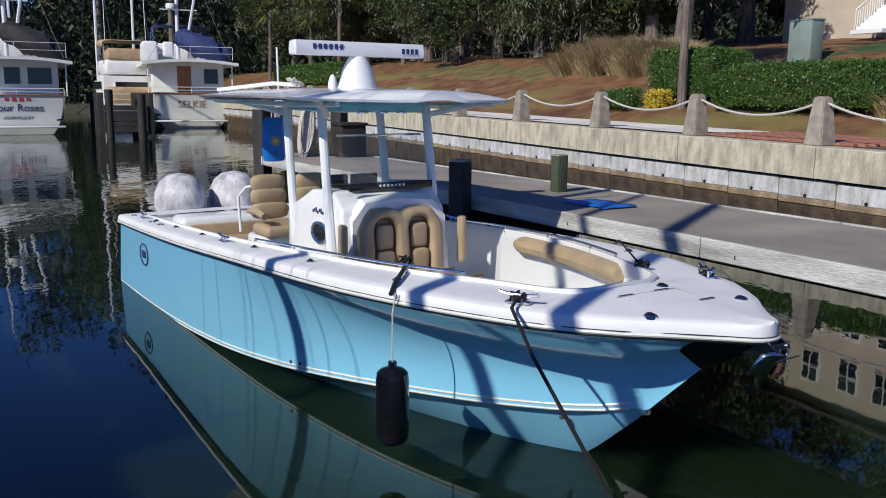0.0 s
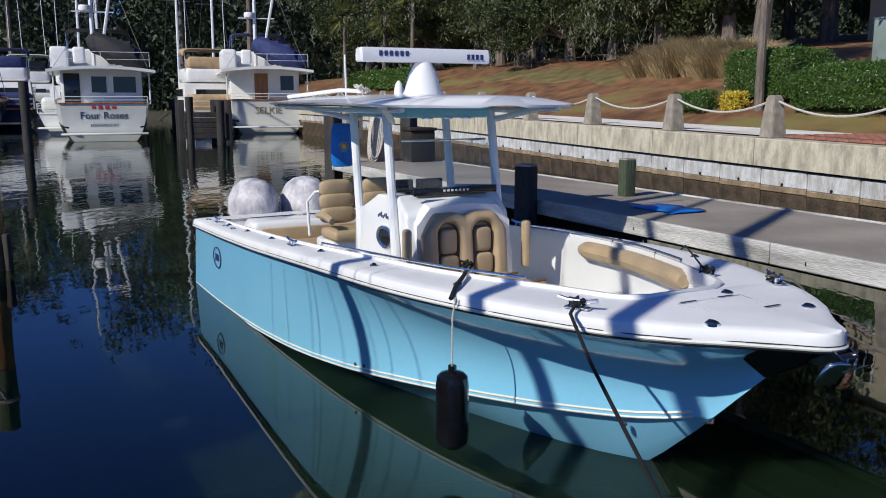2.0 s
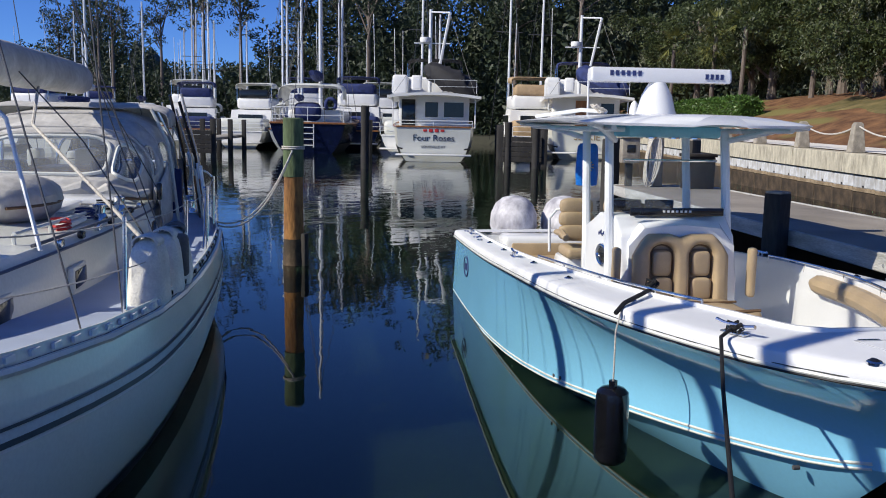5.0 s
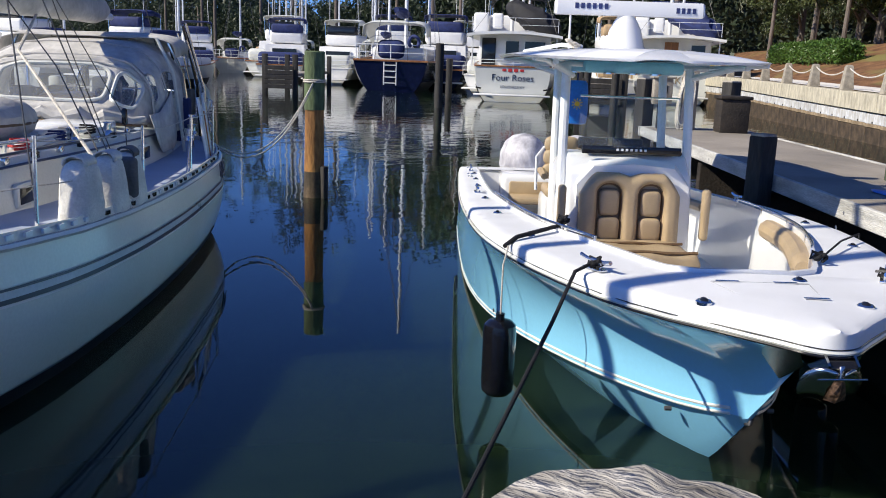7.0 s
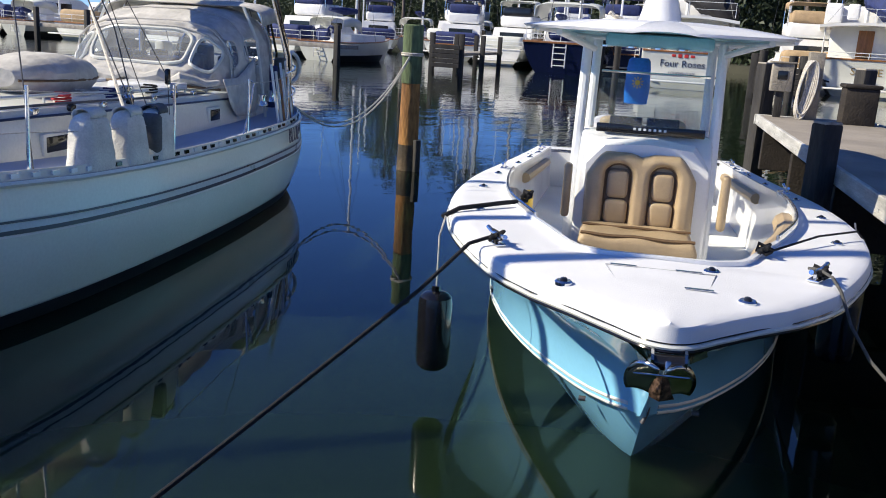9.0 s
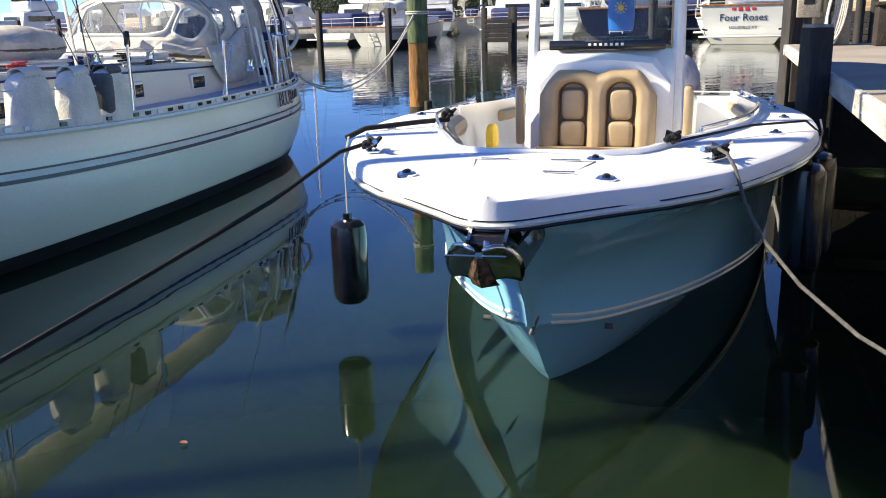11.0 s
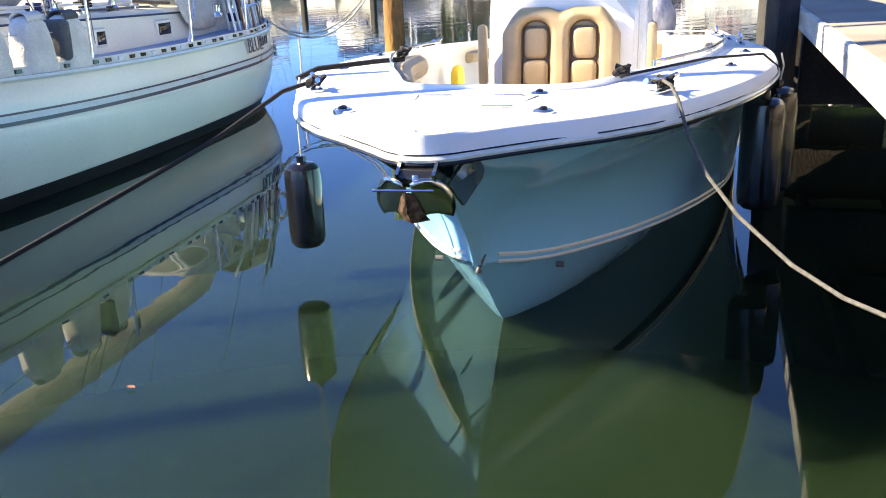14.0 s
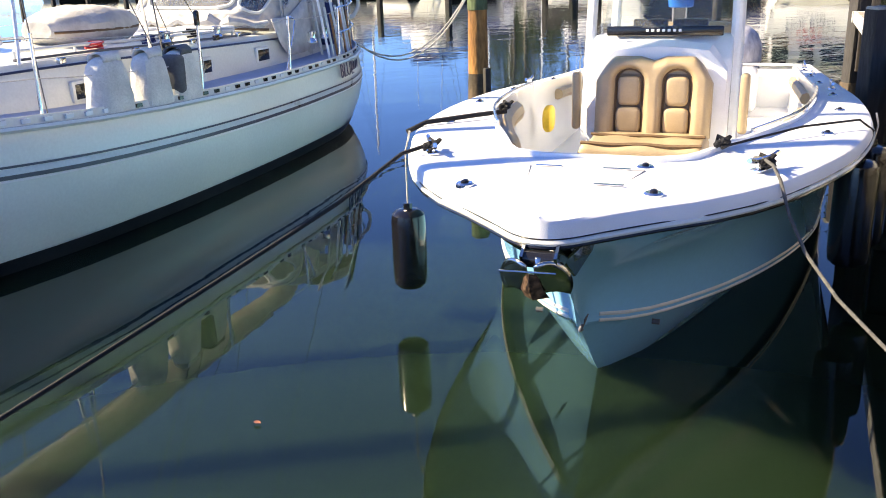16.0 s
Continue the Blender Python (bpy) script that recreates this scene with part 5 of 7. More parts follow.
loft(bm, [[(a, -ch(a) - 0.06, ysheer(a)), (a, -ch(a), cz(a) - 0.06), (a, -ch(a) + 0.06, cz(a)), (a, 0, cz(a) + 0.10), (a, ch(a) - 0.06, cz(a)), (a, ch(a), cz(a) - 0.06), (a, ch(a) + 0.06, ysheer(a))] for a in cc], caps=True)
part("cabin_trunk", bm, CREAM, yacht, "white cabin trunk")
for sg in (-1, 1):
    bm = B()
    tube(bm, [(a, sg * (ch(a) + 0.006), cz(a) - 0.058) for a in cc], 0.012, 6)
    part("cabin_edge", bm, NAVYPAINT, yacht, "dark moulding along the cabin edge")
    bm = B()
    tube(bm, [(a, sg * (ch(a) - 0.02), cz(a) + 0.035) for a in (3.6, 4.6, 5.6, 6.6, 7.4)], 0.013, 6)
    part("sheet_track", bm, DARKWIRE, yacht, "dark sheet track")
    for k in range(7):
        bm = B()
        box(bm, (3.9 + 0.5 * k, sg * (ch(3.9 + 0.5 * k) - 0.02), cz(4.5) + 0.035), (0.09, 0.05, 0.06), 0.012)
        part("track_car", bm, GLOSSBLACK if k % 2 else STEEL, yacht)
    bm = B()
    rr = (3.7, 4.4, 5.1, 5.8, 6.5, 7.2)
    tube(bm, [(a, sg * (ch(a) - 0.22), cz(a) + 0.09) for a in rr], 0.018, 6)
    for a in rr:
        tube(bm, [(a, sg * (ch(a) - 0.22), cz(a)), (a, sg * (ch(a) - 0.22), cz(a) + 0.09)], 0.015, 6)
    part("hand_rail", bm, CREAM, yacht, "pale cabin-top hand rail")
for a, w in ((3.45, 0.34), (4.77, 0.22), (6.72, 0.40), (8.0, 0.36)):
    for sg in (-1, 1):
        y = sg * (ch(a) + 0.035)
        bm = B()
        box(bm, (a, y, 1.20), (w, 0.05, 0.20), 0.02)
        f = part("port_frame", bm, CREAM, yacht)
        bm = B()
        box(bm, (a, y + sg * 0.022, 1.20), (w - 0.07, 0.02, 0.135), 0.005)
        part("port_glass", bm, DARKGLASS, f, "dark cabin window")
# boards, hatches and coiled lines on the cabin top
for a, y, sx, sy, h, mt, lb in ((3.85, 0.55, 0.55, 0.75, 0.09, GEL, "white sliding hatch"), (3.9, -0.5, 0.5, 0.8, 0.08, GEL, "white sliding hatch"), (4.35, 0.85, 0.5, 0.28, 0.05, WHITE, "white locker lid"), (7.0, 0, 0.6, 0.6, 0.10, WHITE, "deck hatch"), (8.8, 0, 0.5, 0.5, 0.10, WHITE, "deck hatch"), (4.6, 0.55, 0.9, 0.16, 0.06, WHITE, "white plank"), (5.9, 0.92, 0.7, 0.14, 0.05, WHITE, "white plank")):
    bm = B()
    box(bm, (a, y, cz(a) + 0.10 * (1 - abs(y) / 1.1) + h / 2), (sx, sy, h), 0.02)
    part("deck_hatch", bm, mt, yacht, lb)
for k in range(5):
    bm = B()
    c = Vector((4.55 + 0.42 * k, 0.93 - 0.06 * (k % 2), cz(5) + 0.055))
    tube(bm, [c + Vector((0.10 * (1 + 0.2 * math.sin(3 * j)) * math.cos(j * 0.9), 0.08 * math.sin(j * 0.9), 0.004 * j)) for j in range(20)], 0.011, 5)
    part("line_coil", bm, (ROPEBLACK, ROPEWHITE, NAVY, ROPEWHITE, RED)[k], yacht, "coiled line on the cabin top")
for a, y in ((4.1, 0.98), (5.2, 1.02), (2.1, 1.45), (2.7, 1.55)):
    bm = B()
    lathe(bm, [(0.075, 0), (0.07, 0.03), (0.05, 0.06), (0.055, 0.11), (0.065, 0.14), (0.04, 0.15)], 14, (a, y, (cz(a) if y < 1.2 else ysheer(a) + 0.25) + 0.01))
    part("winch", bm, STEEL, yacht, "steel sheet winch")


# dodger with clear windows, cockpit side curtains
def arch(a, w, z0, z1, n=13, flat=0.55):
    pts = []
    for k in range(n):
        t = math.pi * k / (n - 1)
        c, s = math.cos(t), math.sin(t)
        pts.append((a, w * math.copysign(abs(c) ** flat, c), z0 + (z1 - z0) * abs(s) ** flat))
    return pts


HOOPS = [(3.32, 1.00, 1.46, 1.62), (3.20, 1.02, 1.45, 1.74), (2.78, 1.08, 1.42, 2.22), (2.66, 1.12, 1.38, 2.30), (2.2, 1.18, 1.34, 2.46), (1.6, 1.20, 1.32, 2.53), (1.42, 1.20, 1.34, 2.52)]
CANVASW = M("creased_canvas", (0.52, 0.505, 0.48), 0.85, var=0.16, scale=3.0, bump=0.5, fine=14)


def dodger_at(u, v):
    i = min(len(HOOPS) - 2, int(u))
    k = u - i
    a, w, z0, z1 = [HOOPS[i][j] + (HOOPS[i + 1][j] - HOOPS[i][j]) * k for j in range(4)]
    t = math.pi * v
    c, s = math.cos(t), math.sin(t)
    crease = 0.022 * noise.noise(Vector((u * 2.3, v * 11, 1))) + 0.012 * noise.noise(Vector((u * 7, v * 26, 5)))
    return Vector((a - 0.25 * abs(c) ** 3 * (u < 3) + crease, (w + crease) * math.copysign(abs(c) ** 0.55, c), z0 + (z1 + crease - z0) * abs(s) ** 0.55))


PANES = [(1.08, 1.95, 0.36, 0.64), (1.08, 1.95, 0.15, 0.33), (1.08, 1.95, 0.67, 0.85), (2.25, 3.5, 0.055, 0.20), (2.25, 3.5, 0.80, 0.945), (3.85, 4.7, 0.06, 0.17), (3.85, 4.7, 0.83, 0.94)]


def pane_edge(p, n=40):
    u0, u1, v0, v1 = p
    out = []
    for k in range(n):
        t = 2 * math.pi * k / n
        c, s = math.cos(t), math.sin(t)
        out.append(((u0 + u1) / 2 + (u1 - u0) / 2 * math.copysign(abs(c) ** 0.5, c), (v0 + v1) / 2 + (v1 - v0) / 2 * math.copysign(abs(s) ** 0.5, s)))
    return out


def in_pane(u, v):
    for u0, u1, v0, v1 in PANES:
        x, y = (u - (u0 + u1) / 2) / ((u1 - u0) / 2), (v - (v0 + v1) / 2) / ((v1 - v0) / 2)
        if x ** 4 + y ** 4 < 1:
            return True
    return False


NU, NV = 60, 90
solid, clear = B(), B()
for mesh, want in ((solid, False), (clear, True)):
    vs = {}
    for i in range(NU):
        for j in range(NV):
            if in_pane(6 * (i + 0.5) / NU, (j + 0.5) / NV) != want:
                continue
            q = []
            for di, dj in ((0, 0), (1, 0), (1, 1), (0, 1)):
                key = (i + di, j + dj)
                if key not in vs:
                    vs[key] = mesh.verts.new(dodger_at(6 * key[0] / NU * 0.99999, key[1] / NV))
                q.append(vs[key])
            mesh.faces.new(q)
ob = part("dodger", solid, CANVASW, yacht, "grey-beige canvas dodger", 60)
ob.modifiers.new("thick", "SOLIDIFY").thickness = 0.010
part("dodger_window", clear, CLEAR, yacht, "clear vinyl dodger windows", 60)
for p, r in zip(PANES, (0.024, 0.022, 0.022, 0.014, 0.014, 0.014, 0.014)):
    bm = B()
    tube(bm, [dodger_at(u, v) + Vector((0.008, 0, 0)) for u, v in pane_edge(p)], r, 6, closed=True)
    part("window_piping", bm, CREAM if r > 0.02 else CANVAS, yacht, "pale sewn window binding")
for u, r in ((2.0, 0.016), (3.0, 0.014), (4.0, 0.012), (5.9, 0.018)):
    bm = B()
    tube(bm, [dodger_at(u, v / 40) + Vector((0.004, 0, 0.006)) for v in range(41)], r, 6)
    part("dodger_hem", bm, CANVAS, yacht, "sewn hem")
# folded apron along the foot of the dodger
bm = B()
tube(bm, [(3.36 - 0.30 * abs(k / 8) ** 3 + 0.02 * math.sin(4 * k), 1.12 * k / 8, 1.60 + 0.04 * math.cos(2.3 * k) - 0.06 * abs(k / 8) ** 2) for k in range(-8, 9)], [0.04] + [0.075 + 0.02 * math.sin(2.7 * k) for k in range(15)] + [0.03], 9)
part("apron_roll", bm, CANVASW, yacht, "rolled canvas apron")
bm = B()
tube(bm, [(3.42 - 0.30 * abs(k / 8) ** 3, 1.15 * k / 8, 1.535 - 0.05 * abs(k / 8) ** 2) for k in range(-8, 9)], 0.018, 6)
part("apron_band", bm, BROWN, yacht, "dark strap under the apron")
for sg in (-1, 1):
    bm = B()
    lowz = lerp_curve([(2.05, 1.42), (2.15, 1.20), (2.5, 1.13), (2.85, 1.16), (3.05, 1.32), (3.12, 1.45)])
    aa = [2.05 + 1.07 * k / 14 for k in range(15)]
    loft(bm, [[(a, sg * (1.19 + 0.012 * math.sin(9 * a) + 0.06 * (1 - u)), lowz(a) + (1.62 + 0.5 * max(0, 2.6 - a) - lowz(a)) * u) for a in aa] for u in (0, 0.33, 0.66, 1)])
    ob = part("side_curtain", bm, CANVASW, yacht, "grey canvas cockpit curtain")
    ob.modifiers.new("thick", "SOLIDIFY").thickness = 0.01
# companionway, wheel and instruments seen through the dodger
bm = B()
box(bm, (2.1, 0, 1.66), (0.9, 0.75, 0.3), 0.05)
part("companionway", bm, TEAK, yacht, "varnished companionway hatch")
bm = B()
tube(bm, [(1.0, 0.42 * math.cos(t), 1.85 + 0.42 * math.sin(t)) for t in [2 * math.pi * k / 24 for k in range(24)]], 0.018, 6, closed=True)
tube(bm, [(1.0, -0.42, 1.85), (1.0, 0.42, 1.85)], 0.012, 6)
tube(bm, [(1.0, 0, 1.43), (1.0, 0, 2.27)], 0.012, 6)
part("steering_wheel", bm, STEEL, yacht)
bm = B()
box(bm, (1.12, 0, 1.6), (0.22, 0.3, 0.8), 0.05)
part("binnacle", bm, CREAM, yacht)
for y in (-0.55, 0.5):
    bm = B()
    box(bm, (2.5, y, 1.72), (0.18, 0.3, 0.36), 0.05)
    part("instrument_pod", bm, GLOSSBLACK, yacht)
# awning over the cockpit
bm = B()
rows = []
for a, w, z in ((1.75, 1.18, 2.56), (1.3, 1.2, 2.62), (0.95, 1.16, 2.60), (0.72, 1.1, 2.52), (0.66, 1.08, 2.40)):
    rows.append([(x + 0.015 * noise.noise(Vector((y * 4, a * 5, 0))), y, q + 0.02 * noise.noise(Vector((y * 3, a * 4, 2)))) for x, y, q in arch(a, w, z - 0.26, z, 21, 0.4)])
loft(bm, rows)
ob = part("bimini", bm, CANVASW, yacht, "grey-beige canvas sun awning")
ob.modifiers.new("thick", "SOLIDIFY").thickness = 0.012
for a in (0.75, 1.5, 2.0):
    for sg in (-1, 1):
        bm = B()
        tube(bm, [(a - 0.1, sg * min(1.3, yb(a) * 0.9), ysheer(a)), (a, sg * 1.2, 2.1), (a, sg * 1.0, 2.54)], 0.022, 6)
        part("awning_pole", bm, STEEL if a < 2 else CREAM, yacht)
bm = B()
rows = []
for k in range(15):
    u = k / 14
    r = max(0.05, math.sin(math.pi * (0.04 + 0.92 * u)) ** 0.45)
    rows.append([(4.95 + 1.35 * u, 0.34 + 0.44 * r * math.copysign(abs(math.cos(t)) ** 0.7, math.cos(t)) * (1 + 0.06 * noise.noise(Vector((u * 9, t * 2, 0)))), 1.70 + 0.22 * r * math.sin(t) * (1 + 0.15 * noise.noise(Vector((u * 11, t * 3, 4))))) for t in [2 * math.pi * j / 26 for j in range(26)]])
loft(bm, rows, ring=True, caps=True)
part("covered_tender", bm, CANVASW, yacht, "beige canvas cover over a deck bundle")
bm = B()
tube(bm, [(4.97 + 0.165 * k, 0.34 + 0.43 * math.sin(math.pi * (0.06 + 0.11 * k)) ** 0.45, 1.68) for k in range(9)], 0.014, 6)
part("cover_lashing", bm, BROWN, yacht, "dark lashing round the bundle")
bm = B()
box(bm, (0.75, 0, 1.20), (1.5, 1.7, 0.30), 0.08)
part("cockpit_well", bm, CREAM, yacht)
# boom with canvas sail cover, mast, furled headsails, standing rigging
MAST_A, MAST_H = 7.9, 13.2
bm = B()
tube(bm, [(MAST_A, 0, 1.2), (MAST_A - 0.05, 0, 7), (MAST_A - 0.1, 0, MAST_H)], [0.085, 0.085, 0.06], 12)
part("mast", bm, ALU, yacht, "white aluminium mast")
bm = B()
tube(bm, [(MAST_A - 0.1, 0, 2.72), (4.2, 0, 2.78), (0.7, 0, 2.84)], 0.05, 10)
part("boom", bm, ALU, yacht)
bm = B()
rows = []
for k in range(25):
    u = k / 24
    r = 0.24 - 0.04 * u if u < 0.94 else 0.24 - 0.04 * u - (u - 0.94) * 2.2
    rows.append([(MAST_A - 0.15 - 6.9 * u, r * 0.75 * math.cos(t), 2.95 - 0.03 * u + r * math.sin(t) * (1 + 0.10 * noise.noise(Vector((u * 14, t, 3))))) for t in [2 * math.pi * j / 18 for j in range(18)]])
loft(bm, rows, ring=True, caps=True)
part("sail_cover", bm, CANVASW, yacht, "beige canvas sail cover on the boom")
for a0, top, r in ((12.15, 13.0, 0.085), (10.9, 10.2, 0.07)):
    bm = B()
    tube(bm, [(a0, 0, 1.6), (a0 + (MAST_A - a0) * 0.5, 0, 1.5 + (top - 1.5) * 0.5), (MAST_A, 0, top)], [r, r, r * 0.35], 10)
    part("furled_sail", bm, CANVAS, yacht, "furled headsail")
for sg in (-1, 1):
    for a, top, y in ((MAST_A - 0.05, 13.0, 1.72), (MAST_A - 1.6, 7.6, 1.86), (MAST_A + 0.7, 7.6, 1.66)):
        bm = B()
        if top > 10:
            tube(bm, [(a, sg * y, 1.1), (MAST_A, sg * 1.3, 7.4), (MAST_A - 0.1, 0, top)], 0.006, 5)
        else:
            tube(bm, [(a, sg * y, 1.1), (MAST_A, 0, top)], 0.006, 5)
        part("shroud", bm, DARKWIRE, yacht)
    bm = B()
    tube(bm, [(MAST_A, 0, 7.4), (MAST_A, sg * 1.3, 7.45)], 0.02, 6)
    part("spreader", bm, ALU, yacht)
    bm = B()
    tube(bm, [(0.2, sg * 0.8, 1.2), (MAST_A - 0.1, 0, MAST_H - 0.1)], 0.006, 5)
    part("backstay", bm, DARKWIRE, yacht)
for p, r, mt, lb in (([(6.25, 1.6, 1.40), (4.6, 0.3, 2.34), (3.2, 0, 2.85)], 0.017, ROPEWHITE, "white sheet line"), ([(6.1, 1.62, 1.35), (5.2, 0.9, 2.2), (4.4, 0.1, 2.9)], 0.007, GREYROPE, "dark sheet line"), ([(5.45, 1.62, 1.2), (5.45, 1.6, 1.75), (5.7, 0.9, 3.2), (6.6, 0.2, 6.5)], 0.005, GREYROPE, "dark running line"), ([(5.8, 1.7, 1.1), (5.95, 1.3, 2.4), (6.9, 0.2, 7.0)], 0.005, GREYROPE, "dark running line"), ([(7.4, 1.1, 1.5), (7.0, 0.8, 2.4), (6.2, 0.05, 2.9)], 0.016, ALU, "white spar stowed against the boom")):
    bm = B()
    tube(bm, p, r, 6)
    part("sheet_line", bm, mt, yacht, lb)
bm = B()
box(bm, (5.45, 1.6, 1.76), (0.06, 0.05, 0.16), 0.02)
part("sheet_block", bm, GLOSSBLACK, yacht)
# stanchions and lifelines, stern rail with poles
for sg in (-1, 1):
    prev = None
    for a in (2.4, 4.0, 5.9, 7.95, 9.8):
        y = sg * (yb(a) * 0.925)
        bm = B()
        tube(bm, [(a, y, ysheer(a)), (a, y * 1.01, ysheer(a) + 0.68)], 0.014, 8)
        part("stanchion", bm, STEEL, yacht)
        if prev:
            for h in (0.64, 0.34) if a > 6 else (0.64,):
                bm = B()
                tube(bm, sag((prev[0], prev[1], prev[2] + h), (a, y, ysheer(a) + h), 0.03, 5), 0.005, 5)
                part("lifeline", bm, ROPEWHITE, yacht)
        prev = (a, y, ysheer(a))
    bm = B()
    tube(bm, [(4.05, sg * 1.83, ysheer(4)), (3.78, sg * 1.83, ysheer(4) + 0.45), (3.72, sg * 1.83, ysheer(4) + 0.62), (3.85, sg * 1.83, ysheer(4) + 0.66)], 0.012, 6)
    part("gate_brace", bm, STEEL, yacht)
for h in (0.35, 0.68):
    bm = B()
    rail = [(a, -yb(a) * 0.92, ysheer(a) + h) for a in (2.4, 1.7, 1.1, 0.6, 0.2, -0.05)]
    tube(bm, rail + [(-0.2, 0, ysheer(0) + h)] + [(x, -y, z) for x, y, z in rail[::-1]], 0.013, 6)
    part("stern_rail", bm, STEEL, yacht)
for k in range(9):
    a = 1.35 + 0.16 * k
    bm = B()
    tube(bm, [(a, yb(a) * 0.90, ysheer(a) + 0.02), (a + 0.05 * (k % 3), yb(a) * 0.86, ysheer(a) + 0.60 + 0.10 * (k % 3))], 0.018, 6)
    part("stern_pole", bm, (TEAK, CREAM, ALU)[k % 3], yacht)
q = random.Random(4)
for k in range(16):
    bm = B()
    a, y = q.uniform(0.1, 1.9), q.uniform(-0.9, 1.25)
    y = min(y, yb(a) * 0.8)
    box(bm, (a, y, 1.35 + q.uniform(0.1, 0.45)), (q.uniform(0.1, 0.28), q.uniform(0.1, 0.25), q.uniform(0.3, 0.7)), 0.04)
    part("stern_gear", bm, (GLOSSBLACK, NAVY, GREYCLOTH, BROWN, DARKBOOT, CREAM)[k % 6], yacht, "stowed gear on the stern")
for k in range(6):
    bm = B()
    a = 0.2 + 0.33 * k
    y = yb(a) * 0.88
    tube(bm, [(a, y, ysheer(a) + 0.1), (a - 0.05, y * 0.97, 1.9), (a + 0.08, y * 0.85, 2.55 + 0.1 * (k % 3))], 0.014 if k % 2 else 0.02, 6)
    part("arch_pole", bm, STEEL if k % 2 else GLOSSBLACK, yacht)
bm = B()
tube(bm, [(0.9 + 0.22 * math.cos(t), 1.35 + 0.03 * math.cos(2 * t), 1.72 + 0.22 * math.sin(t)) for t in [2 * math.pi * k / 20 for k in range(20)]], 0.03, 8, closed=True)
part("hose_coil", bm, CREAM, yacht, "pale coiled hose on the stern rail")
for k, (a, mt, lb) in enumerate(((7.17, FENDCLOTH, "cream cloth-covered fender hung on the lifeline"), (6.62, FENDCLOTH, "cream cloth-covered fender hung on the lifeline"), (6.16, GREYCLOTH, "fender with a grey and cream cloth cover hung on the lifeline"))):
    t = thing("covered_fender", lb, "fender", YACHT @ Matrix.Translation((a, yb(a) * 0.90, ysheer(a) + 0.01)) @ Matrix.Rotation(radians(-6 + 5 * k), 4, "Z") @ Matrix.Diagonal((1, 1, 0.82, 1)), "fenders on the yacht")

    def skin(z, w, j, n=28):
        t2 = 2 * math.pi * j / n
        c, s = math.cos(t2), math.sin(t2)
        f = 1 + 0.10 * noise.noise(Vector((a * 3 + c * 1.7, s * 2.2, z * 3.5))) + 0.05 * noise.noise(Vector((a * 7 + c * 5, s * 5, z * 2)))
        return (0.205 * w * f * math.copysign(abs(c) ** 0.75, c), 0.135 * w * f * math.copysign(abs(s) ** 0.75, s), z)
    bm = B()
    loft(bm, [[skin(z, w, j) for j in range(28)] for z, w in ((0, 1.04), (0.03, 1.07), (0.14, 1.03), (0.28, 0.96), (0.40, 0.88), (0.48, 0.78), (0.53, 0.62), (0.56, 0.35), (0.565, 0.1))], ring=True, caps=True)
    part("body", bm, mt if k < 2 else FENDCLOTH, t)
    if k == 2:
        bm = B()
        box(bm, (0.15, 0.0, 0.30), (0.13, 0.25, 0.44), 0.05, seg=3)
        part("side_panel", bm, GREYCLOTH, t, "dark grey cloth side")
    bm = B()
    rows = [[(x, 0.075 * math.sin(u) * 1.25, 0.535 + 0.075 * math.cos(u) + 0.012 * noise.noise(Vector((x * 20, u, a)))) for x in (-0.10, -0.05, 0, 0.05, 0.10)] for u in [-1.9 + 3.8 * i / 8 for i in range(9)]]
    loft(bm, rows)
    ob = part("flap", bm, mt, t, "cloth flap over the lifeline")
    ob.modifiers.new("thick", "SOLIDIFY").thickness = 0.012
rope(sag(YACHT @ Vector((0.95, 1.44, 1.12)), (-7.70, 11.75, 2.05), 0.62), 0.013, ROPEWHITE, "white stern line from the yacht to the pile")
rope(sag(YACHT @ Vector((0.85, 1.38, 1.14)), (-7.70, 11.70, 1.95), 0.68), 0.013, ROPEWHITE, "white stern line from the yacht to the pile")

# ---- mooring pile between the berths ----
mp = pile("mooring_pile", "round mooring pile, green above and orange-brown below", Matrix.Translation((-7.79, 11.82, 0)), 0.165, 1.55, M("orange_pile_wood", (0.33, 0.15, 0.05), 0.85, var=0.45, scale=3.5, bump=0.7, fine=26, stretch=(1, 1, 0.25), col2=(0.45, 0.22, 0.07)))
bm = B()
lathe(bm, [(0.172, 1.50), (0.172, 2.46), (0.15, 2.48)], 16)
part("sleeve", bm, M("green_pile_wood", (0.10, 0.14, 0.07), 0.9, var=0.4, scale=4, bump=0.6, fine=26, stretch=(1, 1, 0.25)), mp, "green weathered upper length")
bm = B()
lathe(bm, [(0.18, -0.6), (0.185, 0.05), (0.178, 0.28), (0.172, 0.45)], 16)
part("tide_growth", bm, STAIN, mp, "dark tidal growth")
bm = B()
for z in (1.97, 2.0):
    tube(bm, [(0.185 * math.cos(a), 0.185 * math.sin(a), z) for a in [2 * math.pi * j / 16 for j in range(16)]], 0.014, 6, closed=True)
part("rope_turns", bm, ROPEWHITE, mp)
bm = B()
box(bm, (0.21, 0.02, -0.1), (0.10, 0.12, 1.3), 0.02)
part("rub_block", bm, TAR, mp)

# broad weathered pile beside the dock
np_ = thing("dock_pile", "broad weathered timber pile with a worn flat top", "pile", Matrix.Translation((2.41, 1.36, 0)))
bm = B()
rows = []
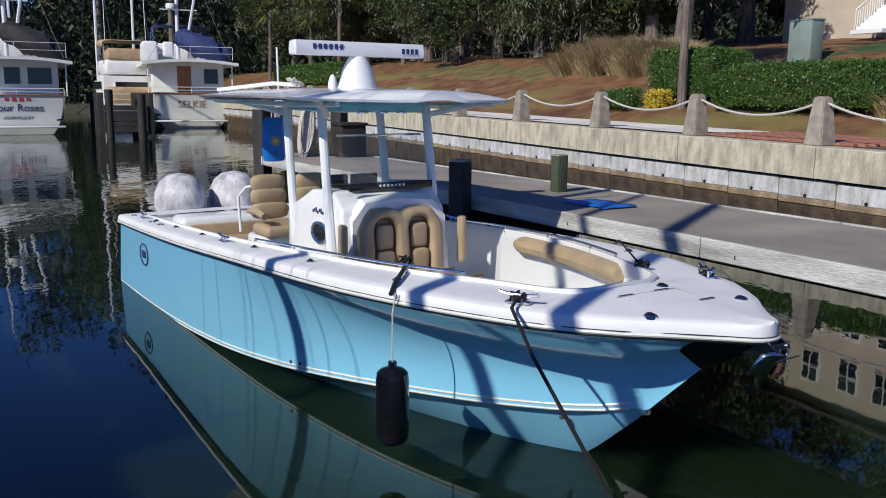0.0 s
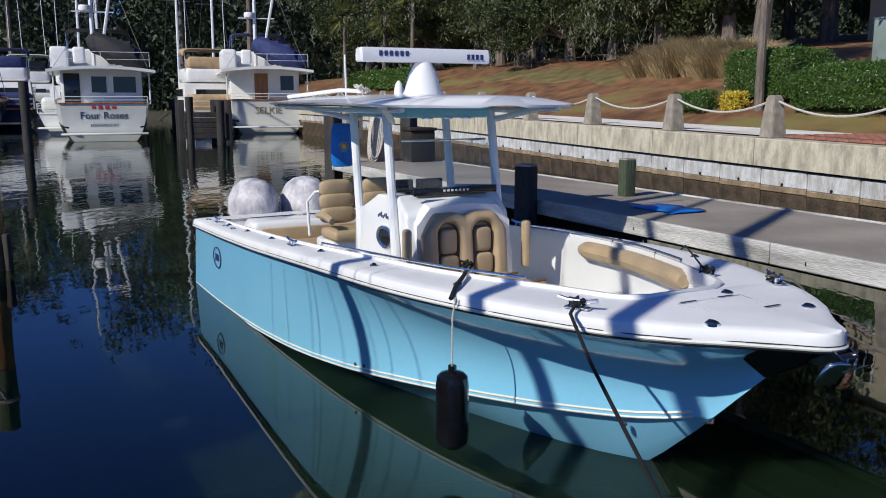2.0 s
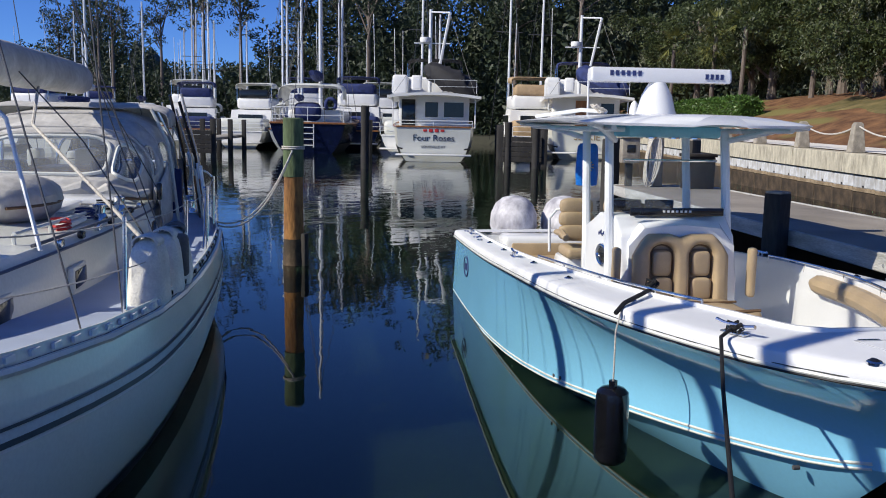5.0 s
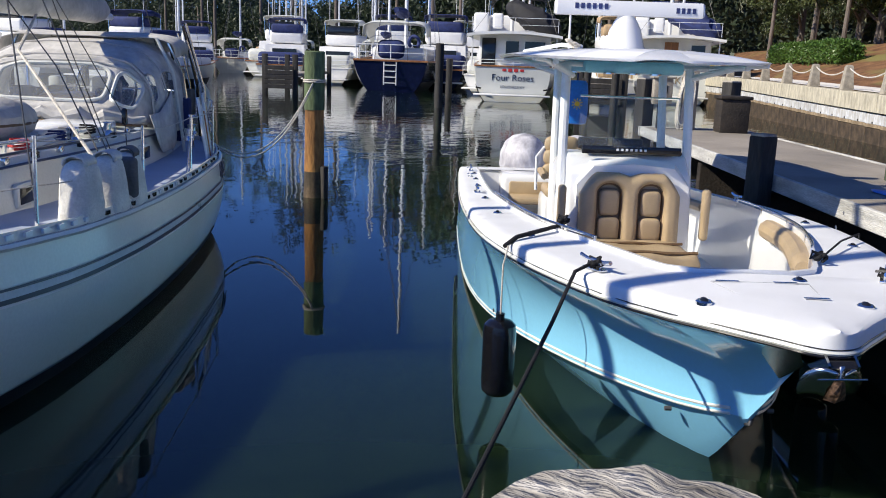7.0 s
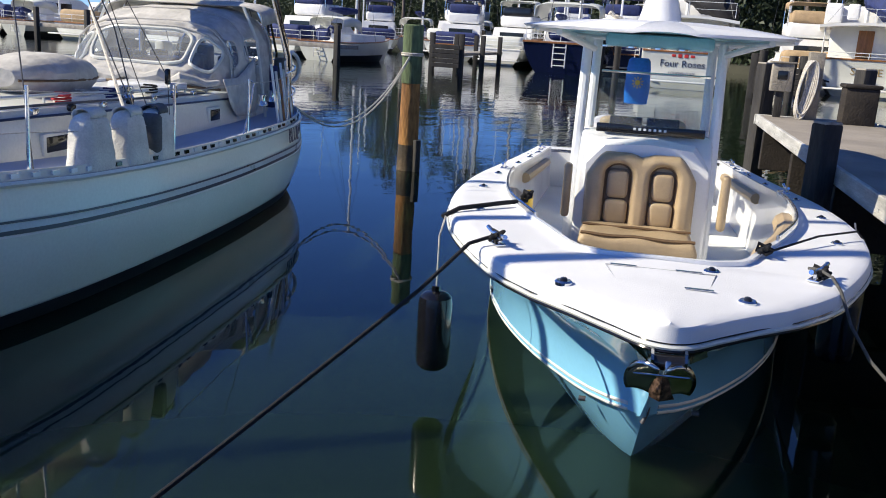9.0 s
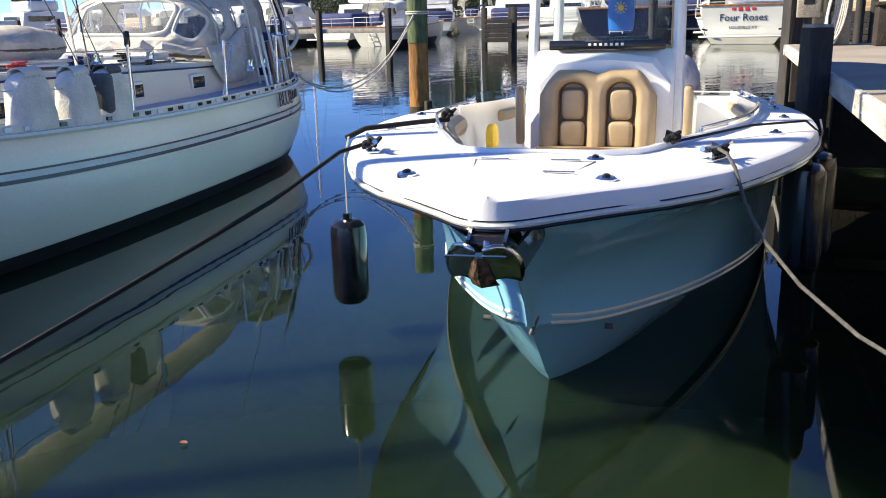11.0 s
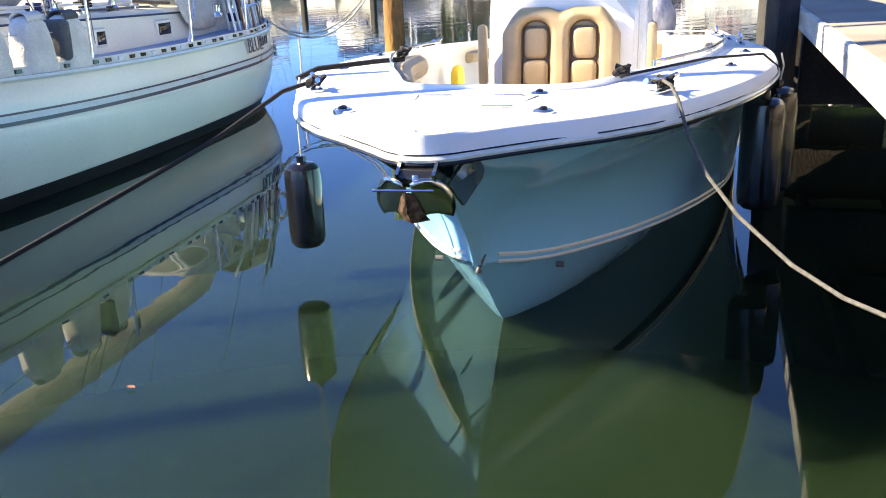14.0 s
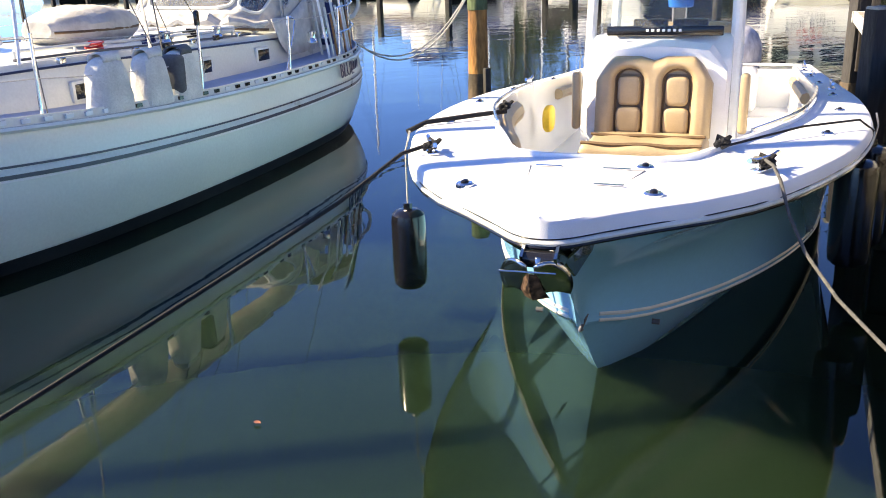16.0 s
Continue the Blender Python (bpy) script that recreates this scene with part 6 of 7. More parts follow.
for z, k in ((-2.5, 1.0), (0, 1.0), (1.2, 0.98), (1.965, 0.97), (2.035, 0.94), (2.065, 0.86), (2.07, 0.5), (2.075, 0.1)):
    rows.append([(0.148 * k * math.cos(a) * (1 + 0.05 * noise.noise(Vector((2 * math.cos(a), 2 * math.sin(a), z)))), 0.148 * k * math.sin(a) * (1 + 0.05 * noise.noise(Vector((2 * math.sin(a), 2 * math.cos(a), z)))), z + 0.008 * noise.noise(Vector((9 * k * math.cos(a), 9 * k * math.sin(a), 0)))) for a in [2 * math.pi * j / 28 for j in range(28)]])
loft(bm, rows, ring=True, caps=True)
part("shaft", bm, STONE, np_)

# ---- boats across the basin ----
def heading(x, y, ang, s=1.0):
    return Matrix.Translation((x, y, 0)) @ Matrix.Rotation(radians(ang), 4, "Z") @ Matrix.Diagonal((s, s, s, 1))


def simple_hull(t, L, W, h0, h1, mat, tumble=0.9, draft=0.5, label="", bilge=0.38):
    """A round-bilged hull: transom at x = 0, bow at x = L."""
    bm = B()
    rows = []
    for k in range(15):
        u = k / 14
        b = W / 2 * (0.86 + 0.14 * math.sin(math.pi * min(1, u * 1.3))) * (1 - max(0, (u - 0.45) / 0.55) ** 2.2)
        b = max(b, 0.02)
        zs = h0 + (h1 - h0) * u ** 1.8
        zb = -draft + (draft + h1 * 0.85) * max(0, (u - 0.8) / 0.2) ** 2
        sec = [(L * u + (0.25 * (1 - z / h0) if k == 0 else 0), b * (max(0.0, (z - zb) / (zs - zb)) ** bilge) * (1 - (1 - tumble) * max(0, (z - zs * 0.5) / zs)), z) for z in [zb + (zs - zb) * j / 8 for j in range(9)]]
        rows.append([(x, -y, z) for x, y, z in sec[::-1]] + sec[1:])
    loft(bm, rows)
    bm.faces.new([bm.verts.new(p) for p in rows[0]])
    bm.faces.new([bm.verts.new((r[0][0], r[0][1], r[0][2] - 0.05)) for r in rows] + [bm.verts.new((r[-1][0], r[-1][1], r[-1][2] - 0.05)) for r in rows[::-1]])
    bmesh.ops.remove_doubles(bm, verts=bm.verts, dist=0.001)
    part("hull", bm, mat, t, label)
    for sg in (0, -1):
        bm = B()
        loft(bm, [[(p[0], p[1] * 1.012 + (0.012 if sg else -0.012), p[2]) for p in (r[::-1] if sg else r)[4:8]] for r in rows[:11]])
        part("boot_stripe", bm, DARKBOOT, t, "dark paint at the waterline")
    bm = B()
    tube(bm, [r[0] for r in rows][::-1] + [r[-1] for r in rows], 0.05, 5)
    part("rail_cap", bm, TEAK if mat is not WHITE else WHITE, t)


def win(t, c, s, axis=0):
    """A framed window standing a little proud of its wall."""
    bm = B()
    d = [s[0] + 0.08, s[1] + 0.08, s[2] + 0.08]
    d[axis] = s[axis]
    box(bm, c, d, 0.01, seg=1)
    f = part("window_frame", bm, WHITE, t)
    bm = B()
    e = list(s)
    e[axis] = s[axis] + 0.03
    box(bm, c, e, 0.01, seg=1)
    part("pane", bm, DARKGLASS, t)


def rails(t, pts, h, mat=ALU, r=0.02):
    bm = B()
    tube(bm, [(x, y, z + h) for x, y, z in pts], r, 5)
    tube(bm, [(x, y, z + h * 0.5) for x, y, z in pts], r * 0.8, 5)
    for p in pts:
        tube(bm, [p, (p[0], p[1], p[2] + h)], r, 5)
    part("guard_rail", bm, mat, t)


def trawler(label, m, name, under, name_mat, canvas, door):
    t = thing("trawler_yacht", label, "motor yacht", m)
    simple_hull(t, 12.5, 5.2, 2.0, 2.7, CREAM, label="white hull with a broad rounded transom", draft=0.25, bilge=0.17)
    bm = B()
    box(bm, (-0.28, 0, 0.42), (0.6, 4.3, 0.10), 0.04)
    part("swim_platform", bm, WHITE, t)
    bm = B()
    box(bm, (5.2, 0, 2.85), (7.2, 4.1, 1.9), 0.08)
    part("cabin", bm, WHITE, t, "white deckhouse")
    bm = B()
    for k in range(8):
        box(bm, (4.3, -2.32 + 0.6629 * k, 3.86), (9.4, 0.6625, 0.15))
    bmesh.ops.remove_doubles(bm, verts=bm.verts, dist=0.002)
    for v in bm.verts:
        v.co.z -= 0.20 * (v.co.y / 2.65) ** 2
    part("boat_deck", bm, WHITE, t, "white boat deck overhanging aft")
    for sg in (-1, 1):
        bm = B()
        tube(bm, [(0.2, sg * 2.35, 1.95), (0.2, sg * 2.35, 3.78)], 0.04, 6)
        part("deck_post", bm, WHITE, t)
    for y, w in ((-0.15, 0.75), (1.15, 1.15)) if not door else ((1.3, 0.8),):
        win(t, (1.58, -y, 3.0), (0.06, w, 0.85))
    bm = B()
    box(bm, (1.56, 0.25 if door else 1.5, 2.75), (0.08, 0.8, 1.65), 0.02)
    part("cabin_door", bm, TEAK if door else DARKGLASS, t, "varnished cabin door")
    for k in range(4):
        for sg in (-1, 1):
            win(t, (3.0 + 1.5 * k, sg * 2.06, 3.05), (0.95, 0.06, 0.7), 1)
    bm = B()
    box(bm, (6.4, 0, 4.45), (3.6, 3.6, 1.15), 0.25, seg=3)
    part("flybridge", bm, WHITE, t, "white flybridge coaming")
    bm = B()
    loft(bm, [arch(5.0, 1.7, 5.6, 6.15, flat=0.35), arch(6.2, 1.75, 5.65, 6.25, flat=0.35), arch(7.4, 1.65, 5.6, 6.15, flat=0.35)])
    ob = part("flybridge_top", bm, canvas, t, "canvas flybridge top")
    ob.modifiers.new("thick", "SOLIDIFY").thickness = 0.03
    for x in (5.05, 7.35):
        for sg in (-1, 1):
            bm = B()
            tube(bm, [(x, sg * 1.68, 4.8), (x, sg * 1.68, 5.85)], 0.025, 5)
            part("top_pole", bm, STEEL, t)
    bm = B()
    ell(bm, (0, 0, 0), (1.75, 1.15, 0.62), 26, 16, 0.8)
    for v in bm.verts:
        v.co += v.co * 0.16 * noise.noise(v.co * 1.7) + Vector((0, 0, 0.22 * noise.noise(v.co * 3.1)))
    bm.transform(Matrix.Translation((2.2, -1.0, 4.72)) @ Matrix.Rotation(radians(24), 4, "X") @ Matrix.Rotation(radians(70), 4, "Z"))
    part("covered_dinghy", bm, canvas, t, "dinghy under a loose canvas cover")
    bm = B()
    box(bm, (2.0, 1.05, 4.55), (0.5, 0.62, 0.85), 0.12, seg=3)
    part("life_raft", bm, WHITE, t, "white life raft canister")
    bm = B()
    box(bm, (3.6, 2.05, 4.45), (2.4, 0.9, 1.15), 0.15, seg=3)
    part("side_coaming", bm, WHITE, t, "white raised side coaming")
    rails(t, [(0.1, -2.4, 3.9), (0.0, 0, 3.9), (0.1, 2.4, 3.9), (2.4, 2.5, 3.9), (4.6, 2.5, 3.9)], 0.75, r=0.013)
    rails(t, [(0.05, -2.2, 2.0), (0.0, 0, 2.0), (0.05, 2.2, 2.0)], 0.35)
    bm = B()
    tube(bm, [(4.2, 0.3, 3.9), (4.1, 0.3, 6.6), (4.0, 0.3, 9.0)], [0.12, 0.11, 0.09], 8)
    part("mast", bm, ALU, t, "white signal mast")
    bm = B()
    tube(bm, [(3.6, -0.1, 4.6), (3.2, -0.5, 6.8), (2.9, -0.85, 8.7)], 0.085, 6)
    tube(bm, [(4.0, 0.3, 8.85), (2.9, -0.85, 8.7)], 0.05, 6)
    tube(bm, [(4.0, -0.9, 7.0), (4.0, 1.3, 7.0)], 0.04, 6)
    part("derrick", bm, ALU, t, "white derrick spar")
    bm = B()
    lathe(bm, [(0.3, 7.05), (0.34, 7.2), (0.3, 7.35)], 14, (4.0, 0.62, 0))
    part("radar_dome", bm, WHITE, t)
    for sg in (-1, 1):
        bm = B()
        tube(bm, [(4.0, 0.3, 8.9), (5.6, sg * 2.4, 3.9)], 0.014, 4)
        tube(bm, [(2.9, -0.85, 8.6), (0.4, sg * 2.3, 3.9)], 0.012, 4)
        part("stay", bm, DARKWIRE, t)
        bm = B()
        tube(bm, [(-0.03, sg * 1.75, 0.75), (-0.03, sg * 2.05, 0.80)], 0.05, 6)
        part("exhaust", bm, GLOSSBLACK, t)
    back = Matrix.Translation((0.062, 0, 1.36)) @ Matrix.Rotation(radians(-90), 4, "Z") @ Matrix.Rotation(radians(97), 4, "X")
    words("name_lettering", name, 0.52 if not door else 0.56, name_mat, t, back, "painted boat name on the transom")
    words("port_lettering", under, 0.21, name_mat, t, Matrix.Translation((0.128, 0, 0.86)) @ Matrix.Rotation(radians(-90), 4, "Z") @ Matrix.Rotation(radians(97), 4, "X"))
    if not door:
        bm = B()
        for k in range(4):
            bm = B()
            box(bm, (0.02, -0.5 + 0.33 * k, 1.80), (0.03, 0.22, 0.14 + 0.06 * (k in (1, 2))), 0.02, seg=1)
            part("emblem_patch", bm, RED, t, "red painted patch above the name")
    return t


GOLD = M("gold_leaf_letters", (0.30, 0.22, 0.10), 0.4, var=0.2, bump=0.0)
trawler("white trawler yacht with a black-covered dinghy, stern to the basin", heading(-25.8, 48.8, 119, 1.12), "Four Roses", "LOUISVILLE KY", NAVYPAINT, M("black_canvas", (0.02, 0.02, 0.024), 0.8, var=0.3, bump=0.3), False)
trawler("white trawler yacht with blue canvas and a teak cabin door", heading(-20.0, 61.5, 114, 1.22), "SELKIE", "", GOLD, NAVY, True)


def sloop(label, m, hullmat, canvas, L=11.0, mast=13.0):
    t = thing("sailing_boat", label, "sailing boat", m)
    simple_hull(t, L, 4.4, 1.45, 1.9, hullmat, label="hull seen from its transom")
    bm = B()
    box(bm, (5.4, 0, 1.75), (5.4, 2.7, 0.75), 0.15, seg=3)
    part("cabin", bm, WHITE, t)
    bm = B()
    loft(bm, [arch(1.2, 1.6, 2.6, 3.3, flat=0.4), arch(2.6, 1.65, 2.7, 3.45, flat=0.4), arch(4.0, 1.5, 2.2, 3.3, flat=0.4)])
    ob = part("cockpit_enclosure", bm, CREAM, t, "pale canvas cockpit enclosure")
    ob.modifiers.new("thick", "SOLIDIFY").thickness = 0.03
    bm = B()
    loft(bm, [arch(1.25, 1.5, 1.55, 2.7, flat=0.5), arch(1.3, 1.45, 1.6, 2.65, flat=0.5)])
    part("aft_curtain", bm, CLEAR, t)
    bm = B()
    box(bm, (0.9, 0.1, 2.0), (0.4, 1.3, 0.9), 0.3, seg=3)
    part("wheel_cover", bm, canvas, t, "dark canvas wheel cover")
    bm = B()
    tube(bm, [(5.5, 0, 1.9), (5.4, 0, mast)], [0.11, 0.08], 8)
    part("mast", bm, ALU, t)
    bm = B()
    tube(bm, [(5.4, 0, 3.9), (3.8, 0, 3.85), (1.6, 0, 3.9)], [0.22, 0.3, 0.14], 9)
    part("boom_cover", bm, canvas, t, "canvas sail cover")
    bm = B()
    tube(bm, [(0.15 + 0.05 * math.sin(3 * u), -1.1 + 0.24 * math.sin(u), 2.35 + 0.28 * math.cos(u)) for u in [-2.4 + 4.8 * i / 14 for i in range(15)]], 0.085, 8)
    part("horseshoe_buoy", bm, NAVY, t)
    rails(t, [(2.2, -1.9, 1.45), (0.2, -1.7, 1.45), (0.1, 0, 1.45), (0.2, 1.7, 1.45), (2.2, 1.9, 1.45), (5, 2.1, 1.5)], 0.75)
    bm = B()
    for x in (-0.3, 0.3):
        tube(bm, [(-0.04, x, 0.3), (0.0, x, 1.4)], 0.03, 5)
    for k in range(4):
        tube(bm, [(-0.04, -0.3, 0.4 + 0.28 * k), (-0.04, 0.3, 0.4 + 0.28 * k)], 0.025, 5)
    part("stern_ladder", bm, WHITE, t)
    for sg in (-1, 1):
        bm = B()
        tube(bm, [(5.4, 0, mast - 0.3), (5.3, sg * 2.0, 1.6)], 0.014, 4)
        tube(bm, [(5.4, 0, mast - 0.3), (0.2, sg * 0.8, 1.5)], 0.014, 4)
        part("stay", bm, DARKWIRE, t)


def cruiser(label, m, trim, tower=True, hullmat=WHITE):
    t = thing("motor_cruiser", label, "motor yacht", m, "cruisers across the basin")
    simple_hull(t, 11.5, 4.4, 1.25, 2.1, hullmat, label="hull seen from its transom")
    bm = B()
    box(bm, (1.6, 0, 1.75), (2.4, 3.5, 1.0), 0.3, seg=3)
    part("cockpit_cover", bm, trim, t, "canvas cockpit cover")
    bm = B()
    box(bm, (-0.3, 0, 0.4), (0.7, 3.6, 0.1), 0.03)
    part("swim_platform", bm, WHITE, t)
    bm = B()
    box(bm, (4.9, 0, 4.2), (1.6, 2.5, 0.75), 0.2, seg=3)
    part("screen", bm, DARKGLASS if trim is CREAM else trim, t, "dark flybridge screen")
    bm = B()
    loft(bm, [[(3.0, -1.7, 1.3), (3.4, -1.6, 2.9), (3.4, 1.6, 2.9), (3.0, 1.7, 1.3)], [(6.5, -1.7, 1.5), (6.2, -1.5, 3.0), (6.2, 1.5, 3.0), (6.5, 1.7, 1.5)], [(9.5, -1.0, 1.8), (7.6, -1.2, 2.9), (7.6, 1.2, 2.9), (9.5, 1.0, 1.8)]], caps=True)
    part("superstructure", bm, WHITE, t)
    win(t, (3.2, 0, 2.2), (0.12, 2.0, 0.7))
    for sg in (-1, 1):
        win(t, (5.0, sg * 1.66, 2.35), (2.6, 0.08, 0.45), 1)
    bm = B()
    box(bm, (5.6, 0, 3.45), (3.0, 2.8, 0.9), 0.25, seg=3)
    part("flybridge", bm, WHITE, t)
    bm = B()
    loft(bm, [arch(4.2, 1.5, 4.6, 5.05, flat=0.35), arch(5.6, 1.55, 4.7, 5.15, flat=0.35), arch(6.8, 1.4, 4.6, 5.0, flat=0.35)])
    ob = part("canvas_top", bm, trim, t, "canvas top")
    ob.modifiers.new("thick", "SOLIDIFY").thickness = 0.03
    for x in (4.3, 6.7):
        for sg in (-1, 1):
            bm = B()
            tube(bm, [(x, sg * 1.4, 3.6), (x, sg * 1.4, 4.8)], 0.03, 5)
            part("pole", bm, STEEL, t)
    if tower:
        bm = B()
        tube(bm, [(4.8, -1.2, 5.0), (4.6, -1.1, 9.5)], 0.02, 4)
        tube(bm, [(4.8, 1.2, 5.0), (4.7, 1.2, 8.5)], 0.02, 4)
        part("aerial", bm, ALU, t)
    rails(t, [(0.2, -1.9, 1.25), (0.1, 0, 1.25), (0.2, 1.9, 1.25)], 0.6)
    return t


sloop("navy-hulled sailing boat with pale cockpit enclosure and blue sail cover", heading(-39.8, 54.0, 120, 1.6), M("navy_hull", (0.006, 0.009, 0.038), 0.2, var=0.1, bump=0.0, coat=0.4), NAVY, 11, 14)
DARKHULL = M("dark_blue_hull", (0.02, 0.03, 0.07), 0.2, var=0.1, bump=0.0, coat=0.4)
CTAN = M("tan_canvas", (0.42, 0.30, 0.18), 0.85, var=0.15, bump=0.3)
for x, y, a, s, trim in ((-24.0, 63.0, 116, 1.25, CTAN), (-33.5, 58.5, 118, 1.1, CREAM), (-44.0, 66.0, 119, 1.35, NAVY), (-52.0, 60.0, 122, 1.2, CREAM), (-60.0, 62.0, 125, 1.3, NAVY), (-70.0, 70.0, 126, 1.3, CREAM), (-62.0, 82.0, 122, 1.5, NAVY), (-80.0, 68.0, 130, 1.3, NAVY), (-90.0, 90.0, 125, 1.5, CTAN), (-50.0, 80.0, 120, 1.5, CREAM)):
    dark = trim is NAVY and s > 1.3
    cruiser("dark-hulled motor cruiser with navy canvas, moored across the basin" if dark else "white motor cruiser with canvas top, moored across the basin", heading(x, y, a + 7 * math.sin(x), s * (1 + 0.08 * math.sin(y))), trim, hullmat=DARKHULL if dark else WHITE if s < 1.26 else CREAM)
for x, y, a, s in ((-47.5, 62.0, 121, 1.2), (-57.0, 71.0, 122, 1.3), (-74.0, 78.0, 125, 1.3), (-85.0, 78.0, 128, 1.3)):
    sloop("white sailing boat moored across the basin", heading(x, y, a, s), CREAM, NAVY, 11, 13.5)
rng = random.Random(5)
for k in range(16):
    x, y = -30 - 4.6 * k + rng.uniform(-1.5, 1.5), 66 + rng.uniform(-3, 14) + 0.9 * k
    t = thing("far_mast", "tall white mast with stays of a moored sailing boat", "mast", Matrix.Translation((x, y, 0)), "masts across the basin")
    bm = B()
    h = rng.uniform(13, 19)
    tube(bm, [(0, 0, -0.5), (0.1, 0, h)], [0.13, 0.09], 6)
    part("spar", bm, ALU, t)
    bm = B()
    tube(bm, [(0, 0, h), (3.5, -3.5, 1)], 0.025, 4)
    tube(bm, [(0, 0, h), (-3.5, 3.5, 1)], 0.025, 4)
    tube(bm, [(-1, -0.8, h * 0.6), (1, 0.8, h * 0.6)], 0.04, 4)
    part("stay", bm, DARKWIRE, t)

for x, y, a, s, trim in ((-58.0, 40.5, 112, 1.1, NAVY), (-67.0, 35.0, 108, 1.2, CREAM), (-76.0, 31.0, 112, 1.15, CTAN), (-86.0, 27.0, 106, 1.2, NAVY), (-96.0, 22.0, 110, 1.2, CREAM), (-92.0, 44.0, 115, 1.3, CREAM)):
    cruiser("white motor cruiser with canvas top, moored along the side dock", heading(x, y, a, s), trim, hullmat=CREAM)
for x, y in ((-50.0, 39.0), (-62.5, 37.5), (-72.0, 32.0), (-82.0, 28.0)):
    sloop("white sailing boat moored along the side dock", heading(x, y, 111, 0.95), CREAM, NAVY, 11, 14.5)
sd = thing("side_dock", "long dark timber dock with piles along the basin side", "dock", heading(-44.0, 37.5, 199), kind="structure")
bm = B()
box(bm, (30, 0, 1.2), (60, 2.0, 0.28), 0.02)
part("decking", bm, WOOD, sd)
for i in range(11):
    bm = B()
    box(bm, (0.3 + 5.9 * i, 1.1, 0.4), (0.34, 0.34, 4.4), 0.03)
    part("pile", bm, TAR, sd)

# far dock with dark piles
fd = thing("far_dock", "dark timber dock with piles across the basin", "dock", heading(-39.5, 42.0, 124), kind="structure")
bm = B()
box(bm, (9.0, 0, 1.15), (18, 1.6, 0.2), 0.02)
part("decking", bm, WOOD, fd)
for i in range(3):
    for sg in (-1, 1):
        bm = B()
        box(bm, (0.3 + 7.5 * i, sg * 1.0, 0.4), (0.34, 0.34, 4.2), 0.03)
        part("pile", bm, TAR, fd)
for x, y, h in ((-24.3, 38.7, 3.3), (-20.0, 47.5, 2.6), (-17.8, 46.5, 2.4), (-31.5, 50.0, 2.6), (-15.0, 58.0, 2.6)):
    pile("basin_pile", "dark tarred pile standing in the basin", Matrix.Translation((x, y, 0)), 0.22, h, TAR)
fd2 = thing("far_dock", "dark timber dock with piles beside the trawlers", "dock", heading(-19.2, 47.8, 116), kind="structure")
bm = B()
box(bm, (6.0, 0, 1.25), (12, 2.2, 0.3), 0.02)
part("decking", bm, WOOD, fd2)
for i in range(4):
    for sg in (-1, 1):
        bm = B()
        box(bm, (0.2 + 3.8 * i, sg * 1.3, 0.15), (0.36, 0.36, 4.6), 0.03)
        part("pile", bm, TAR, fd2)

for t, w in ((fd2, 2.3), (fd, 1.9)):
    for k in range(5):
        bm = B()
        box(bm, (-0.02, 0, 0.42 + 0.30 * k), (0.10, w, 0.28), 0.02, seg=1)
        part("end_plank", bm, TAR, t, "dark tarred end planking")

# ---- plants, trees and buildings on the bank ----
def W3(u, v, dz=0.0):
    return WALL @ Vector((u, -v, ground_z(u, v) + dz))


nrng = np.random.default_rng(3)


def hedge(label, u0, u1, v0, v1, h, mat, n, size, cat="hedge"):
    t = thing("hedge", label, cat)
    pts = []
    for _ in range(n):
        u, v, w = nrng.uniform(u0, u1), nrng.uniform(v0, v1), nrng.uniform(0, 1)
        k = nrng.integers(0, 3)
        if k == 0:
            w = 1
        elif k == 1:
            v = v0
        else:
            u = u0 if nrng.random() < 0.5 else u1
        bump = 0.10 * noise.noise(Vector((u * 1.4, v * 1.4, w * 2)))
        r = 1 - 0.10 * max(0, w - 0.8) / 0.2
        cu, cv = (u0 + u1) / 2, (v0 + v1) / 2
        p = W3(cu + (u - cu) * r, cv + (v - cv) * r)
        base = ground_z(cu, cv)
        pts.append((p.x + nrng.normal() * 0.05 + bump, p.y + nrng.normal() * 0.05, base + h * w + bump + nrng.normal() * 0.04))
    cloud("foliage", pts, size, mat, t)
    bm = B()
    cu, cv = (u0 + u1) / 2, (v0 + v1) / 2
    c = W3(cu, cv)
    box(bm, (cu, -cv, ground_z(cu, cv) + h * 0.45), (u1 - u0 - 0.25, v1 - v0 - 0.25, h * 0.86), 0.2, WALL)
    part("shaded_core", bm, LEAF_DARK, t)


hedge("clipped dark green hedge above the terrace", -1.5, 9.3, 4.6, 6.6, 1.15, LEAF_HEDGE, 52000, 0.085)
hedge("rounded green shrub on the pine straw", 10.2, 13.1, 5.3, 7.2, 1.45, LEAF_HEDGE, 18000, 0.085, "shrub")
hedge("low green shrub by the walk", 13.0, 14.7, 4.3, 5.2, 0.55, LEAF_HEDGE, 4500, 0.085, "shrub")
hedge("small rounded shrub with yellow leaves", 11.6, 12.3, 4.55, 5.1, 0.55, LEAF_YEL, 1300, 0.09, "shrub")
hedge("low green hedge beside the far walk", 46, 62, 6.5, 8, 1.3, LEAF_HEDGE, 9000, 0.22)


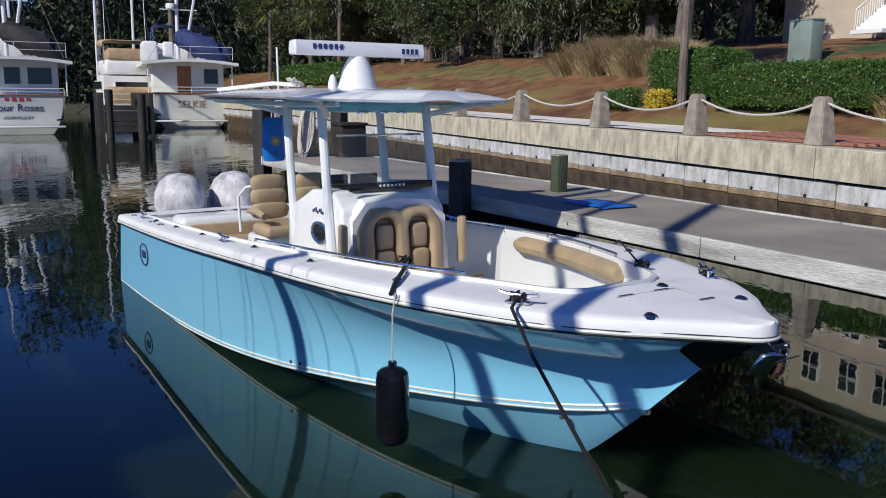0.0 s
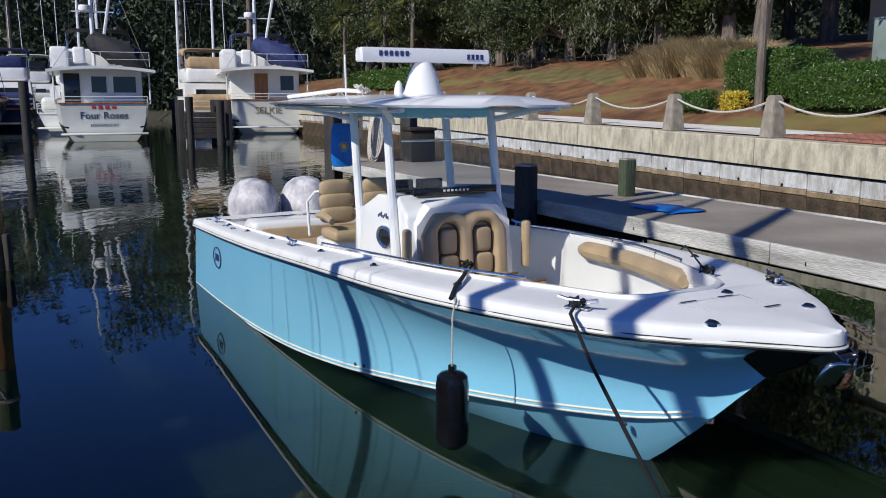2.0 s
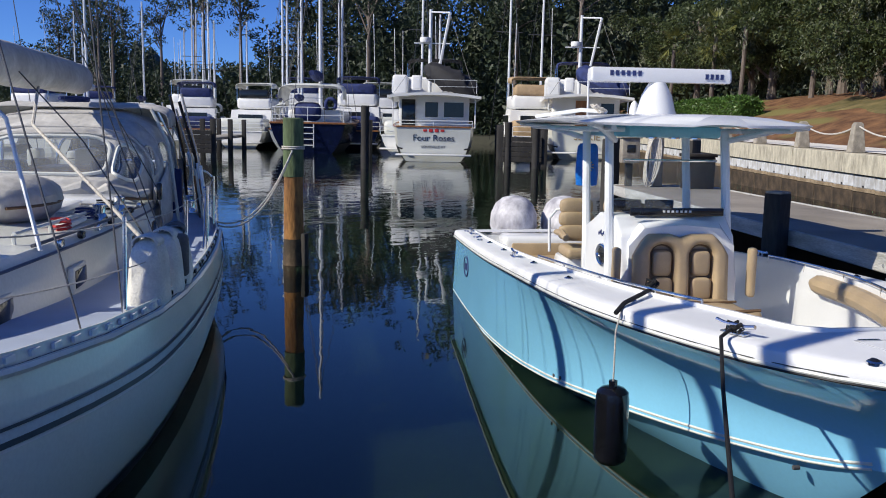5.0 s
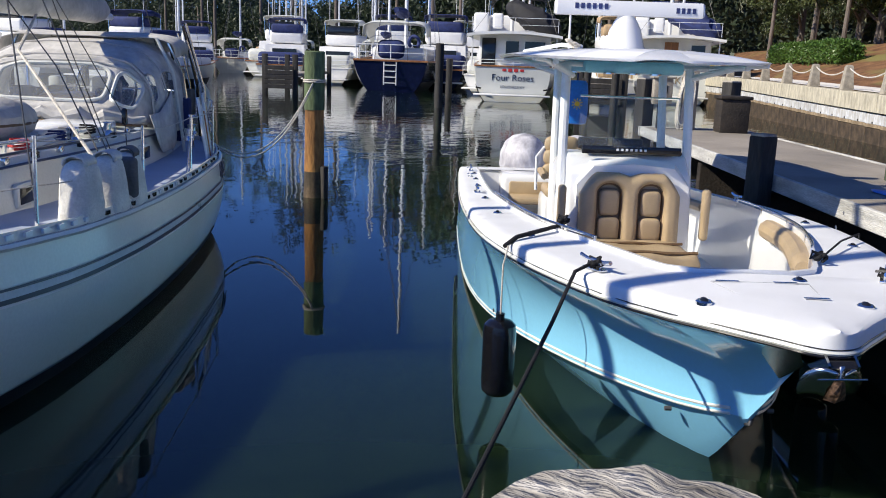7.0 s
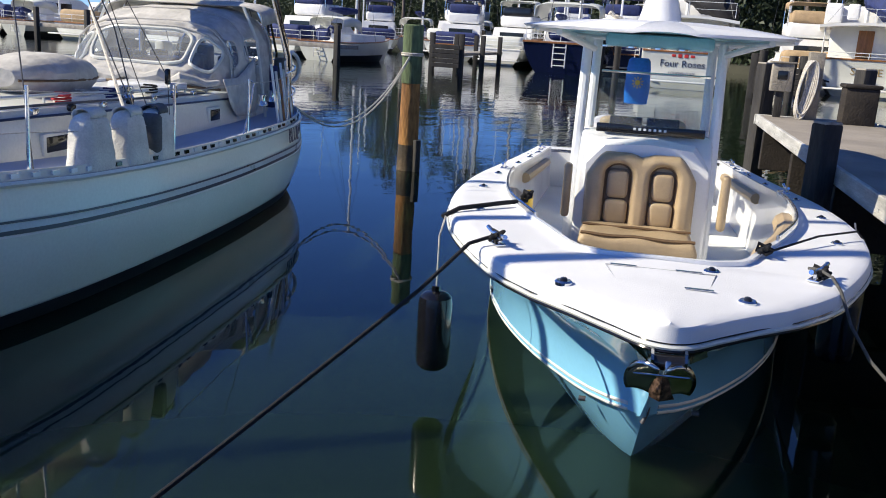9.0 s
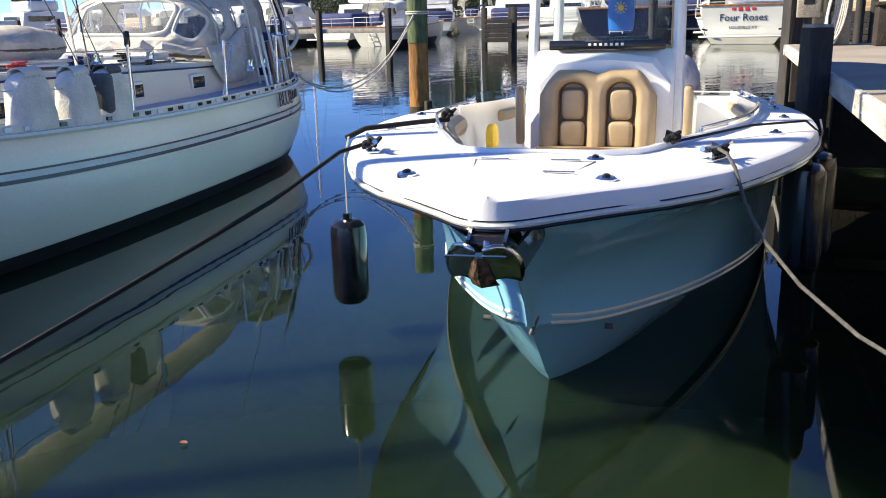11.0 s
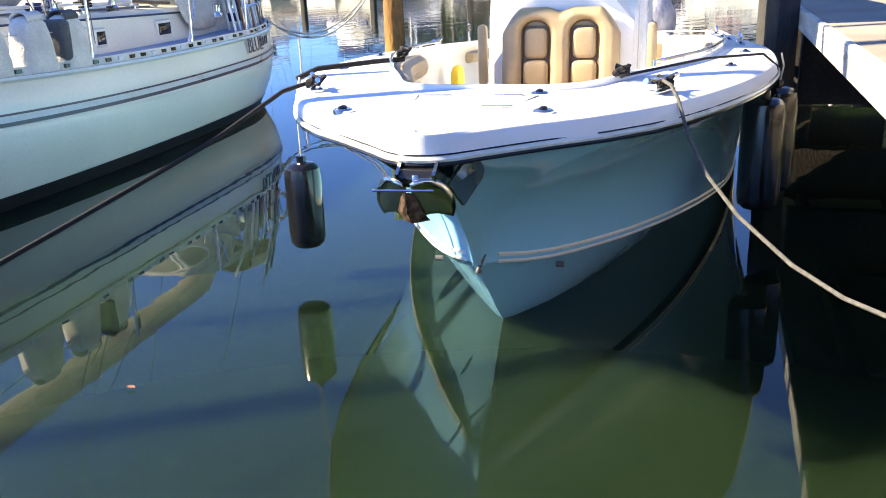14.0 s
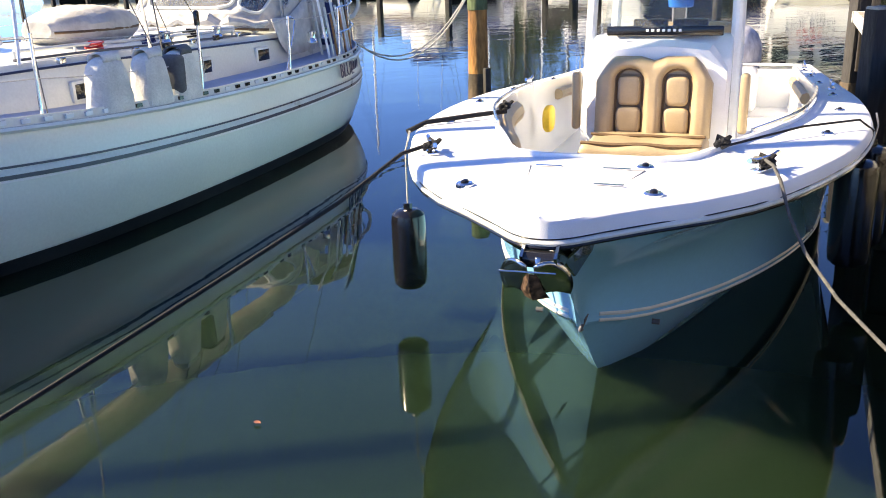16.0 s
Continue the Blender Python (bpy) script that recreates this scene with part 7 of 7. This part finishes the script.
def tuft(u, v, h, n, r):
    t = thing("ornamental_grass", "tall tuft of dry straw-coloured ornamental grass", "grass", Matrix.Translation(W3(u, v, -0.22)))
    vt, fc = [], []
    for i in range(n):
        a, q = nrng.uniform(0, 6.28), r * 0.75 * nrng.random() ** 0.5
        x, y = q * math.cos(a), q * math.sin(a)
        lean, hh = nrng.uniform(0.1, 1.25) * r, h * nrng.uniform(0.45, 1.1)
        a = a + nrng.normal() * 0.7
        dx, dy = lean * math.cos(a), lean * math.sin(a)
        w = 0.012
        px, py = -w * math.sin(a + 1), w * math.cos(a + 1)
        b = len(vt)
        vt += [(x - px, y - py, 0), (x + px, y + py, 0), (x + dx * 0.45 + px, y + dy * 0.45 + py, hh * 0.75), (x + dx * 0.45 - px, y + dy * 0.45 - py, hh * 0.75), (x + dx, y + dy, hh)]
        fc += [(b, b + 1, b + 2, b + 3), (b + 3, b + 2, b + 4)]
    me = bpy.data.meshes.new("blades")
    me.from_pydata(vt, [], fc)
    me.materials.append(LEAF_DRY)
    ob = new("blades", me)
    ob.parent = t


for u, v, h in ((17.0, 9.3, 1.1), (18.2, 9.0, 1.3), (19.5, 9.4, 1.5), (20.8, 9.1, 1.45), (22.1, 9.5, 1.4), (23.2, 9.3, 1.1), (18.8, 10.2, 1.4), (21.4, 10.3, 1.5), (17.4, 10.2, 1.2)):
    tuft(u, v, h, 2400, 1.0)
tuft(3.2, 4.9, 0.8, 900, 0.6)

ub = thing("utility_box", "grey-green metal utility cabinet on the lawn", "utility box", Matrix.Translation(W3(10.7, 10.0)) @ WALL.to_3x3().to_4x4())
bm = B()
box(bm, (0, 0, 0.70), (0.95, 0.6, 1.5), 0.03)
part("body", bm, M("grey_green_metal", (0.22, 0.27, 0.24), 0.5, var=0.1, bump=0.05), ub)
bm = B()
box(bm, (0, 0, 1.46), (1.0, 0.65, 0.06), 0.02)
part("lid", bm, M("grey_green_lid", (0.26, 0.31, 0.28), 0.5, var=0.1, bump=0.05), ub)


def leafy_tree(name, label, loc, h, r, n, size, mat, trunk_r, seed, droop=0.0, low=0.35, lean=(0, 0), moss=0):
    t = thing(name, label, "tree", Matrix.Translation(loc))
    g = np.random.default_rng(seed)
    q = random.Random(seed)
    bm = B()
    tube(bm, [(0, 0, -0.3), (lean[0] * 0.3, lean[1] * 0.3, h * low * 0.6), (lean[0], lean[1], h * 0.75)], [trunk_r * 1.3, trunk_r, trunk_r * 0.35], 9)
    part("trunk", bm, BARK, t)
    tips = []
    for k in range(11):
        a, z0 = q.uniform(0, 6.28), h * q.uniform(low * 0.75, 0.7)
        e = Vector((r * q.uniform(0.5, 0.9) * math.cos(a), r * q.uniform(0.5, 0.9) * math.sin(a), z0 + h * q.uniform(0.05, 0.28)))
        s = Vector((lean[0] * z0 / h, lean[1] * z0 / h, z0))
        bm = B()
        tube(bm, [s, s.lerp(e, 0.5) + Vector((0, 0, 0.25)), e], [trunk_r * 0.42, trunk_r * 0.28, trunk_r * 0.08], 6)
        part("limb", bm, BARK, t)
        tips.append(e)
        tips.append(s.lerp(e, 0.65))
    pts = []
    centres = []
    for e in tips:
        for _ in range(4):
            centres.append(np.array(e) + g.normal(size=3) * np.array([r * 0.26, r * 0.26, h * 0.07]))
    per = n // len(centres)
    for c in centres:
        rad = g.uniform(0.10, 0.22) * r
        d = g.normal(size=(per, 3))
        d /= np.linalg.norm(d, axis=1)[:, None]
        pts.append(c + d * rad * g.uniform(0.4, 1.0, (per, 1)) ** 0.5 * np.array([1.2, 1.2, 0.75]))
    pts = np.concatenate(pts)
    cloud("crown", pts, size, mat, t, droop=droop)
    if moss:
        hang = []
        for _ in range(moss):
            c = centres[g.integers(0, len(centres))] + g.normal(size=3) * np.array([r * 0.2, r * 0.2, 0.2])
            ln = g.uniform(0.8, 2.2)
            for k in range(18):
                hang.append(c + np.array([g.normal() * 0.08, g.normal() * 0.08, -ln * k / 18]))
        tagged(cloud("hanging_moss", hang, size * 1.3, LEAF_MOSS, t, droop=0.85, thin=0.2), "grey-green hanging moss", kind="stuff")
    return t


def palm(loc, h, seed, r=2.1):
    t = thing("palm_tree", "cabbage palm with a round head of yellow-green fronds", "tree", Matrix.Translation(loc))
    q = random.Random(seed)
    bm = B()
    tube(bm, [(0, 0, -0.3), (0.1, 0.05, h * 0.5), (0.15, 0.1, h)], [0.19, 0.16, 0.17], 9)
    part("trunk", bm, BARK, t)
    vt, fc = [], []
    for k in range(36):
        a, el = q.uniform(0, 6.28), q.uniform(-0.7, 1.2)
        ln = r * q.uniform(0.8, 1.1)
        for j in range(14):
            b = (j - 6.5) / 6.5 * 0.9
            u = Vector((math.cos(a + b * 0.8) * math.cos(el), math.sin(a + b * 0.8) * math.cos(el), math.sin(el) - 0.25 * abs(b)))
            s = Vector((math.cos(a) * math.cos(el), math.sin(a) * math.cos(el), math.sin(el))) * ln * 0.45
            e = s + u * ln * 0.6 - Vector((0, 0, 0.25 * ln * q.random()))
            w = Vector((-math.sin(a), math.cos(a), 0)) * 0.03
            i = len(vt)
            vt += [tuple(Vector((0.15, 0.1, h)) + x) for x in (s - w, s + w, e)]
            fc.append((i, i + 1, i + 2))
    me = bpy.data.meshes.new("fronds")
    me.from_pydata(vt, [], fc)
    me.materials.append(LEAF_PALM)
    ob = new("fronds", me)
    ob.parent = t


# trees on the bank behind the walk
leafy_tree("street_tree", "slim grey-barked tree rising from the shrub bed", W3(11.05, 4.95), 11, 3.0, 9000, 0.22, LEAF_DARK, 0.115, 11, low=0.6)
k = 0
for u, v, h, r in ((24.5, 15, 11, 4.6), (29, 14.2, 10, 5.2), (34, 14.6, 12, 5.5), (31, 20, 14, 6), (38, 14, 11, 5.5), (45, 15, 12, 6), (30, 24, 15, 7), (40, 24, 15, 7), (52, 16, 12, 6), (60, 14, 11, 6), (50, 26, 15, 7), (70, 16, 12, 6), (64, 26, 15, 7), (80, 14, 12, 6), (76, 26, 15, 7)):
    k += 1
    leafy_tree("live_oak", "dark live oak with spreading limbs and hanging moss", W3(u, v), h, r, 60000 if k < 6 else 26000, 0.21 if k < 6 else 0.32, LEAF_DARK, 0.34, 20 + k, droop=0.35, low=0.13, moss=220 if k < 6 else 40)
for i, (u, v, h, r) in enumerate(((26, 23, 19, 7), (12, 33, 22, 8), (2, 29, 21, 8), (-9, 25, 20, 8), (-20, 22, 19, 8), (20, 31, 21, 8))):
    leafy_tree("live_oak", "tall dark live oak behind the house", W3(u, v), h, r, 22000, 0.42, LEAF_DARK, 0.42, 60 + i, droop=0.25, low=0.18)
leafy_tree("leaning_oak", "leaning oak with a pale twisted trunk", W3(19.6, 12.5), 11, 3.4, 9000, 0.28, LEAF_DARK, 0.30, 77, low=0.5, lean=(1.0, 0.8))
for i, (u, v, h) in enumerate(((56, 10, 6.5), (60, 9, 5.5), (66, 11, 7), (48, 12, 6), (72, 9, 6.5), (43, 13, 6))):
    palm(W3(u, v), h, 40 + i)
# far woods on the other shore
g = np.random.default_rng(9)
n = 230000
x = g.uniform(-330, 70, n)
depth = g.uniform(0, 18, n)
crown = 15 + 5 * np.sin(x * 0.11) + 4 * np.sin(x * 0.31 + 1) + 2.5 * np.sin(x * 0.83)
low = np.clip((-x - 88) / 14, 0, 1) * np.clip((x + 172) / 10, 0, 1)
far = np.clip((-x - 182) / 10, 0, 1)
top = ((crown + 11) * (1 - 0.58 * low) + 1) * (1 - 0.38 * far)
z = top * g.random(n) ** 0.8
y = 104 + depth - 0.28 * np.minimum(0, x + 40) + 3.0 * np.sin(x * 0.5 + z * 0.3)
tagged(cloud("far_woods", np.stack([x, y, z + 0.5], 1), 0.8, LEAF_FAR, thin=0.6), "dense dark woods along the far shore", "woods", kind="stuff")
for i in range(14):
    x = -178 + 11 * i
    leafy_tree("pine_tree", "tall dark pine on the far shore", Vector((x, 101 + 4 * math.sin(1.7 * i) - 0.28 * min(0, x + 40), 0.8)), (24 if x > -88 else 30) + 5 * math.sin(2.3 * i) ** 2, 4.2, 1500, 0.62, LEAF_FAR, 0.3, 100 + i, low=0.66)
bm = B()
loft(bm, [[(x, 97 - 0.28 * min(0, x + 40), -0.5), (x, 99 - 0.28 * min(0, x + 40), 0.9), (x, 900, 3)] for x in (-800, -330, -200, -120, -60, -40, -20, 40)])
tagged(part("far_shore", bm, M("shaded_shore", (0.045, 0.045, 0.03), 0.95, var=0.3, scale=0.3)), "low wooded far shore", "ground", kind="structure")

MOWN = M("mown_lawn", (0.055, 0.085, 0.025), 0.95, var=0.3, scale=1.5, bump=0.6, fine=60)
bm = B()
vv = [8.4, 10, 12, 16, 22, 30]
loft(bm, [[W3(u, v if i else v + 0.5 * math.sin(u * 1.1), 0.02) for i, v in enumerate(vv)] for u in [-4 + 0.7 * k for k in range(24)]])
tagged(part("lawn", bm, MOWN), "mown green lawn above the hedge", "lawn", kind="structure")
bm = B()
loft(bm, [[W3(u, v + 0.35 * math.sin(u * 0.9 + v) + 0.04 * (u - 25), 0.16 * noise.noise(Vector((u * 0.35, v * 0.35, 0))) + (0.06 if 0 < k < 4 and 24 < u < 41 else -0.25)) for k, v in enumerate((7.8, 8.2, 9.2, 10.2, 10.7))] for u in [23.4 + 0.8 * i for i in range(24)]])
tagged(part("lawn", bm, M("thin_dry_grass", (0.13, 0.115, 0.035), 0.95, var=0.3, scale=1.2, bump=0.8, fine=50, col2=(0.20, 0.15, 0.06))), "strip of thin dry grass on the bank", "lawn", kind="structure")

bm = B()
rows = []
for k in range(260):
    x = -330 + 1.55 * k
    lw = max(0, min(1, (-x - 88) / 14)) * max(0, min(1, (x + 172) / 10))
    tp = ((26 + 5 * math.sin(x * 0.11) + 4 * math.sin(x * 0.31 + 1) + 2.5 * math.sin(x * 0.83)) * (1 - 0.58 * lw) + 1) * (1 - 0.38 * max(0, min(1, (-x - 182) / 10)))
    tp *= 0.80 + 0.16 * noise.noise(Vector((x * 0.9, 0, 0)))
    y = 124 - 0.28 * min(0, x + 40)
    rows.append([(x, y, 0), (x, y + 1.5 * math.sin(x), tp * 0.5), (x, y + 1, tp), (x, y + 6, tp * 0.8), (x, y + 8, 0)])
loft(bm, rows)
tagged(part("woods_depth", bm, LEAF_FAR), "shaded depth of the far woods", "woods", kind="stuff")

lf = B()
loft(lf, [[(0.04 * u, 0.015 * math.sin(math.pi * (0.1 + 0.8 * u)) * w, 0.006 + 0.006 * w * w) for w in (-1, 0, 1)] for u in (0, 0.25, 0.5, 0.75, 1)])
ob = part("fallen_leaf", lf, M("red_brown_leaf", (0.24, 0.07, 0.03), 0.7, var=0.2))
ob.matrix_world = Matrix.Translation((0.51, 4.19, 0.004)) @ Matrix.Rotation(0.6, 4, "Z")
tagged(ob, "red-brown fallen leaf floating on the water", "leaf")

# ---- house above the bank ----
hs = thing("house", "cream stucco house with white-framed windows and porch stairs", "house", Matrix.Translation(W3(18.0, 22)) @ WALL.to_3x3().to_4x4())
STUCCO = M("cream_stucco", (0.58, 0.50, 0.40), 0.9, var=0.08, scale=1.0, bump=0.2)
bm = B()
box(bm, (0, -4, 3.6), (9, 8, 8.4), 0.03)
part("wall", bm, STUCCO, hs)
bm = B()
loft(bm, [[(-5, 0.6, 7.8), (-5, -4, 10), (-5, -8.6, 7.8)], [(5, 0.6, 7.8), (5, -4, 10), (5, -8.6, 7.8)]], caps=True)
ob = part("roof", bm, M("brown_shingle", (0.10, 0.08, 0.07), 0.9, var=0.2), hs)
ob.modifiers.new("thick", "SOLIDIFY").thickness = 0.2
for x in (-3.2, -1.2, 1.0, 3.0):
    for z in (2.9, 5.8):
        bm = B()
        box(bm, (x, 0.02, z), (1.15, 0.10, 1.6), 0.02)
        w = part("window", bm, WHITE, hs, "white-framed sash window")
        for s in (-0.26, 0.26):
            for zz in (-0.38, 0.38):
                bm = B()
                box(bm, (x + s, 0.075, z + zz), (0.44, 0.02, 0.68), 0.01, seg=1)
                part("pane", bm, DARKGLASS, w)
for i in range(8):
    bm = B()
    box(bm, (-2.2, 2.2 - 0.26 * i, 0.1 + 0.17 * i), (1.6, 0.30, 0.17))
    part("step", bm, WHITE, hs)
for i in range(14):
    bm = B()
    tube(bm, [(-1.5, 2.2 - 0.15 * i, 0.2 + 0.10 * i), (-1.5, 2.2 - 0.15 * i, 1.1 + 0.10 * i)], 0.02, 4)
    part("baluster", bm, WHITE, hs)
bm = B()
tube(bm, [(-1.5, 2.2, 1.1), (-1.5, 0.2, 2.4)], 0.04, 5)
part("railing", bm, WHITE, hs)
